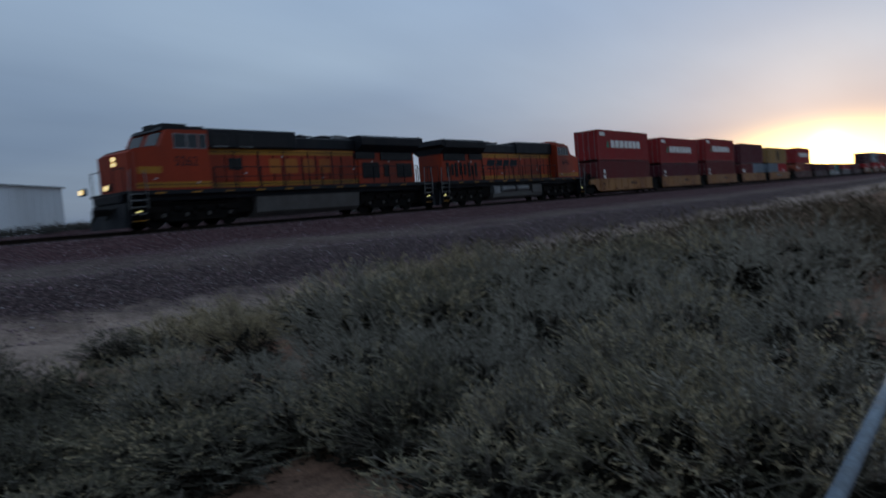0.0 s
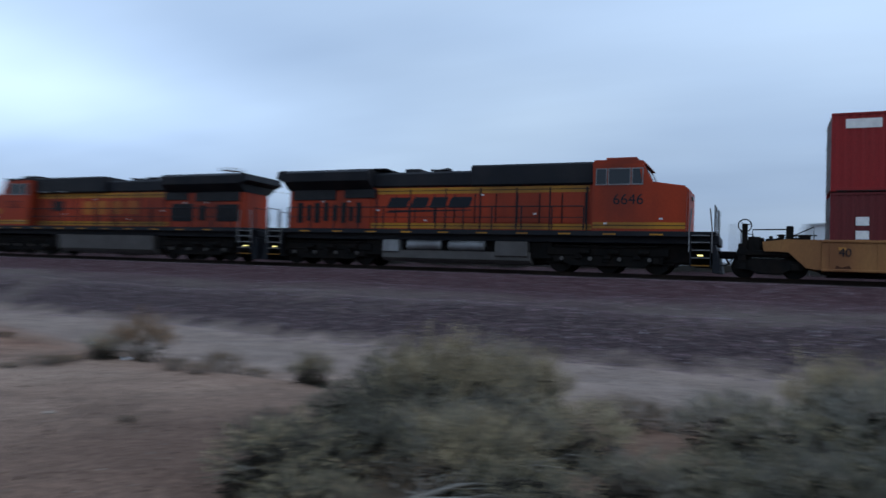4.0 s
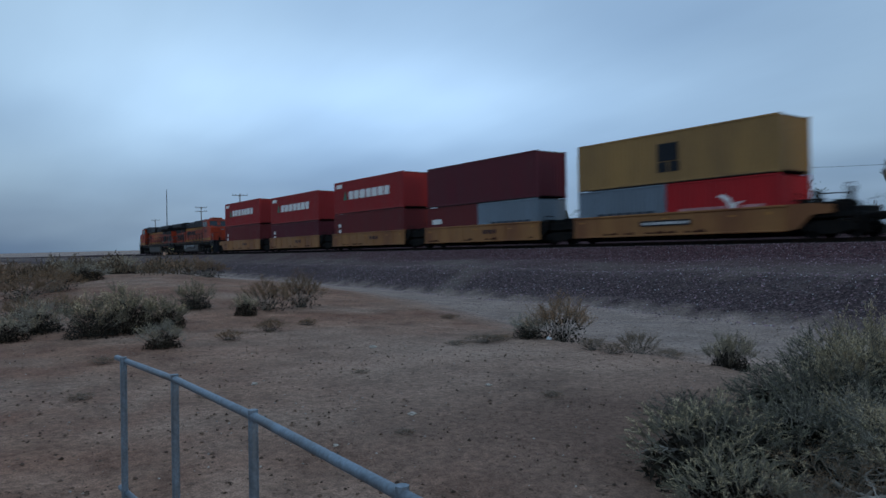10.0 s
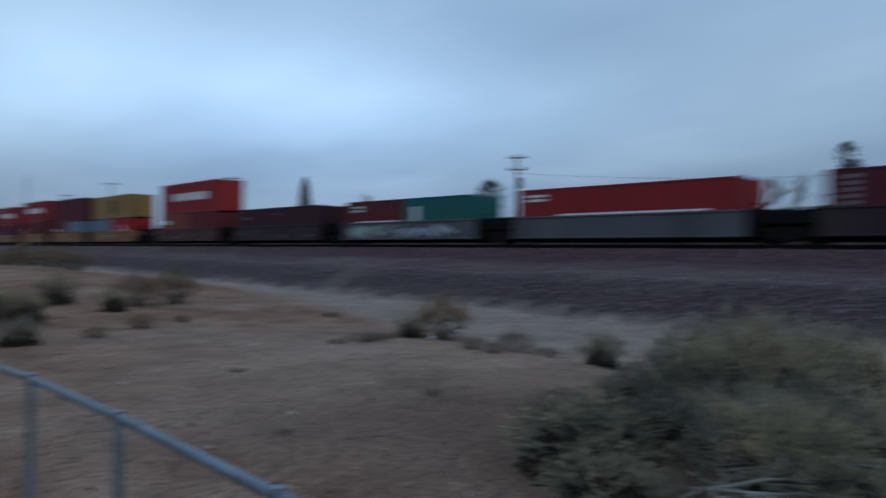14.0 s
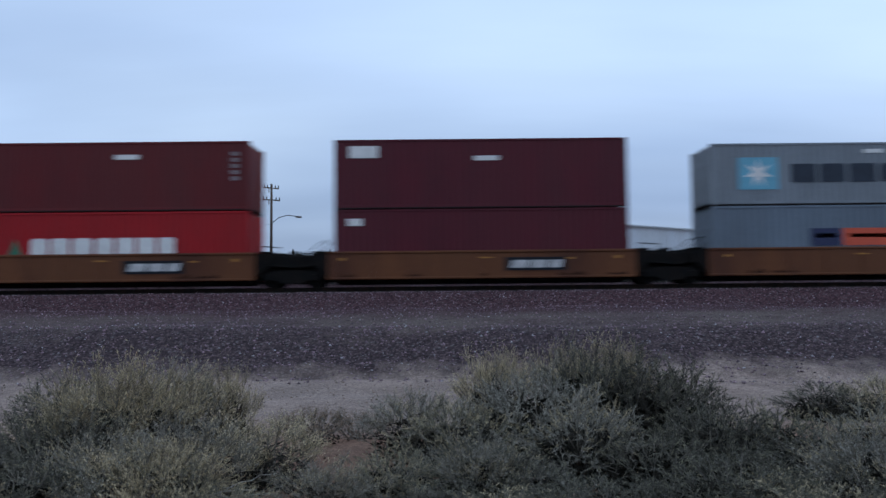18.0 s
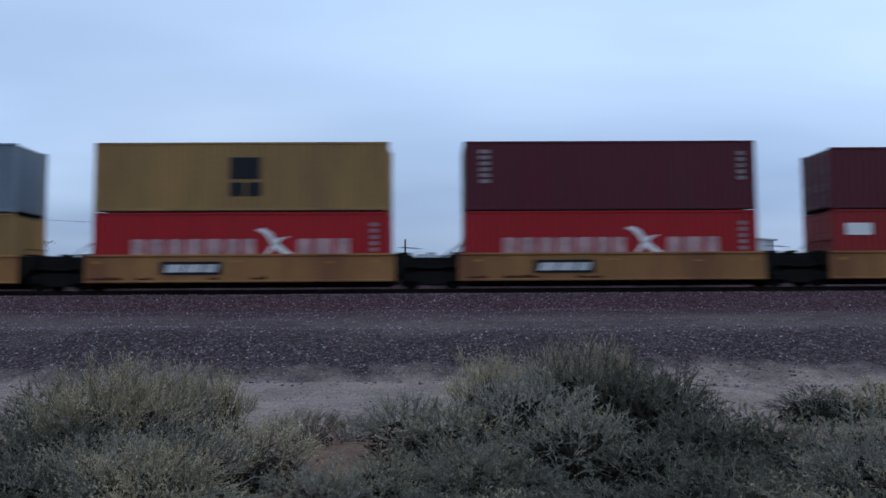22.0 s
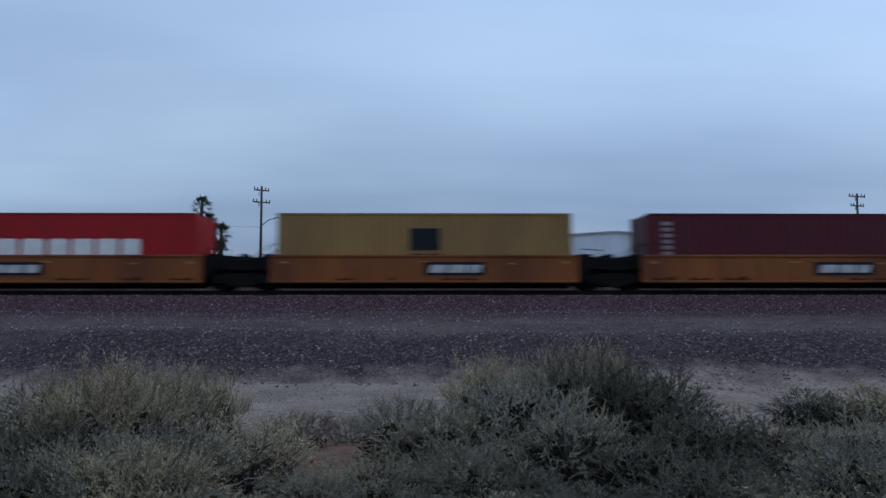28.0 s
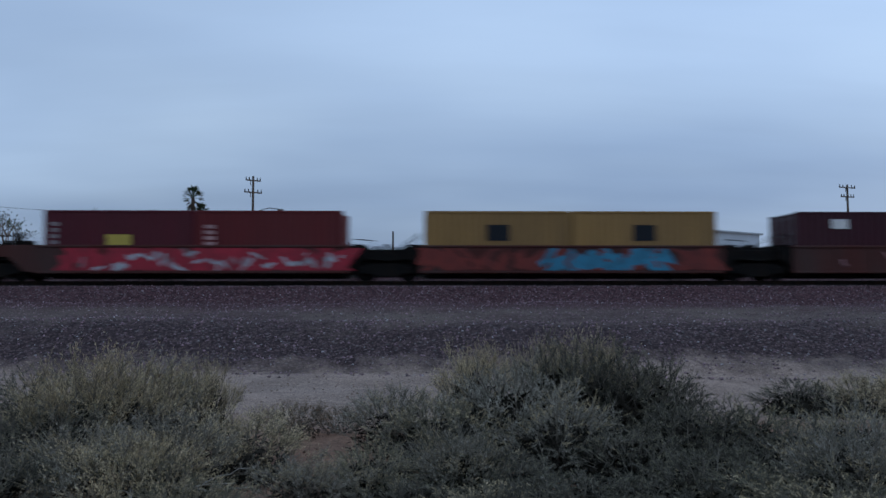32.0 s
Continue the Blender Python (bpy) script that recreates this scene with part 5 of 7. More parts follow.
        for z in (0.38, 0.68, 0.98, 1.28, 1.55):
            part("step_edge", box(s0 - 0.34, s0 + 0.34, -1.535, -1.522, z - 0.012, z + 0.022, 0.0), LOCO_YELLOW if z < 0.4 else SILVER, ob, "worn pale step edge")
        lamp = box(s0 - 0.11, s0 + 0.11, -1.5, -1.44, 0.755, 0.80, 0.01)
        part("step_light", lamp, STEP_LIGHT, ob, "small lit step lamp")
        part("plough", side([(s0 - 0.75 * e, 0.12), (s0 - 0.55 * e, 1.2), (s0 - 0.45 * e, 1.2), (s0 - 0.45 * e, 0.12)], -1.45, 1.45), LOCO_BLACK, ob, "black end plate and plough")
        part("coupler", Shape().box(*sorted((X(s0 - 0.3 * e), X(s0 - (1.3 if e > 0 else 0.9) * e))), -0.17, 0.17, 0.72, 1.02, 0.05), STEEL, ob)
        x_end = s0 - 0.5 * e
        for y in (-1.4, -0.5, 0.5, 1.4):
            part("railing_post", Shape().tube([(X(x_end), y, 1.6), (X(x_end), y, 2.75)], 0.024, 6), LOCO_BLACK, ob)
        for y in (-0.95, 0.95):
            part("end_rail", Shape().tube([(X(x_end), y - 0.45, 2.7), (X(x_end), y + 0.45, 2.7)], 0.018, 6), LOCO_BLACK, ob)
        for q in (-0.42, 0.42):
            part("grab_iron", Shape().tube([(X(s0 + q), -1.55, 0.9), (X(s0 + q), -1.58, 1.8), (X(s0 + q * 0.8), -1.58, 2.6)], 0.027, 6), SILVER, ob, "bare steel grab iron")
        for y in (-0.75, -0.6, -0.45, 0.5, 0.65):
            part("air_hose", Shape().tube([(X(s0 - 0.55 * e), y, 1.05), (X(s0 - 0.85 * e), y + 0.03, 0.75), (X(s0 - 1.0 * e), y + 0.06, 0.5)], 0.022, 5), STEEL, ob)
    # walkway railing
    n = 12
    for k in range(n):
        sx = 4.1 + (HE - 4.4) * k / (n - 1)
        part("railing_post", shared("railing_post", lambda: Shape().tube([(0, 0, 0), (0, 0, 1.02)], 0.030, 6)), LOCO_BLACK, ob, at=pose(X(sx), -1.5, 1.70))
        part("railing_post", shared("railing_post", lambda: Shape()), LOCO_BLACK, ob, at=pose(X(sx), 1.5, 1.70))
    for y in (-1.5, 1.5):
        part("handrail", Shape().tube([(X(4.1), y, 2.72), (X(HE - 0.3), y, 2.72)], 0.026, 6), LOCO_BLACK, ob)
        part("chain_rail", Shape().tube([(X(4.1), y, 2.25), (X(HE - 0.3), y, 2.25)], 0.018, 5), LOCO_BLACK, ob)
    # lamps
    if d > 0:
        for z in (2.98, 3.22):
            part("headlight", Shape().tube([(X(-0.02), 0, z), (X(-0.06), 0, z)], 0.10, 14), HEADLIGHT, ob, "lit headlight")
        part("headlight_housing", box(-0.03, 0.1, -0.17, 0.17, 2.84, 3.36, 0.04), LOCO_BLACK, ob)
        for y in (-1.1, 1.1):
            part("ditch_light", Shape().tube([(X(-1.05), y, 1.86), (X(-1.1), y, 1.86)], 0.11, 14), HEADLIGHT, ob, "lit ditch light")
            part("ditch_light_housing", box(-1.06, -0.86, y - 0.16, y + 0.16, 1.70, 2.02, 0.04), LOCO_BLACK, ob)
        part("number_board", box(1.28, 1.34, -1.2, -0.4, 4.44, 4.66, 0.01), LOCO_BLACK, ob)
    else:
        for y in (-0.13, 0.13):
            part("headlight", Shape().tube([(X(-0.02), y, 3.15), (X(-0.06), y, 3.15)], 0.10, 14), SILVER, ob, "unlit headlight")
    return ob, wheels


LEAD, LEAD_WHEELS = locomotive(-46.72, 1, 1)
TRAIL, TRAIL_WHEELS = locomotive(-4.94, -1, 2)

# ---- the consist: front edge, car colour, boxes from below to above, other traits ----
HC, STD = 2.896, 2.591
W = WHITE_MARK
FADED = material("faded_white_lettering", (0.24, 0.20, 0.20), 0.7, vary=0.3, bump=0)


def stack(u, below, above):
    """Boxes in a well: below and above are lists of (length, height, colour, label, marks)."""
    z = 0.30
    for level, row in enumerate((below, above)):
        x = u
        tall = 0
        for i, (L, H, colour, label, marks) in enumerate(row):
            container(x + (0.0 if L > 8 else i * 0.03), L, H, colour, z, label, marks, doors=-1, seed=int(u) + i, locks=level)
            x += L + 0.02
            tall = max(tall, H)
        z += tall + 0.035


F40, F20 = 12.192, 6.058
HY = ("wide_blocks",)
LABEL_W = ("panel", 0.085, 0.86, 1.15, 0.34, W)
SIDE_CODE = ("bars", 0.07, 0.62, 0.42, 1.5, 6, FADED)
END_CODE = ("bars", 0.95, 0.62, 0.28, 1.3, 5, FADED)


def red_box(marks=(HY, LABEL_W), H=HC):
    return (F40, H, "red", "red corrugated steel container with white brand blocks", marks)


def maroon_box(H=HC, colour="maroon", marks=(SIDE_CODE, END_CODE)):
    return (F40, H, colour, "dark maroon corrugated steel container with small white markings", marks)


def gull_box(lo=0.30, hi=0.55, H=HC):
    return (F40, H, "bright", "bright red container with white blocks and a bird emblem", (("bird", lo, hi), END_CODE))


def square_box(H=HC, c=0.51):
    return (F40, H, "yellow", "mustard yellow container with a dark square emblem", (("square", c),))


def star_box(H=HC):
    return (F40, H, "grey", "pale grey container with a star emblem and charcoal blocks", (("star",), ("panel", 0.56, 0.86, 0.8, 0.16, W)))


TWO_MARKS = ("bars", 0.085, 0.52, 0.42, 1.0, 2, W)

CARS = [
    # the first car behind the locomotives
    (0.0, "yellow", [maroon_box(HC, "brick", (TWO_MARKS,))], [red_box()], dict(first=True, panel=0.62, number=True, plain=True)),
    (15.72, "yellow", [maroon_box(STD, "maroon", (TWO_MARKS,))], [red_box()], dict(panel=0.62, plain=True)),
    (31.38, "yellow", [maroon_box(HC, "brick", (TWO_MARKS,))], [red_box()], dict(panel=0.62, plain=True)),
    (47.01, "yellow", [(F20, STD, "brick", "brick red short container with a white label", (("panel", 0.2, 0.6, 1.2, 0.35, W),)), (F20, STD, "slate", "slate grey short container with dark blocks", (("dark_blocks",),))], [maroon_box(HC, "maroon", ())], dict(panel=0.62, plain=True)),
    (62.62, "yellow", [(F20, STD, "slate", "slate grey short container with dark blocks", (("dark_blocks",),)), (F20, STD, "bright", "bright red short container with a bird emblem", (("bird", 0.3, 0.5),))], [square_box(STD)], dict(last=True, panel=0.5, thin=True)),
    # the second, in oxide, grey and plum
    (82.57, "rust", [(F20, STD, "orange", "faded orange short container with a white label", (("panel", 0.2, 0.7, 1.0, 0.4, W),)), (F20, STD, "brick", "brown-red corrugated short steel container", ())], [red_box((HY,))], dict(first=True, panel=0, tag="marks")),
    (98.44, "plum", [maroon_box(STD, "dark", (("panel", 0.12, 0.7, 0.6, 0.2, SPRAY[4]), ("panel", 0.5, 0.8, 0.3, 0.2, SPRAY[4])))], [], dict(panel=0, tag="marks")),
    (113.88, "grey", [(F20, STD, "brick", "brick red short container with a white label", (("bars", 0.2, 0.78, 0.9, 0.5, 2, W), ("panel", 0.55, 0.42, 4.2, 0.3, W))), (F20, STD, "teal", "teal green short container with a white label", (("panel", 0.17, 0.6, 0.5, 1.0, W),))], [], dict(panel=0, tag="white")),
    (129.4, "grey", [(F40, STD, "red", "red container with a faded row of white blocks", (("bars", 0.1, 0.8, 1.2, 0.45, 2, W), ("panel", 0.55, 0.42, 8.0, 0.35, W)))], [], dict(panel=0)),
    (144.9, "plum", [maroon_box(STD)], [], dict(last=True, panel=0)),
    # the third
    (165.11, "umber", [(F20, STD, "bright", "bright red short container with a row of white bars", (("panel", 0.55, 0.5, 3.6, 0.35, W), ("bars", 0.15, 0.85, 1.0, 0.35, 2, W))), (F20, STD, "brick", "brick red short container with white side code", (("bars", 0.2, 0.6, 0.5, 1.2, 5, W),))], [maroon_box(HC, "dark", (SIDE_CODE, ("panel", 0.9, 0.4, 0.5, 0.2, YELLOW_MARK)))], dict(first=True, panel=0.2, tag="green")),
    (180.84, "umber", [gull_box(0.36, 0.62)], [star_box()], dict(panel=0.68, tag="marks")),
    (196.49, "umber", [(F40, HC, "bright", "bright red container with white blocks and a green triangle", (("low_blocks", 0.26, 0.757), ("panel", 0.09, 0.86, 1.2, 0.4, W)))], [maroon_box(HC, "brick", (SIDE_CODE, ("panel", 0.58, 0.78, 1.0, 0.2, W), END_CODE))], dict(panel=0.68)),
    (212.19, "umber", [maroon_box(HC, "maroon", (("panel", 0.07, 0.82, 0.6, 0.3, W),))], [maroon_box(HC, "maroon", (("panel", 0.10, 0.82, 1.2, 0.5, W), ("panel", 0.52, 0.72, 1.0, 0.2, W)))], dict(panel=0.68)),
    (227.85, "umber", [(F40, HC, "slate", "slate grey container with a blue and orange label strip", (("panel", 0.385, 0.545, 1.25, 0.72, NAVY_MARK), ("panel", 0.56, 0.545, 2.85, 0.72, RED_MARK), ("bars", 0.385, 0.545, 0.9, 0.3, 1, FADED), ("bars", 0.56, 0.545, 2.3, 0.26, 1, SPRAY[6]), ("panel", 0.9, 0.8, 0.9, 0.25, W)))], [star_box(STD)], dict(last=True, panel=0.757, thin=True)),
    # the fourth
    (247.45, "yellow", [square_box(HC, 0.5)], [(F40, HC, "slate", "slate grey container with a faded pale panel", (("panel", 0.47, 0.58, 5.8, 1.1, BOX_PAINT["grey"]), ("panel", 0.58, 0.78, 0.9, 0.2, W)))], dict(first=True, panel=0.34)),
    (262.86, "yellow", [gull_box(0.37, 0.62)], [square_box(HC)], dict(panel=0.335, big=True)),
    (278.17, "yellow", [gull_box(0.37, 0.62)], [maroon_box(HC, "maroon", (SIDE_CODE, END_CODE))], dict(panel=0.335, big=True)),
    (293.51, "yellow", [maroon_box(HC, "red", (("panel", 0.09, 0.72, 1.1, 0.5, W),))], [maroon_box(STD, "maroon", (END_CODE,))], dict(panel=0.65)),
    (308.91, "yellow", [(F40, HC, "bright", "bright red container with white blocks and a green triangle", (("low_blocks",), ("panel", 0.12, 0.86, 1.6, 0.09, W), END_CODE))], [gull_box(0.36, 0.66)], dict(last=True, panel=0.34, tag="green")),
    # the fifth
    (328.80, "amber", [square_box(HC, 0.49)], [(F40, STD, "bright", "bright red container with a deep blue slanted mark", (("wave",), END_CODE))], dict(first=True, panel=0.34)),
    (344.25, "amber", [(F40, HC, "bright", "bright red container with white blocks and a green triangle", (("low_blocks",),))], [], dict(panel=0.39, big=True)),
    (359.7, "amber", [square_box(HC, 0.5)], [], dict(panel=0.60)),
    (375.00, "amber", [maroon_box(HC, "maroon", (SIDE_CODE, ("panel", 0.92, 0.35, 0.5, 0.4, YELLOW_MARK)))], [], dict(panel=0.67)),
    (390.49, "amber", [maroon_box(HC, "maroon", (("panel", 0.1, 0.82, 1.3, 0.4, FADED), ("panel", 0.12, 0.88, 0.7, 0.1, YELLOW_MARK)))], [maroon_box(HC, "maroon", (("panel", 0.1, 0.82, 1.3, 0.4, FADED), ("panel", 0.12, 0.88, 0.7, 0.1, YELLOW_MARK)))], dict(last=True, panel=0.63, thin=True, patch=(0.03, 0.27))),
    # the sixth, covered in graffiti
    (410.16, "rust", [(F20, STD, "maroon", "maroon short container with a yellow label", (("panel", 0.5, 0.50, 1.0, 0.60, YELLOW_MARK), ("bars", 0.07, 0.62, 0.3, 1.0, 4, FADED))), (F20, STD, "brick", "brick red short container with white side code", (("bars", 0.10, 0.50, 0.42, 1.4, 6, BIRD_MARK),))], [], dict(first=True, panel=0, tag="red")),
    (425.70, "rust", [(F20, STD, "yellow", "mustard yellow short container with a dark square emblem", (("square", 0.5),)), (F20, STD, "yellow", "mustard yellow short container with a dark square emblem", (("square", 0.5),))], [], dict(panel=0, tag="blue")),
    (441.29, "rust", [maroon_box(STD, "dark", (("panel", 0.15, 0.8, 0.7, 0.4, W),))], [], dict(panel=0, tag="marks")),
    (456.8, "rust", [maroon_box(STD, "maroon")], [], dict(panel=0, tag="marks")),
    (472.3, "rust", [red_box((HY,), STD)], [], dict(last=True, panel=0)),
]
for i, (u, colour, below, above, traits) in enumerate(CARS):
    well_unit(u, colour, seed=i * 7, **traits)
    stack(u, below, above)


# ---- the track ----
def build_track():
    track = thing("railway_track", pose(0, TRACK_Y, RAIL_Z), "single railway track of worn steel rails on dark wooden ties", "railway track", kind="structure")
    for side in (-1, 1):
        y = side * 0.7525
        prof = [(y - 0.075, -0.18), (y + 0.075, -0.18), (y + 0.07, -0.165), (y + 0.012, -0.145), (y + 0.01, -0.045), (y + 0.036, -0.035), (y + 0.034, -0.004), (y, 0.0), (y - 0.034, -0.004), (y - 0.036, -0.035), (y - 0.01, -0.045), (y - 0.012, -0.145), (y - 0.07, -0.165)]
        part("rail", Shape().prism_x(prof, -700, 700), RAIL_STEEL, track)
    tie = Shape().box(-0.115, 0.115, -1.3, 1.3, -0.36, -0.185, 0.015).mesh("tie")
    rnd = random.Random(2)
    for k in range(-110, 110):
        part("tie", tie, TIE_WOOD, track, at=pose(k * 0.53 + 0.03 * rnd.random(), 0.03 * rnd.random(), 0, 0, 0, rnd.uniform(-1, 1)))
    far = Shape()
    for k in list(range(-700, -110)) + list(range(110, 700)):
        far.box(k * 0.53 - 0.115, k * 0.53 + 0.115, -1.3, 1.3, -0.36, -0.185)
    tagged(part("far_ties", far, TIE_WOOD, track), kind="stuff")


build_track()


def pebble(r, rnd):
    """A small angular stone."""
    v = []
    for x, y, z in ((1, 0, 0), (-1, 0, 0), (0, 1, 0), (0, -1, 0), (0, 0, 1), (0, 0, -1)):
        q = r * rnd.uniform(0.6, 1.3)
        v.append((x * q + r * rnd.uniform(-0.3, 0.3), y * q + r * rnd.uniform(-0.3, 0.3), z * q * 0.75))
    return v


OCTA = [(0, 2, 4), (2, 1, 4), (1, 3, 4), (3, 0, 4), (2, 0, 5), (1, 2, 5), (3, 1, 5), (0, 3, 5)]


def scatter(name, label, mat, spots, seed):
    rnd = random.Random(seed)
    v, f = [], []
    for x, y, r in spots:
        z = land(x, y) + r * 0.25
        n = len(v)
        v += [(x + a, y + b, z + c) for a, b, c in pebble(r, rnd)]
        f += [tuple(i + n for i in q) for q in OCTA]
    me = bpy.data.meshes.new(name)
    me.from_pydata(v, [], f)
    me.materials.append(mat)
    return tagged(new(name, me), label, "stones", kind="stuff")


def gravel_spots():
    rnd = random.Random(12)
    out = []
    while len(out) < 26000:
        x = rnd.triangular(-75, 60, -4)
        y = rnd.uniform(toe_y(x) - 1.6, TRACK_Y - 1.6)
        if y < toe_y(x) and rnd.random() < 0.15 - (y - toe_y(x)) * 0.5:
            continue
        ledge = toe_y(x) + 3.3
        on_ledge = ledge < y < TRACK_Y - 4.9
        if on_ledge and rnd.random() < 0.7:
            continue
        out.append((x, y, rnd.choice((0.016, 0.02, 0.025, 0.03, 0.04))))
    return out


scatter("ballast_stones", "loose purple-grey ballast stones on the embankment", STONE, gravel_spots(), 3)
scatter("ballast_chips", "scattered pale grey chips among the ballast", BALLAST_PALE, [(x + 0.31, min(y + 0.2, TRACK_Y - 1.6), r * 0.8) for x, y, r in gravel_spots()[::7]], 4)


def yard_spots(seed, count, sizes, reach):
    rnd = random.Random(seed)
    out = []
    for _ in range(count):
        r = 2.2 + reach * rnd.random() ** 1.4
        a = radians(rnd.uniform(-40, 98))
        x, y = -r * math.sin(a), r * math.cos(a)
        if y < toe_y(x):
            out.append((x, y, rnd.choice(sizes)))
    return out


scatter("desert_pebbles", "small pale pebbles strewn over the sand", PALE_STONE, yard_spots(5, 3200, (0.005, 0.005, 0.007, 0.009, 0.013), 24), 8)
scatter("dirt_clods", "small brown clods and chips of earth on the sand", CLOD, yard_spots(6, 15000, (0.006, 0.008, 0.01, 0.014, 0.02), 24), 9)


# ---- the pipe railing where the camera stands ----
def railing(points, top, low, label, lean=0.0):
    ob = thing("pipe_railing", pose(points[0][0], points[0][1], 0), label, "railing")
    x0, y0 = points[0]
    loc = [(x - x0, y - y0) for x, y in points]
    part("top_rail", Shape().tube([(loc[0][0] - 0.19, loc[0][1], top), *[(x, y, top) for x, y in loc[1:-1]], (loc[-1][0] + 0.1, loc[-1][1], top)], 0.0175, 10), GALV, ob, smooth=True)
    part("bottom_rail", Shape().tube([(loc[0][0] - 0.13, loc[0][1], low), *[(x, y, low) for x, y in loc[1:-1]], (loc[-1][0] + 0.1, loc[-1][1], low)], 0.016, 10), GALV, ob, smooth=True)
    for x, y in loc:
        part("post", shared("railing_upright", lambda: Shape().tube([(0, 0, -0.25), (0, 0, 1.01)], 0.019, 10)), GALV, ob, at=pose(x, y, 0), smooth=True)
    return ob


railing([(-4.62, 0.885), (-3.77, 0.96), (-2.71, 0.978), (-1.59, 0.96), (-0.5, 0.95)], 0.985, 0.21, "blue-grey galvanised pipe railing on the sandy yard")
railing([(1.35, 0.27), (2.45, 0.28), (3.55, 0.29)], 1.0, 0.22, "blue-grey galvanised pipe railing beside the brush")


def polar(az, dist):
    """A place on the ground; az: degrees to the left of straight ahead."""
    return -dist * math.sin(radians(az)), dist * math.cos(radians(az))


# ---- timber post and mesh panel at the end of the yard ----
def timber_post():
    x, y = polar(90.6, 3.0)
    ob = thing("timber_post", pose(x, y, 0, 0, 0, 2), "brown weathered square timber post in the yard", "post")
    part("post", Shape().box(-0.1, 0.1, -0.12, 0.12, -0.2, 2.19, 0.012), FENCE_WOOD, ob)
    x, y = polar(88.6, 3.6)
    ob = thing("fence_post", pose(x, y, 0), "dark weathered fence post with a wire panel", "post")
    part("post", Shape().tube([(0, 0, -0.2), (0.01, 0, 1.2), (0, 0, 2.12)], 0.065, 9), FENCE_WOOD, ob)
    for k in range(7):
        part("wire", Shape().tube([(0, 0, 0.15 + 0.13 * k), (-2.2, -0.25, 0.15 + 0.13 * k)], 0.003, 4), STEEL, ob)
    for k in range(16):
        part("wire", Shape().tube([(-0.13 * k - 0.1, -0.015 * k, 0.12), (-0.13 * k - 0.1, -0.015 * k, 0.95)], 0.003, 4), STEEL, ob)


# ---- the white metal building across the track ----
def warehouse():
    x0, x1, y0, depth = 3.2, 33.2, 71.0, 16.0
    ridge = (x0 + x1) / 2
    base, eave, top = 0.5, 7.0, 8.15
    ob = thing("metal_warehouse", pose(0, 0, 0), "long low white ribbed-metal warehouse with a shallow gable", "building")
    wall = Shape().prism([(x0, base), (x1, base), (x1, eave), (ridge, top), (x0, eave + 0.2)], y0, y0 + depth)
    w = part("wall", wall, WHITE_WALL, ob)
    ribs = Shape()
    n = 46
    for k in range(n + 1):
        x = x0 + (x1 - x0) * k / n
        z = eave + (top - eave) * (1 - abs(x - ridge) / (ridge - x0)) - 0.05
        ribs.box(x - 0.03, x + 0.03, y0 - 0.035, y0, base, z)
    part("ribs", ribs, WHITE_WALL, w)
    roof = Shape().prism([(x0 - 0.3, eave + 0.15), (ridge, top), (x1 + 0.3, eave - 0.04), (x1 + 0.3, eave + 0.1), (ridge, top + 0.14), (x0 - 0.3, eave + 0.29)], y0 - 0.3, y0 + depth + 0.3)
    part("roof", roof, ROOF_METAL, ob, "pale sheet-metal roof")
    lean = Shape().prism([(x0 - 2.9, base), (x0, base), (x0, eave - 0.1), (x0 - 2.9, base + 4.2)], y0 + 0.5, y0 + 9)
    part("lean_to", lean, WHITE_WALL, ob)
    part("door", Shape().box(9, 13, y0 - 0.06, y0 - 0.03, base, 4.4, 0.02), ROOF_METAL, ob, "grey roller door")


# ---- a length of steel picket fence across the track ----
def picket_fence():
    y = 41.4
    x0, x1 = -8.4, -4.2
    ob = thing("picket_fence", pose(x0, y, land(x0, y)), "dark steel picket fence beyond the track", "fence")
    top = 1.92
    for z in (0.25, 1.35, top - 0.12):
        part("rail", Shape().box(0, x1 - x0, -0.02, 0.02, z - 0.02, z + 0.02, 0.005), WIRE, ob)
    bar = Shape().box(-0.016, 0.016, -0.016, 0.016, 0.05, top).mesh("picket")
    for k in range(20):
        part("picket", bar, WIRE, ob, at=pose(0.05 + 0.215 * k, -0.03, 0))
    for k in range(3):
        part("post", shared("fence_upright", lambda: Shape().box(-0.04, 0.04, -0.04, 0.04, -0.4, 2.05, 0.008)), WIRE, ob, at=pose((x1 - x0) * k / 2, 0.03, 0))


picket_fence()


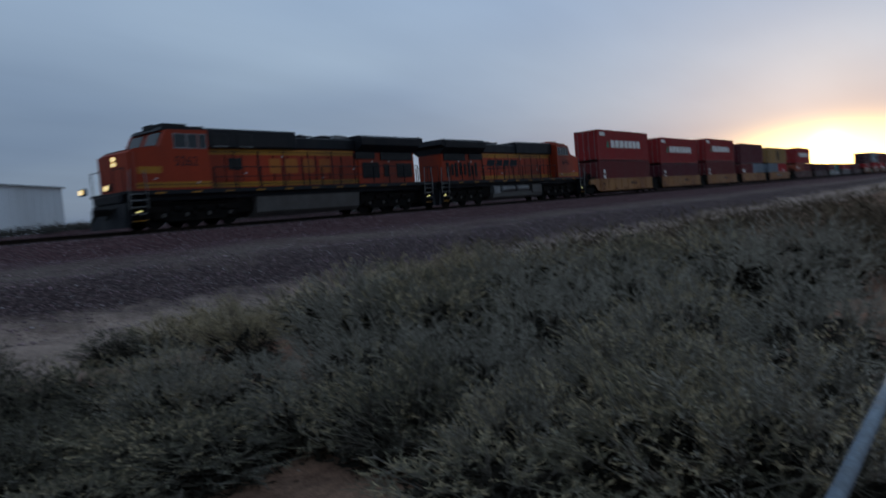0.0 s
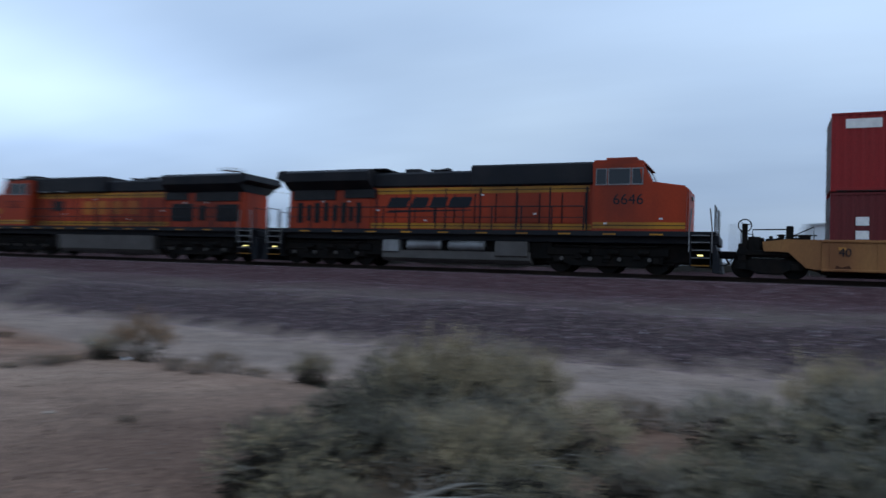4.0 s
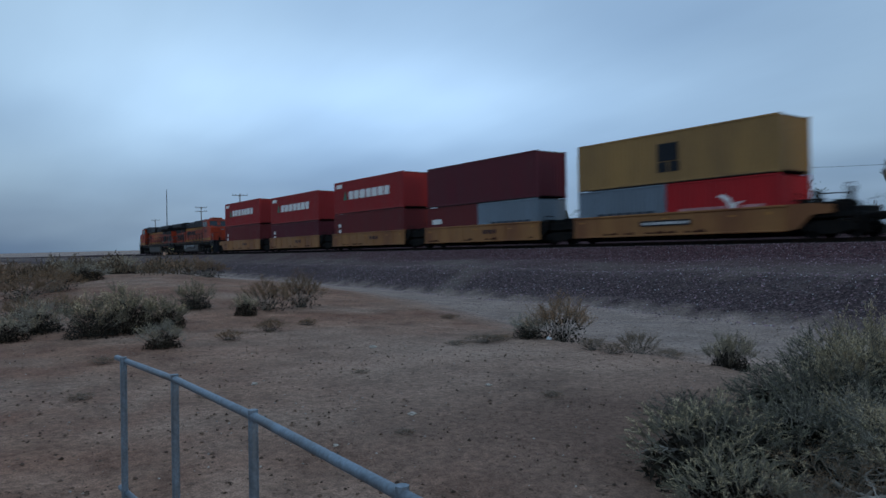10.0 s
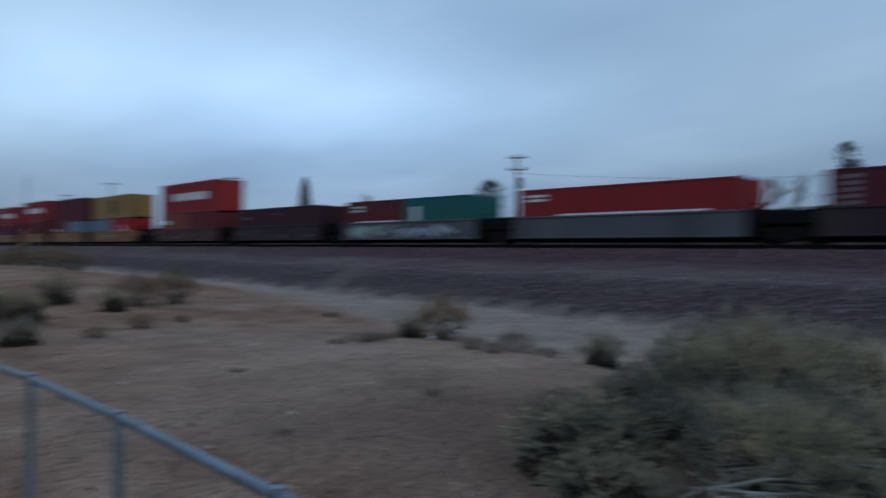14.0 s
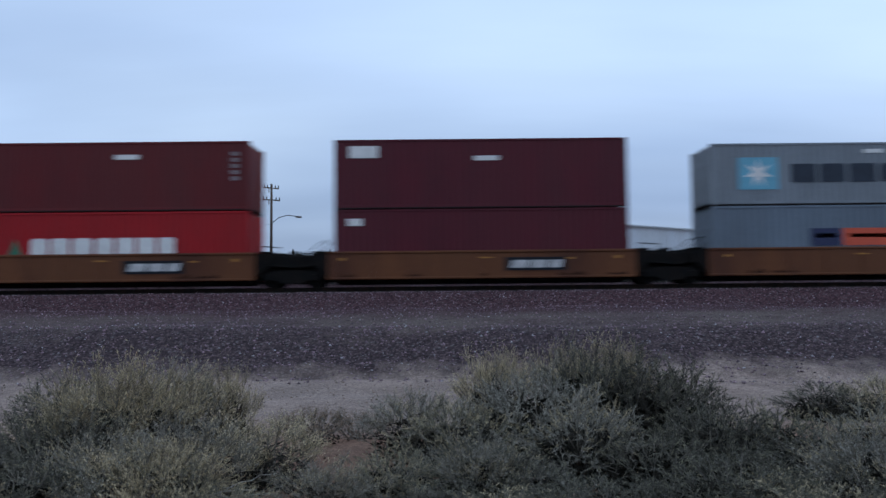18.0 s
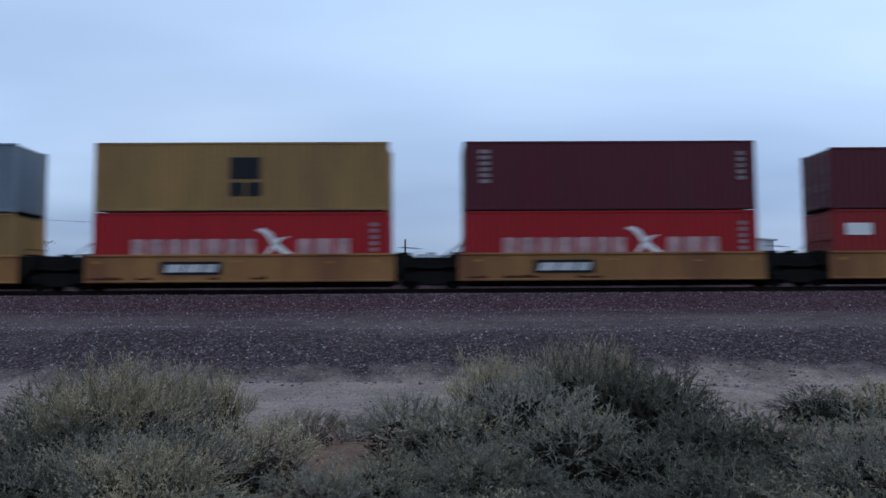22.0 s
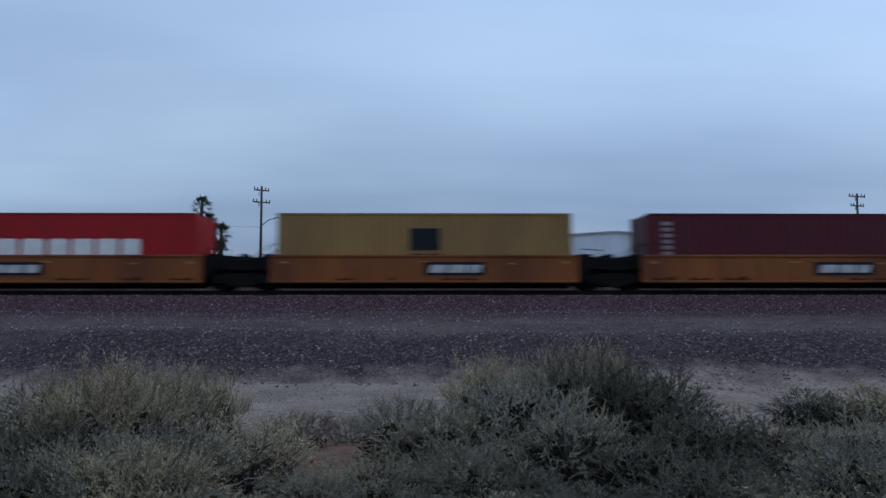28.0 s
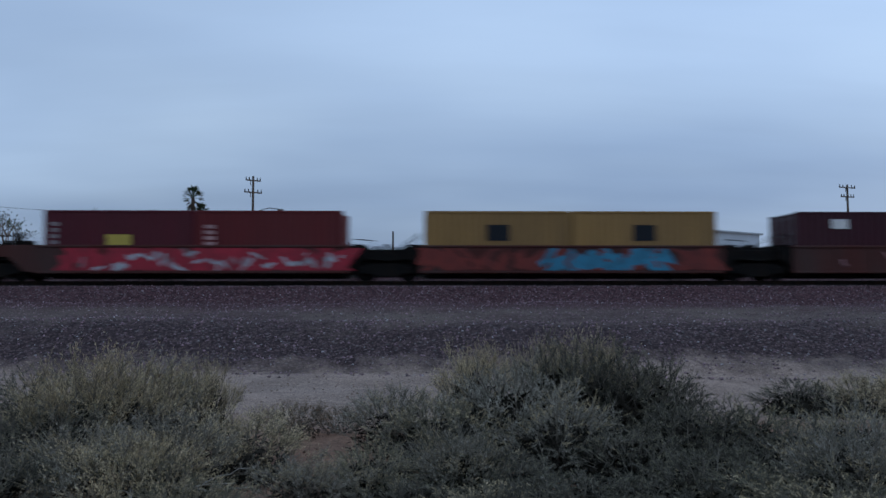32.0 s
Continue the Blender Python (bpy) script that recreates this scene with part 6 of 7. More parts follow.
# ---- utility poles ----
def utility_pole(az, dist, top, arms, label, lamp=0, box=False, turn=0.0):
    x, y = polar(az, dist)
    g = land(x, y)
    ob = thing("utility_pole", pose(x, y, g, 0, 0, turn), label, "utility pole", "utility poles")
    h = top - g
    part("pole", Shape().tube([(0, 0, -0.3), (0, 0, h * 0.5), (0, 0, h)], 0.135, 9, 0.09), POLE_WOOD, ob, smooth=True)
    for z, w in arms:
        a = part("crossarm", Shape().box(-w / 2, w / 2, -0.05, 0.05, h - z - 0.05, h - z + 0.05, 0.012).box(-0.25, -0.2, -0.02, 0.02, h - z - 0.4, h - z, 0), POLE_WOOD, ob)
        for k in (-0.47, -0.27, 0.27, 0.47):
            part("insulator", shared("insulator", lambda: Shape().tube([(0, 0, 0), (0, 0, 0.1), (0, 0, 0.2)], 0.05, 7, 0.035)), STEEL, a, at=pose(k * w, 0, h - z + 0.06))
    if lamp:
        part("lamp_arm", Shape().tube([(0, -0.1, lamp - g), (0.6, -0.1, lamp - g + 0.5), (1.4, -0.1, lamp - g + 0.75), (2.2, -0.1, lamp - g + 0.7)], 0.035, 6), STEEL, ob, "curved grey lamp bracket")
        part("lamp_head", Shape().box(2.15, 2.65, -0.2, 0.0, lamp - g + 0.58, lamp - g + 0.72, 0.03), TANK_GREY, ob)
    if box:
        part("transformer", Shape().tube([(0.25, -0.2, h - 2.9), (0.25, -0.2, h - 2.0)], 0.22, 10), TANK_GREY, ob)
    return ob, h


def cable(a, b, sag, label="thin black overhead cable"):
    a, b = Vector(a), Vector(b)
    pts = [tuple(a.lerp(b, t / 14) - Vector((0, 0, sag * 4 * (t / 14) * (1 - t / 14)))) for t in range(15)]
    ob = new("overhead_cable", Shape().tube(pts, 0.014, 4).mesh("overhead_cable", WIRE))
    tagged(ob, label, "cable")


def mast(az, dist, top, r, label, name="antenna_mast"):
    x, y = polar(az, dist)
    g = land(x, y)
    ob = thing(name, pose(x, y, g), label, "mast")
    part("mast", Shape().tube([(0, 0, -0.2), (0, 0, (top - g) * 0.5), (0, 0, top - g)], r, 6, r * 0.5), STEEL, ob)
    return ob


def palm(az, dist, top, label, trunk_r=0.13, crown=0.9, seed=1, skirt_len=1.3):
    """A fan palm: a thin trunk, a ragged head of stiff fans, and under it a hanging skirt of dead ones."""
    x, y = polar(az, dist)
    g = land(x, y)
    h = top - g - crown * 0.85
    rnd = random.Random(seed)
    ob = thing("fan_palm", pose(x, y, g), label, "palm tree", "palms beyond the track")
    part("trunk", Shape().tube([(0, 0, -0.2), (0.05, 0, h * 0.4), (0.0, 0.05, h * 0.8), (0, 0, h)], trunk_r * 1.3, 9, trunk_r), BARK, ob)

    def fans(count, low, high, reach, z0, z1, droop):
        v, f = [], []
        for _ in range(count):
            a, up = rnd.uniform(0, 2 * math.pi), rnd.uniform(low, high)
            ln = reach * rnd.uniform(0.5, 0.7)
            way = Vector((math.cos(a) * math.cos(up), math.sin(a) * math.cos(up), math.sin(up)))
            side = way.cross(Vector((0, 0, 1))).normalized()
            root = Vector((0, 0, rnd.uniform(z0, z1)))
            mid = root + way * ln
            for q in range(-5, 6):
                t = q / 5 * 1.1
                tip = mid + (way * math.cos(t) + side * math.sin(t)) * reach * 0.42 - Vector((0, 0, droop * reach * (0.4 + abs(t))))
                n = len(v)
                v += [tuple(mid - side * 0.035), tuple(mid + side * 0.035), tuple(tip)]
                f.append((n, n + 1, n + 2))
            n = len(v)
            v += [tuple(root - side * 0.02), tuple(root + side * 0.02), tuple(mid + side * 0.015), tuple(mid - side * 0.015)]
            f.append((n, n + 1, n + 2, n + 3))
        return v, f

    for name, mat, lab, spec in (("crown", PALM_LEAF, "", (80, -0.45, 1.45, crown * 1.08, h - 0.1, h + 0.12, 0.06)), ("dead_frond_skirt", PALM_SKIRT, "dry brown hanging fronds", (60, -1.25, -0.55, crown * 0.85, h - skirt_len, h - 0.1, 0.12))):
        v, f = fans(*spec)
        me = bpy.data.meshes.new(name)
        me.from_pydata(v, [], f)
        me.materials.append(mat)
        c = new(name, me)
        c.parent = ob
        tagged(c, lab)


def bare_tree(az, dist, top, spread, label, seed, leafy=0.0):
    """A tree of forked limbs; leafy: how many leaf clumps hang on its twigs."""
    x, y = polar(az, dist)
    g = land(x, y)
    rnd = random.Random(seed)
    ob = thing("bare_tree" if leafy < 0.5 else "broadleaf_tree", pose(x, y, g), label, "tree", "trees beyond the track")
    limbs = Shape()
    tips = []

    def grow(p, way, length, r, depth):
        q = p + way * length * 0.5 + Vector((rnd.uniform(-1, 1), rnd.uniform(-1, 1), 0)) * length * 0.06
        e = p + way * length
        limbs.tube([tuple(p), tuple(q), tuple(e)], r, 6 if depth < 2 else 4, r * 0.62)
        if depth >= 5:
            tips.append(e)
            return
        for _ in range(3 if depth in (0, 2) else 2):
            w = (way + Vector((rnd.uniform(-1, 1), rnd.uniform(-1, 1), rnd.uniform(-0.2, 0.7))) * spread).normalized()
            grow(e, w, length * rnd.uniform(0.62, 0.86), r * 0.64, depth + 1)

    h = top - g
    grow(Vector((0, 0, -0.2)), Vector((0, 0, 1)), h * 0.27, h * 0.026, 0)
    part("trunk", limbs, BARK, ob)
    if leafy:
        v, f = [], []
        for e in tips:
            for _ in range(int(14 * leafy)):
                p = e + Vector((rnd.gauss(0, 1), rnd.gauss(0, 1), rnd.gauss(0, 0.8))) * h * 0.045
                a = Vector((rnd.gauss(0, 1), rnd.gauss(0, 1), rnd.gauss(0, 1))).normalized() * 0.09
                b = a.orthogonal().normalized() * 0.05
                n = len(v)
                v += [tuple(p - a), tuple(p + b), tuple(p + a), tuple(p - b)]
                f.append((n, n + 1, n + 2, n + 3))
        me = bpy.data.meshes.new("crown")
        me.from_pydata(v, [], f)
        me.materials.append(TREE_LEAF)
        c = new("crown", me)
        c.parent = ob
    return ob


def cypress(az, dist, top, r, label, seed):
    x, y = polar(az, dist)
    g = land(x, y)
    rnd = random.Random(seed)
    ob = thing("cypress_tree", pose(x, y, g), label, "tree", "trees beyond the track")
    h = top - g
    part("trunk", Shape().tube([(0, 0, -0.2), (0, 0, h * 0.9)], 0.12, 7, 0.03), BARK, ob)
    v, f = [], []
    for k in range(2200):
        t = rnd.random() ** 0.8
        z = h * (0.06 + 0.94 * t)
        rr = r * (math.sin(math.pi * min(0.12 + 0.88 * t, 1)) ** 0.7) * (0.75 + 0.35 * noise.noise(Vector((z * 1.3, k % 7, seed)))) * rnd.uniform(0.5, 1.05) + 0.03
        a = rnd.uniform(0, 2 * math.pi)
        p = Vector((math.cos(a) * rr, math.sin(a) * rr, z))
        d = Vector((math.cos(a) * 0.5, math.sin(a) * 0.5, 1)).normalized() * rnd.uniform(0.1, 0.22)
        s = d.orthogonal().normalized() * 0.05
        n = len(v)
        v += [tuple(p - s), tuple(p + s), tuple(p + d)]
        f.append((n, n + 1, n + 2))
    me = bpy.data.meshes.new("crown")
    me.from_pydata(v, [], f)
    me.materials.append(TREE_LEAF)
    c = new("crown", me)
    c.parent = ob


def signal_cabinet():
    x, y = polar(75.9, 128.0)
    g = land(x, y)
    ob = thing("signal_cabinet", pose(x, y, g, 0, 0, 20), "small trackside cabinet with the last light put into its peach colour", "cabinet")
    part("body", Shape().box(-0.9, 0.9, -0.7, 0.7, 0.0, 2.2, 0.04), CABINET, ob)
    part("roof", Shape().box(-1.0, 1.0, -0.8, 0.8, 2.2, 2.32, 0.03), ROOF_METAL, ob)
    part("door", Shape().box(-0.5, 0.5, -0.73, -0.7, 0.15, 2.0, 0.01), CABINET, ob)


timber_post()
warehouse()


# ---- brush ----
def brush_mesh(seed, height, spread, stems, twigs, leaves, leaf_len, leaf_w, upright, core=900):
    """Wiry desert brush: stems that fan from the root, fork into twigs, and carry small narrow leaves. Returns the meshes of wood and leaves."""
    rnd = random.Random(seed)
    wood, lv, lf, tv, tf, sv, sf = Shape(), [], [], [], [], [], []

    def blade(vs, fs, p, a, ln, w):
        s = a.cross(Vector((rnd.gauss(0, 1), rnd.gauss(0, 1), rnd.gauss(0, 1))))
        if s.length < 1e-4:
            return
        s = s.normalized() * w
        n = len(vs)
        vs.extend([tuple(p - s), tuple(p + s), tuple(p + a * ln)])
        fs.append((n, n + 1, n + 2))

    def leaf(p, way, seedy):
        a = (way + Vector((rnd.gauss(0, 0.5), rnd.gauss(0, 0.5), rnd.gauss(0.2, 0.5)))).normalized()
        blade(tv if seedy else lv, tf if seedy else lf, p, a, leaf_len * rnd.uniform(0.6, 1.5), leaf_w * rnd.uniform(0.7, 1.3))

    for i in range(stems):
        # each stem ends in a rounded tuft on the lumpy dome of the bush
        az = 2.399963 * i + rnd.uniform(-0.3, 0.3)
        out = math.sqrt((i + 0.5) / stems) * rnd.uniform(0.9, 1.06)
        lump = 1 + 0.44 * noise.noise(Vector((math.cos(az) * out * 2.6, math.sin(az) * out * 2.6, seed * 1.7)))
        dome = math.sqrt(max(1 - (out * 0.93) ** 2, 0.04))
        tip = Vector((math.cos(az) * out * spread * lump, math.sin(az) * out * spread * lump, height * (0.14 + 0.84 * dome) * lump * rnd.uniform(0.84, 1.0)))
        normal = Vector((tip.x / spread ** 2, tip.y / spread ** 2, tip.z / height ** 2 * (1.5 if upright else 0.9))).normalized()
        root = Vector((math.cos(az) * 0.07 * spread, math.sin(az) * 0.07 * spread, -0.03))
        base = tip * (0.70 if upright else 0.78)
        bend = root.lerp(base, 0.5) + Vector((rnd.gauss(0, 0.05) * spread, rnd.gauss(0, 0.05) * spread, 0.06 * height))
        wood.tube([tuple(root), tuple(bend), tuple(base), tuple(tip)], 0.008, 3, 0.002)
        full = min(1.0, 0.25 + dome)
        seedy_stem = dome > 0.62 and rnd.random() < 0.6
        for k in range(int(twigs * full)):
            p = base.lerp(tip, rnd.random() * 0.85)
            way = (normal * 0.8 + Vector((rnd.gauss(0, 0.5), rnd.gauss(0, 0.5), rnd.gauss(0.45, 0.4)))).normalized()
            ln = rnd.uniform(0.08, 0.20) * height * (1.35 if upright else 1.0) * (1.5 if rnd.random() < 0.12 else 1.0)
            q = p + way * ln
            blade(sv, sf, p, way, ln * 1.12, 0.0026)
            for _ in range(leaves):
                u = rnd.random()
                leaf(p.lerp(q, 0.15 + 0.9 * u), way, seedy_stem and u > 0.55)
    # the inside: dry leaves and dead twigs, their colour darkened to stand for shade
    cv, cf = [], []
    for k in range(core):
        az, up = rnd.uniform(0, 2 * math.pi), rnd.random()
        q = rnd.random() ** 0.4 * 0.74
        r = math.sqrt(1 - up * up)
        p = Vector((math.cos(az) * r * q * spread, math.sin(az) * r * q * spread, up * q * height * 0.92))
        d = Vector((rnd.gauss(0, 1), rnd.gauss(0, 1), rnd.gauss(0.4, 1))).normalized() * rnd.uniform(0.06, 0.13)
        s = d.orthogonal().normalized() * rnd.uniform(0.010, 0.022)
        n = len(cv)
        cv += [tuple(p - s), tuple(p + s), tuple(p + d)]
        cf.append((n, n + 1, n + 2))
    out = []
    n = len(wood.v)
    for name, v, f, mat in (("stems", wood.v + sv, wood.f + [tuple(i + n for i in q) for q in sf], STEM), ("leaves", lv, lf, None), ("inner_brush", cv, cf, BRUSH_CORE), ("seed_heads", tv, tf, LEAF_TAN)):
        me = bpy.data.meshes.new(name)
        me.from_pydata(v, [], f)
        me.materials.append(mat)
        out.append(me)
    return out


def twiggy_mesh(seed, stems, boughs, fingers, thick, reach, core):
    """Stiff saltbush: stems that fan out to a lumpy dome, each ending in boughs set all round with short stubby twigs. Returns the meshes of
    wood, twigs, inner brush and tips."""
    rnd = random.Random(seed)
    wood, sets = Shape(), ([[], []], [[], []], [[], []])

    def spike(store, p, way, ln, r):
        """A thin three-sided spike."""
        v, f = store
        a = way.orthogonal().normalized()
        b = way.cross(a)
        turn = rnd.uniform(0, 2.1)
        n = len(v)
        for k in range(3):
            q = turn + 2.0944 * k
            v.append(tuple(p + (a * math.cos(q) + b * math.sin(q)) * r))
        v.append(tuple(p + way * ln))
        f.extend([(n, n + 1, n + 3), (n + 1, n + 2, n + 3), (n + 2, n, n + 3)])

    def anyway(s):
        return Vector((rnd.gauss(0, s), rnd.gauss(0, s), rnd.gauss(0, s)))

    for i in range(stems):
        az = 2.399963 * i + rnd.uniform(-0.35, 0.35)
        out = math.sqrt((i + 0.5) / stems)
        lump = 1 + 0.34 * noise.noise(Vector((math.cos(az) * out * 2.2, math.sin(az) * out * 2.2, seed * 1.7)))
        dome = math.sqrt(max(1 - (out * 0.95) ** 2, 0.03))
        tip = Vector((math.cos(az) * out * 0.76 * lump, math.sin(az) * out * 0.76 * lump, (0.10 + 0.86 * dome) * lump * rnd.uniform(0.8, 1.0)))
        root = Vector((math.cos(az) * 0.05, math.sin(az) * 0.05, -0.03))
        bend = root.lerp(tip, 0.5) + Vector((rnd.gauss(0, 0.04), rnd.gauss(0, 0.04), 0.05))
        wood.tube([tuple(root), tuple(bend), tuple(tip)], 0.011, 3, 0.003)
        normal = Vector((tip.x * 1.7, tip.y * 1.7, tip.z)).normalized()
        for k in range(boughs):
            p = bend.lerp(tip, 0.35 + 0.65 * (k + rnd.random()) / boughs)
            way = (normal + anyway(0.6) + Vector((0, 0, 0.25))).normalized()
            ln = rnd.uniform(0.10, 0.20) * reach
            e = p + way * ln
            spike(sets[0], p, way, ln, 0.004)
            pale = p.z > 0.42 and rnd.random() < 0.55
            for q in range(fingers):
                u = (q + rnd.random()) / fingers
                w = (way * 0.7 + anyway(0.6) + Vector((0, 0, 0.2))).normalized()
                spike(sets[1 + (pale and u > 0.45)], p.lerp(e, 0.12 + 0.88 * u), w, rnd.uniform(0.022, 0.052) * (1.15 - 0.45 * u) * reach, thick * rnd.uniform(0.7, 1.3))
    # inner blades, coloured dark so the gaps between twigs read as shade
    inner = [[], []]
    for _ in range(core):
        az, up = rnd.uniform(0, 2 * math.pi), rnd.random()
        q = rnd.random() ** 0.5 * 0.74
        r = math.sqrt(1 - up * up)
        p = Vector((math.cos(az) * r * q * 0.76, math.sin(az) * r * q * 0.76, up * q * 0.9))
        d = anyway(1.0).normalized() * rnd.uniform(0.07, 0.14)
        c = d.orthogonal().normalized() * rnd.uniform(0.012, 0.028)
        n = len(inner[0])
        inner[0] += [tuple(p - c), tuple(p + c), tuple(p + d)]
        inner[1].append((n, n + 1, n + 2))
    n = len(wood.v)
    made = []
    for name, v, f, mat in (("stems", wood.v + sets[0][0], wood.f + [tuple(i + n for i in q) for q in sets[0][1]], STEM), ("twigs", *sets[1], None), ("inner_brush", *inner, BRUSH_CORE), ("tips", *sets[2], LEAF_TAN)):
        me = bpy.data.meshes.new(name)
        me.from_pydata(v, [], f)
        me.materials.append(mat)
        made.append(me)
    return made


BRUSH = {
    "full": [twiggy_mesh(s, 62, 8, 20, 0.0027, 1.0, 1900) for s in (1, 2, 3)],
    "stiff": [twiggy_mesh(s, 54, 8, 18, 0.0032, 1.15, 1500) for s in (21, 22)],
    "wiry": [brush_mesh(s, 1.0, 0.72, 48, 30, 9, 0.027, 0.0034, True, 1500) for s in (4, 5)],
    "dry": [brush_mesh(s, 1.0, 0.74, 46, 34, 4, 0.026, 0.0026, True, 200) for s in (6, 7)],
    "full_far": [twiggy_mesh(s, 46, 6, 12, 0.0056, 1.15, 1300) for s in (8, 9)],
    "stiff_far": [twiggy_mesh(23, 42, 6, 12, 0.0058, 1.2, 1200)],
    "wiry_far": [brush_mesh(s, 1.0, 0.72, 38, 22, 8, 0.035, 0.0052, True, 1500) for s in (10, 11)],
    "dry_far": [brush_mesh(s, 1.0, 0.74, 42, 32, 7, 0.034, 0.0038, True, 260) for s in (12,)],
}
BRUSH_LOOK = {
    "dark": (LEAF_DARK, "full", "large dense dark-olive desert brush with tan tips"),
    "sage": (LEAF_OLIVE, "wiry", "loose olive-brown desert brush"),
    "pale": (LEAF_GREY, "stiff", "stiff pale grey saltbush with stubby twigs"),
    "grey": (LEAF_GREY, "full", "grey-green desert saltbush with fine pale twigs"),
    "olive": (LEAF_OLIVE, "full", "dense olive-green desert brush"),
    "tan": (LEAF_TAN, "wiry", "wiry tan-tipped rabbitbrush going to seed"),
    "dead": (LEAF_BROWN, "dry", "dry brown leafless tumbleweed bush"),
    "wiry": (LEAF_GREY, "wiry", "open wiry grey brush"),
}
brush_rnd = random.Random(77)


def bush(x, y, height, width, look_="grey", turn=None):
    mat, kind, label = BRUSH_LOOK[look_]
    wm, lm, cm, tm = brush_rnd.choice(BRUSH[kind if math.hypot(x, y) < 12.8 else kind + "_far"])
    g = land(x, y)
    ob = thing("desert_bush", pose(x, y, g - 0.02, 0, 0, brush_rnd.uniform(0, 360) if turn is None else turn), label, "bush", "desert brush")
    k = width / 1.55
    ob.scale = (k, k * brush_rnd.uniform(0.88, 1.12), height)
    part("woody_frame", wm, STEM, ob)
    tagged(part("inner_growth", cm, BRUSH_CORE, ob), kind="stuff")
    tagged(part("foliage", lm, mat, ob), kind="stuff")
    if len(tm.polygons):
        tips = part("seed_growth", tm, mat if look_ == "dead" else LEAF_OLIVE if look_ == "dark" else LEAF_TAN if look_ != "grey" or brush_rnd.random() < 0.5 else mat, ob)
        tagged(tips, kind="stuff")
    return ob


# low filling brush, close by and to the right
FILL = random.Random(9)


def fill_brush():
    for k in range(20):
        az = -34 + 62 * (k + FILL.random()) / 20
        if az > 21 or -21 < az < -6 or 2 < az < 12 and FILL.random() < 0.6:
            continue
        x, y = polar(az, FILL.uniform(4.3, 6.0))
        bush(x, y, FILL.uniform(0.30, 0.50), FILL.uniform(1.0, 1.5), FILL.choice(("wiry", "olive", "tan", "wiry") if az > -6 else ("dark", "dark", "olive")))
    for k in range(9):
        az = -82 + 40 * (k + FILL.random()) / 9
        x, y = polar(az, FILL.choice((3.6, 4.6, 6.8, 9.5)))
        bush(x, y, FILL.uniform(0.45, 0.85), FILL.uniform(1.2, 1.8), FILL.choice(("wiry", "dark", "dark", "olive")))


def at(az, dist, height, width, look_):
    x, y = polar(az, dist)
    bush(x, y, height, width, look_)


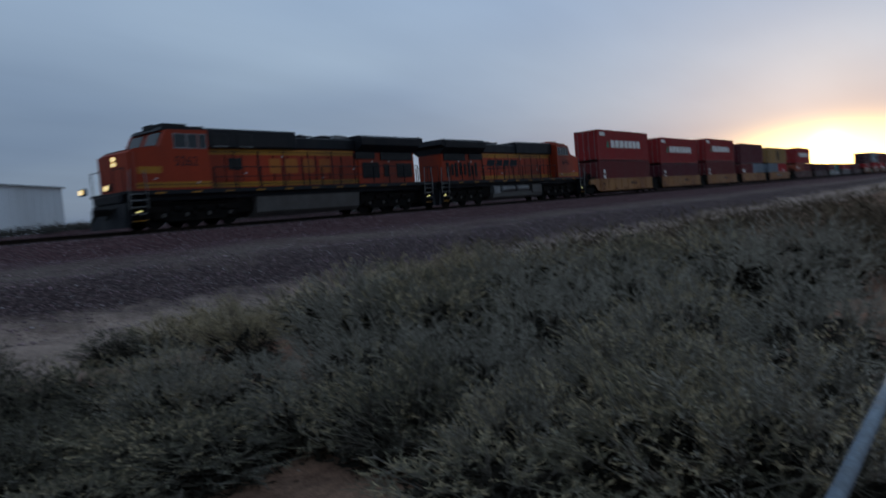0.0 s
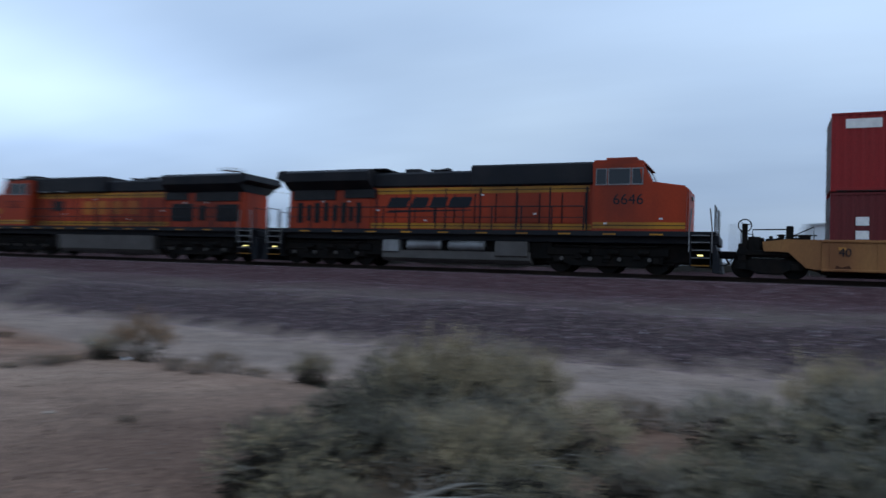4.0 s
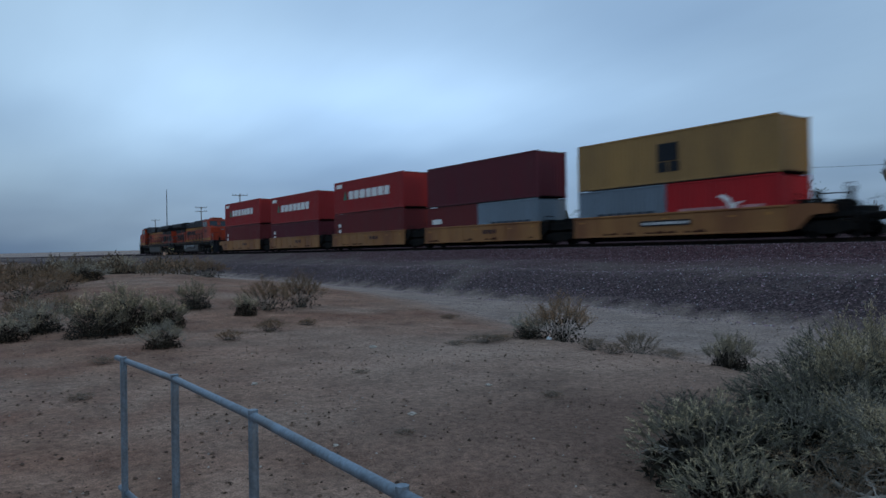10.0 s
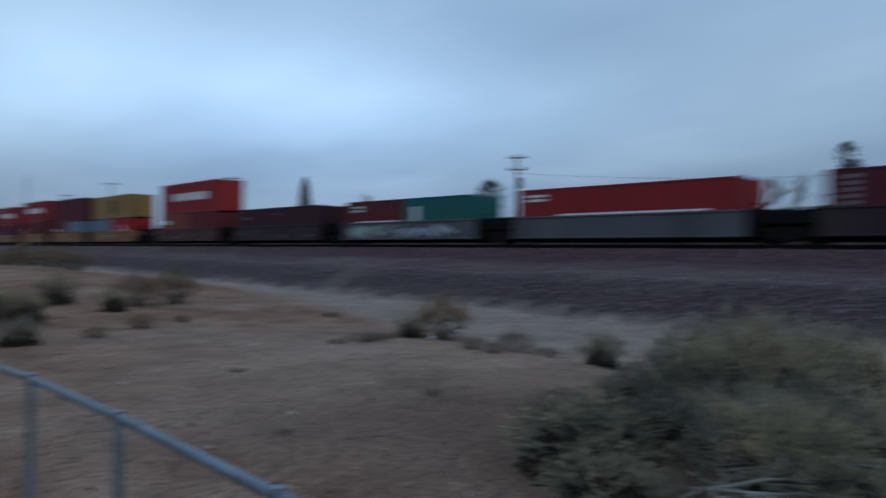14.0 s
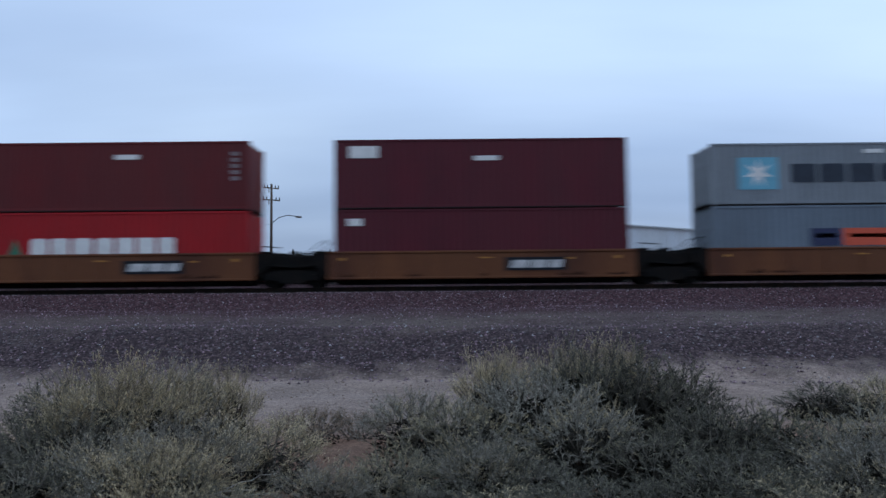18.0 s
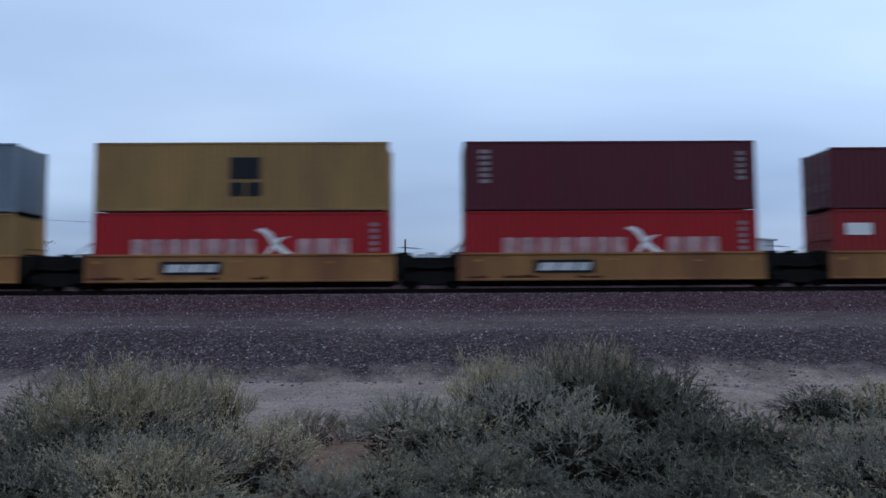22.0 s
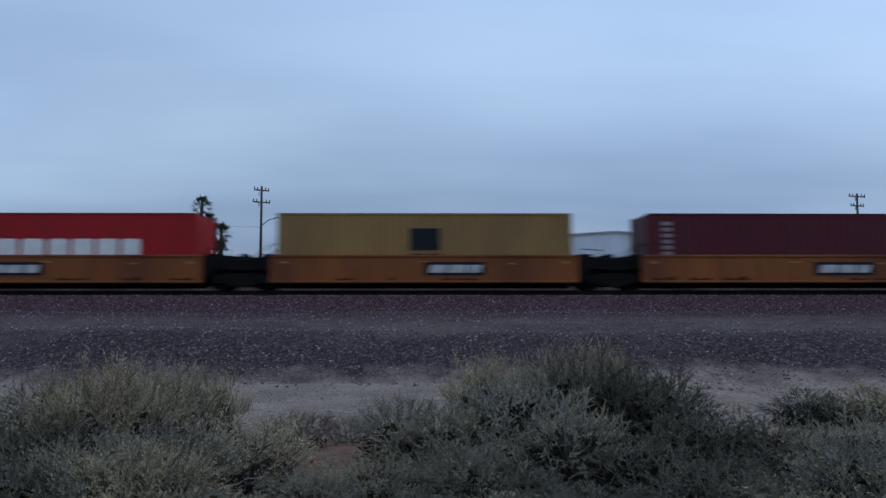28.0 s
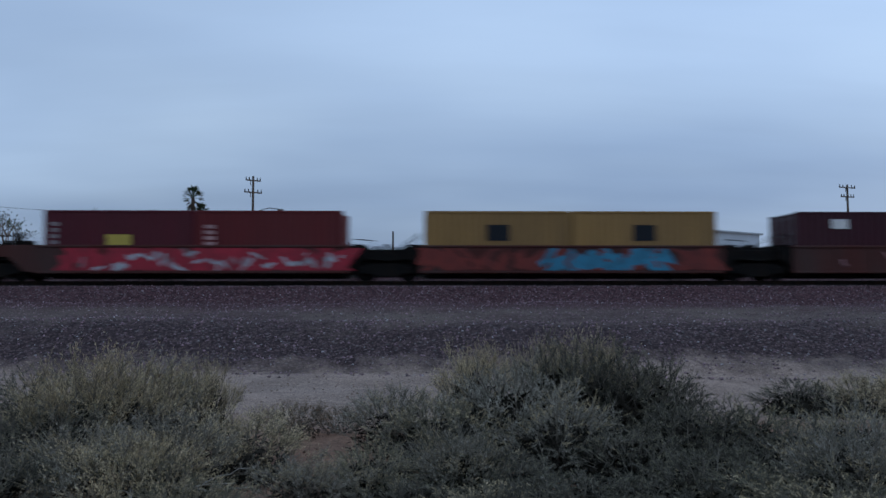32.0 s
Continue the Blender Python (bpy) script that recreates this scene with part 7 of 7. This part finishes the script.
# the brush that the camera sees best, by bearing and distance
for row in [
    # straight over the road
    (24.5, 7.2, 0.98, 1.7, "tan"), (21.5, 7.6, 0.94, 1.4, "tan"), (27.5, 6.6, 0.78, 1.6, "dark"), (16.3, 8.0, 0.88, 0.9, "tan"), (18.6, 6.2, 0.62, 1.3, "wiry"),
    (13.5, 6.6, 0.55, 1.4, "tan"), (21.5, 5.6, 0.60, 1.3, "tan"), (19.5, 7.9, 0.86, 1.2, "wiry"), (24.0, 5.9, 0.62, 1.3, "wiry"), (26.5, 5.2, 0.36, 1.3, "dead"), (10.0, 8.3, 0.40, 1.0, "dead"), (6.5, 8.8, 0.42, 1.1, "dead"),
    (2.2, 7.4, 0.66, 1.3, "wiry"), (-1.6, 6.8, 0.70, 1.4, "olive"), (-4.2, 8.8, 0.98, 1.2, "tan"), (-7.0, 7.2, 0.92, 1.5, "grey"), (-3.5, 5.9, 0.52, 1.2, "dark"), (-10.8, 8.0, 1.08, 1.5, "dark"),
    (-9.8, 8.5, 1.00, 1.0, "tan"), (-13.4, 8.5, 0.98, 1.2, "tan"), (-14.4, 7.9, 1.02, 1.7, "dark"), (-17.6, 8.1, 0.92, 1.3, "dark"), (-10.6, 6.5, 0.74, 1.3, "pale"), (-15.8, 6.2, 0.55, 1.2, "dark"), (-7.6, 5.6, 0.36, 1.0, "dark"), (-20.0, 6.9, 0.66, 1.3, "dark"),
    (-23.8, 7.4, 0.56, 1.3, "olive"), (-27.6, 11.2, 0.52, 1.5, "dark"), (-31.2, 11.6, 0.54, 1.6, "tan"), (-27.2, 6.8, 0.50, 1.5, "dark"), (-30.4, 7.4, 0.60, 1.4, "pale"),
    (-24.5, 5.5, 0.36, 0.9, "olive"), (-22.0, 5.9, 0.45, 1.0, "dark"), (-18.5, 5.3, 0.34, 1.1, "dark"), (-13.0, 5.2, 0.34, 1.2, "dark"), (-9.5, 5.0, 0.34, 1.1, "dark"), (-5.0, 5.0, 0.32, 1.1, "olive"), (-25.5, 5.0, 0.32, 1.1, "dark"), (0.5, 5.2, 0.34, 1.1, "dark"), (-28.5, 5.8, 0.42, 1.1, "dark"), (4.0, 5.6, 0.35, 0.8, "wiry"), (9.0, 5.6, 0.40, 0.9, "wiry"),
    # to the right, a thick field of it
    (-35.0, 11.6, 0.64, 1.7, "tan"), (-37.0, 6.5, 0.50, 1.4, "grey"), (-40.5, 5.2, 0.52, 1.2, "pale"), (-36.0, 8.6, 0.72, 1.4, "tan"), (-34.5, 5.2, 0.42, 1.2, "dark"), (-40.5, 11.0, 0.70, 1.6, "olive"), (-31.0, 5.9, 0.58, 1.3, "wiry"), (-46.0, 7.4, 1.05, 1.9, "grey"), (-45.0, 9.4, 1.05, 2.0, "grey"),
    (-47.5, 4.9, 0.66, 1.4, "olive"), (-46.0, 5.6, 0.85, 1.6, "grey"), (-50.5, 7.4, 1.05, 1.9, "olive"), (-53.0, 5.2, 0.80, 1.5, "grey"), (-56.0, 8.8, 1.15, 2.0, "grey"),
    (-60.0, 6.4, 1.00, 1.8, "grey"), (-65.0, 8.0, 1.10, 1.9, "grey"), (-62.0, 4.4, 0.70, 1.3, "wiry"), (-70.0, 6.0, 1.00, 1.7, "grey"), (-75.0, 8.6, 1.15, 2.0, "grey"),
    (-71.0, 4.0, 0.62, 1.2, "tan"), (-56.5, 4.0, 0.55, 1.1, "wiry"), (-79.0, 5.6, 0.95, 1.6, "grey"), (-48.5, 12.5, 0.95, 1.8, "olive"), (-54.0, 12.6, 1.05, 2.0, "tan"),
    (-60.5, 12.0, 1.10, 2.1, "grey"), (-66.5, 12.4, 1.15, 2.1, "olive"), (-72.5, 12.6, 1.15, 2.2, "grey"), (-78.5, 11.6, 1.2, 2.2, "grey"),
    # left of the big brush, towards the yard
    (34.0, 10.6, 0.60, 0.85, "sage"), (30.5, 8.0, 0.42, 1.3, "dark"), (26.6, 9.0, 0.78, 1.6, "dark"), (35.5, 5.4, 0.62, 1.3, "olive"), (30.0, 5.7, 0.60, 1.5, "dark"), (25.5, 8.0, 0.62, 1.5, "dark"),
    (36.5, 6.8, 0.36, 0.9, "dark"), (40.6, 12.0, 0.46, 0.85, "dead"), (46.3, 13.3, 0.80, 1.3, "dead"), (48.8, 13.2, 0.42, 0.8, "wiry"), (44.0, 11.6, 0.22, 0.5, "dead"),
    (33.5, 4.6, 0.46, 0.9, "olive"), (29.0, 4.6, 0.30, 1.1, "dead"),
    # the yard
    (66.5, 19.4, 0.85, 1.3, "dead"), (69.0, 18.6, 0.75, 1.2, "dead"), (70.6, 17.5, 0.50, 0.8, "sage"), (68.8, 14.6, 0.25, 0.7, "dead"), (78.8, 15.4, 0.90, 1.6, "sage"),
    (81.2, 15.0, 0.75, 1.3, "sage"), (76.2, 15.6, 0.65, 1.1, "sage"), (74.3, 19.3, 0.70, 1.3, "sage"), (76.5, 12.8, 0.42, 0.9, "wiry"), (84.5, 16.5, 0.62, 1.4, "wiry"),
    (86.5, 15.5, 0.5, 1.2, "wiry"), (74.6, 37, 0.83, 2.4, "dead"), (76.4, 40, 0.86, 2.6, "dead"), (73.2, 33, 0.72, 2.0, "dead"), (77.8, 44, 0.86, 2.6, "dead"),
    (79.6, 36, 0.79, 2.4, "wiry"), (81.6, 30, 0.72, 2.2, "wiry"), (83.4, 27, 0.72, 2.2, "dead"), (85.4, 25, 0.72, 2.4, "dead"), (80.5, 48, 0.94, 3.0, "dead"),
    (83, 42, 0.94, 3.0, "wiry"), (86, 37, 0.94, 3.0, "dead"), (88, 31, 0.86, 2.6, "dead"), (90, 22, 0.72, 2.2, "dead"),
]:
    at(*row)

fill_brush()
for az_, d_, h_, w_ in [(52.3, 12.6, 0.16, 0.9), (51.2, 12.9, 0.12, 0.7), (54.5, 12.2, 0.10, 0.5), (42.4, 11.2, 0.18, 0.5), (38.2, 11.3, 0.2, 0.5), (71.8, 13.4, 0.2, 0.6), (66.0, 15.5, 0.16, 0.5), (62.0, 9.5, 0.07, 0.3), (58.5, 6.5, 0.06, 0.25),
                        (73.5, 8.5, 0.08, 0.3), (80.5, 11.5, 0.12, 0.5), (82.0, 9.0, 0.1, 0.4), (47.0, 8.0, 0.08, 0.3), (55.0, 17.0, 0.12, 0.5), (85.5, 20.0, 0.5, 1.3), (83.0, 20.5, 0.45, 1.2)]:
    at(az_, d_, h_, w_, "dead")


def far_brush():
    """The brush that goes on to the horizon on both hands: low clumps of leaves."""
    rnd = random.Random(31)
    v, f = [], []
    spots = 0
    while spots < 760:
        side = rnd.random()
        if side < 0.66:
            az, d = rnd.uniform(-97, -42), 13 + 90 * rnd.random() ** 1.7
        else:
            az, d = rnd.uniform(76, 104), 30 + 170 * rnd.random() ** 1.2
        x, y = polar(az, d)
        if y > toe_y(x) - 4.2:
            continue
        spots += 1
        g = land(x, y)
        h, w = rnd.uniform(0.6, 1.15), rnd.uniform(0.5, 1.1)
        for _ in range(110 if d < 40 else 45):
            a, out = rnd.uniform(0, 2 * math.pi), rnd.random() ** 0.5
            p = Vector((x + math.cos(a) * out * w, y + math.sin(a) * out * w, g + h * (1 - 0.7 * out * out) * rnd.uniform(0.25, 1.0)))
            way = Vector((rnd.gauss(0, 0.6), rnd.gauss(0, 0.6), 1)).normalized() * rnd.uniform(0.12, 0.26)
            s = way.orthogonal().normalized() * rnd.uniform(0.015, 0.035)
            n = len(v)
            v += [tuple(p - s), tuple(p + s), tuple(p + way)]
            f.append((n, n + 1, n + 2))
    me = bpy.data.meshes.new("far_brush")
    me.from_pydata(v, [], f)
    me.materials.append(BRUSH_FAR)
    tagged(new("far_brush", me), "grey-green brush covering the flat desert", "brush", kind="stuff")


far_brush()

# ---- beyond the track ----
for row in [
    (13.1, 62.0, 11.0, ((0.35, 1.3), (1.35, 1.5)), "brown wooden utility pole with two crossarms and a lamp", 7.7, False, 35.0),
    (-30.75, 80.0, 11.7, ((0.3, 2.1), (1.2, 1.7)), "brown wooden utility pole with two crossarms", 0, False, 20.0),
    (2.35, 75.0, 7.6, (), "short bare wooden pole with a small lamp", 0, False, 0.0),
    (40.6, 62.0, 9.8, ((0.3, 1.65), (1.3, 1.65)), "brown wooden utility pole with two crossarms and a transformer", 0, True, 40.0),
    (20.4, 110.0, 7.5, ((0.3, 1.6),), "distant wooden utility pole", 0, False, 20.0),
    (62.5, 120.0, 13.0, ((0.3, 2.8),), "distant wooden utility pole with one crossarm", 0, False, 60.0),
    (70.9, 140.0, 13.0, ((0.3, 2.8),), "distant wooden utility pole with one crossarm", 0, False, 60.0),
    (73.7, 180.0, 13.2, ((0.3, 2.6), (1.2, 2.6)), "distant wooden utility pole with two crossarms", 0, False, 60.0),
    (76.9, 240.0, 13.0, ((0.3, 2.6),), "distant wooden utility pole with one crossarm", 0, False, 60.0),
    (24.6, 150.0, 9.0, ((0.3, 2.0),), "distant wooden utility pole", 0, False, 20.0),
]:
    utility_pole(*row)
mast(76.1, 150.0, 14.5, 0.12, "thin distant radio mast")
mast(75.2, 210.0, 8.0, 0.12, "thin distant grey signal mast", "signal_mast")
palm(42.7, 66.0, 7.8, "fan palm with a round dull-green crown", 0.22, 1.75, 1, 0.6)
palm(17.44, 64.0, 10.1, "tall fan palm with a long shaggy skirt", 0.13, 0.92, 2, 1.7)
palm(16.9, 65.0, 8.8, "fan palm with a shaggy skirt", 0.13, 0.85, 3, 1.2)
palm(16.5, 66.5, 8.2, "slim fan palm with a shaggy skirt", 0.12, 0.8, 5, 1.0)
palm(16.0, 64.0, 7.9, "short fan palm with a full shaggy skirt", 0.13, 0.95, 4, 1.1)
bare_tree(23.2, 60.0, 8.6, 0.75, "bare grey tree of forked limbs beyond the track", 11)
bare_tree(25.6, 63.0, 5.8, 0.8, "bare grey tree of forked limbs beyond the track", 12)
bare_tree(21.0, 62.0, 8.6, 0.6, "bare grey tree of forked limbs beyond the track", 13)
bare_tree(52.5, 80.0, 8.4, 0.7, "bare grey tree of forked limbs beyond the track", 14)
bare_tree(29.5, 60.0, 7.8, 0.75, "bare tree of thin forked limbs beyond the track", 15, 0.25)
bare_tree(66.5, 120.0, 8.4, 0.7, "dark leafy tree beyond the track", 16, 1.0)
bare_tree(-13.5, 58.0, 4.6, 0.9, "low dark leafy shrub tree beyond the track", 17, 1.4)
cypress(57.1, 75.0, 8.8, 0.8, "dark pointed cypress tree", 5)
cypress(45.8, 90.0, 6.4, 0.6, "dark pointed cypress tree", 6)
signal_cabinet()
cable((-40.3, 47.1, 8.2), (-14.0, 60.4, 7.6), 0.5)



def back_scrub():
    """Scrub added along the far foot of the track bed, dark to stand for the shade under the train."""
    rnd = random.Random(41)
    v, f = [], []
    for k in range(2600):
        x = rnd.triangular(-170, 150, 0)
        y = TRACK_Y + rnd.uniform(4.2, 8.0)
        g = land(x, y)
        h, w = rnd.uniform(0.3, 0.65), rnd.uniform(0.4, 0.9)
        for _ in range(36):
            a, out = rnd.uniform(0, 2 * math.pi), rnd.random() ** 0.5
            p = Vector((x + math.cos(a) * out * w, y + math.sin(a) * out * w, g + h * (1 - 0.7 * out * out) * rnd.uniform(0.0, 0.8)))
            way = Vector((rnd.gauss(0, 0.7), rnd.gauss(0, 0.7), 1)).normalized() * rnd.uniform(0.1, 0.2)
            s = way.orthogonal().normalized() * rnd.uniform(0.03, 0.06)
            n = len(v)
            v += [tuple(p - s), tuple(p + s), tuple(p + way)]
            f.append((n, n + 1, n + 2))
    me = bpy.data.meshes.new("back_scrub")
    me.from_pydata(v, [], f)
    me.materials.append(SCRUB_SHADE)
    tagged(new("back_scrub", me), "dark scrub added beyond the track as shade under the train", "brush", kind="stuff")


back_scrub()


def dead_branch(az, dist, size, seed):
    """A bleached, twisted branch fallen out of the brush."""
    x, y = polar(az, dist)
    rnd = random.Random(seed)
    ob = thing("dead_branch", pose(x, y, land(x, y) + (0.14 if 20 < az < 34 else 0.02)), "bleached twisted dead branch lying in the brush", "branch", "dead branches")

    def limb(p, a, ln, r, depth, parent):
        pts = [p]
        for k in range(6):
            a += rnd.uniform(-0.5, 0.5)
            q = pts[-1] + Vector((math.cos(a), math.sin(a), rnd.uniform(-0.15, 0.34) if k < 4 else -0.15)) * ln / 6
            q.z = max(q.z, 0.0)
            pts.append(q)
        own = part("limb" if depth == 2 else "twig", Shape().tube([tuple(q) for q in pts], r, 6, r * 0.35), DEAD_WOOD, parent, smooth=True)
        if depth:
            for k in (2, 3, 4):
                limb(pts[k], a + rnd.choice((-1, 1)) * rnd.uniform(0.5, 1.2), ln * rnd.uniform(0.45, 0.7), r * 0.6, depth - 1, own if depth == 2 else parent)

    limb(Vector((0, 0, 0.0)), rnd.uniform(0, 6.28), size, 0.016, 2, ob)


for az, dist, size, seed in [(28.5, 4.6, 1.2, 1), (30.0, 4.9, 1.1, 2), (26.5, 4.8, 1.0, 3), (25.0, 5.1, 1.0, 21), (27.5, 5.2, 1.1, 22), (24.0, 4.8, 0.9, 23), (7.0, 5.6, 0.9, 4), (5.0, 5.2, 0.8, 5), (-57.0, 4.0, 1.1, 6), (-53.0, 3.8, 0.9, 7), (-23.5, 4.9, 0.8, 8), (-62.0, 3.6, 0.9, 9), (31.5, 5.2, 0.7, 10)]:
    dead_branch(az, dist, size, seed)


# ---- litter and clods ----
def litter(az, dist, size, label, mat, seed):
    x, y = polar(az, dist)
    rnd = random.Random(seed)
    bm = bmesh.new()
    bmesh.ops.create_icosphere(bm, subdivisions=2, radius=size)
    for v in bm.verts:
        v.co *= 0.7 + 0.5 * noise.noise(v.co * 6 / size * 0.3 + Vector((seed, 0, 0)))
        v.co.z *= 0.55
    me = bpy.data.meshes.new("litter")
    bm.to_mesh(me)
    bm.free()
    me.materials.append(mat)
    ob = new("crumpled_litter" if mat == LITTER else "rock", me)
    ob.matrix_basis = pose(x, y, land(x, y) + size * 0.25, 0, 0, rnd.uniform(0, 360))
    tagged(ob, label, "litter" if mat == LITTER else "rock")


for az, dist, size, kind, seed in [(80.9, 37.0, 0.45, 0, 1), (49.5, 17.0, 0.09, 0, 2), (40.2, 11.8, 0.11, 0, 3), (47.2, 13.1, 0.07, 0, 4), (48.6, 13.4, 0.10, 0, 5), (88.5, 26.0, 0.25, 0, 6),
                                   (52.0, 8.6, 0.05, 1, 7), (58.0, 7.2, 0.05, 1, 8), (61.0, 12.0, 0.08, 1, 9), (70.0, 9.0, 0.05, 1, 10), (38.8, 11.5, 0.06, 1, 11), (64.0, 6.2, 0.03, 1, 12)]:
    litter(az, dist, size, "crumpled white plastic litter on the sand" if kind == 0 else "small pale rock on the sand", LITTER if kind == 0 else PALE_STONE, seed)


# ---- what moves ----
def motions():
    for ob, u, base in RIDERS:
        walk(ob, [(float(t), pose(x + u, TRACK_Y, RAIL_Z + base)) for t, x in enumerate(TRAIN_X)])
    # all wheels roll on the rails
    steps = 26
    for r, wheels in ((0.53, LEAD_WHEELS + TRAIL_WHEELS), (0.42, CAR_WHEELS)):
        turns = []
        for k in range(32 * steps + 1):
            t = k / steps
            i = min(int(t), 31)
            x = TRAIN_X[i] + (TRAIN_X[i + 1] - TRAIN_X[i]) * (t - i)
            turns.append((t, pose(0, 0, 0, 0, math.degrees((x - TRAIN_X[0]) / r), 0)))
        for wheel in wheels:
            spot = Matrix.Translation(wheel.matrix_basis.translation)
            walk(wheel, [(t, spot @ m) for t, m in turns])


motions()
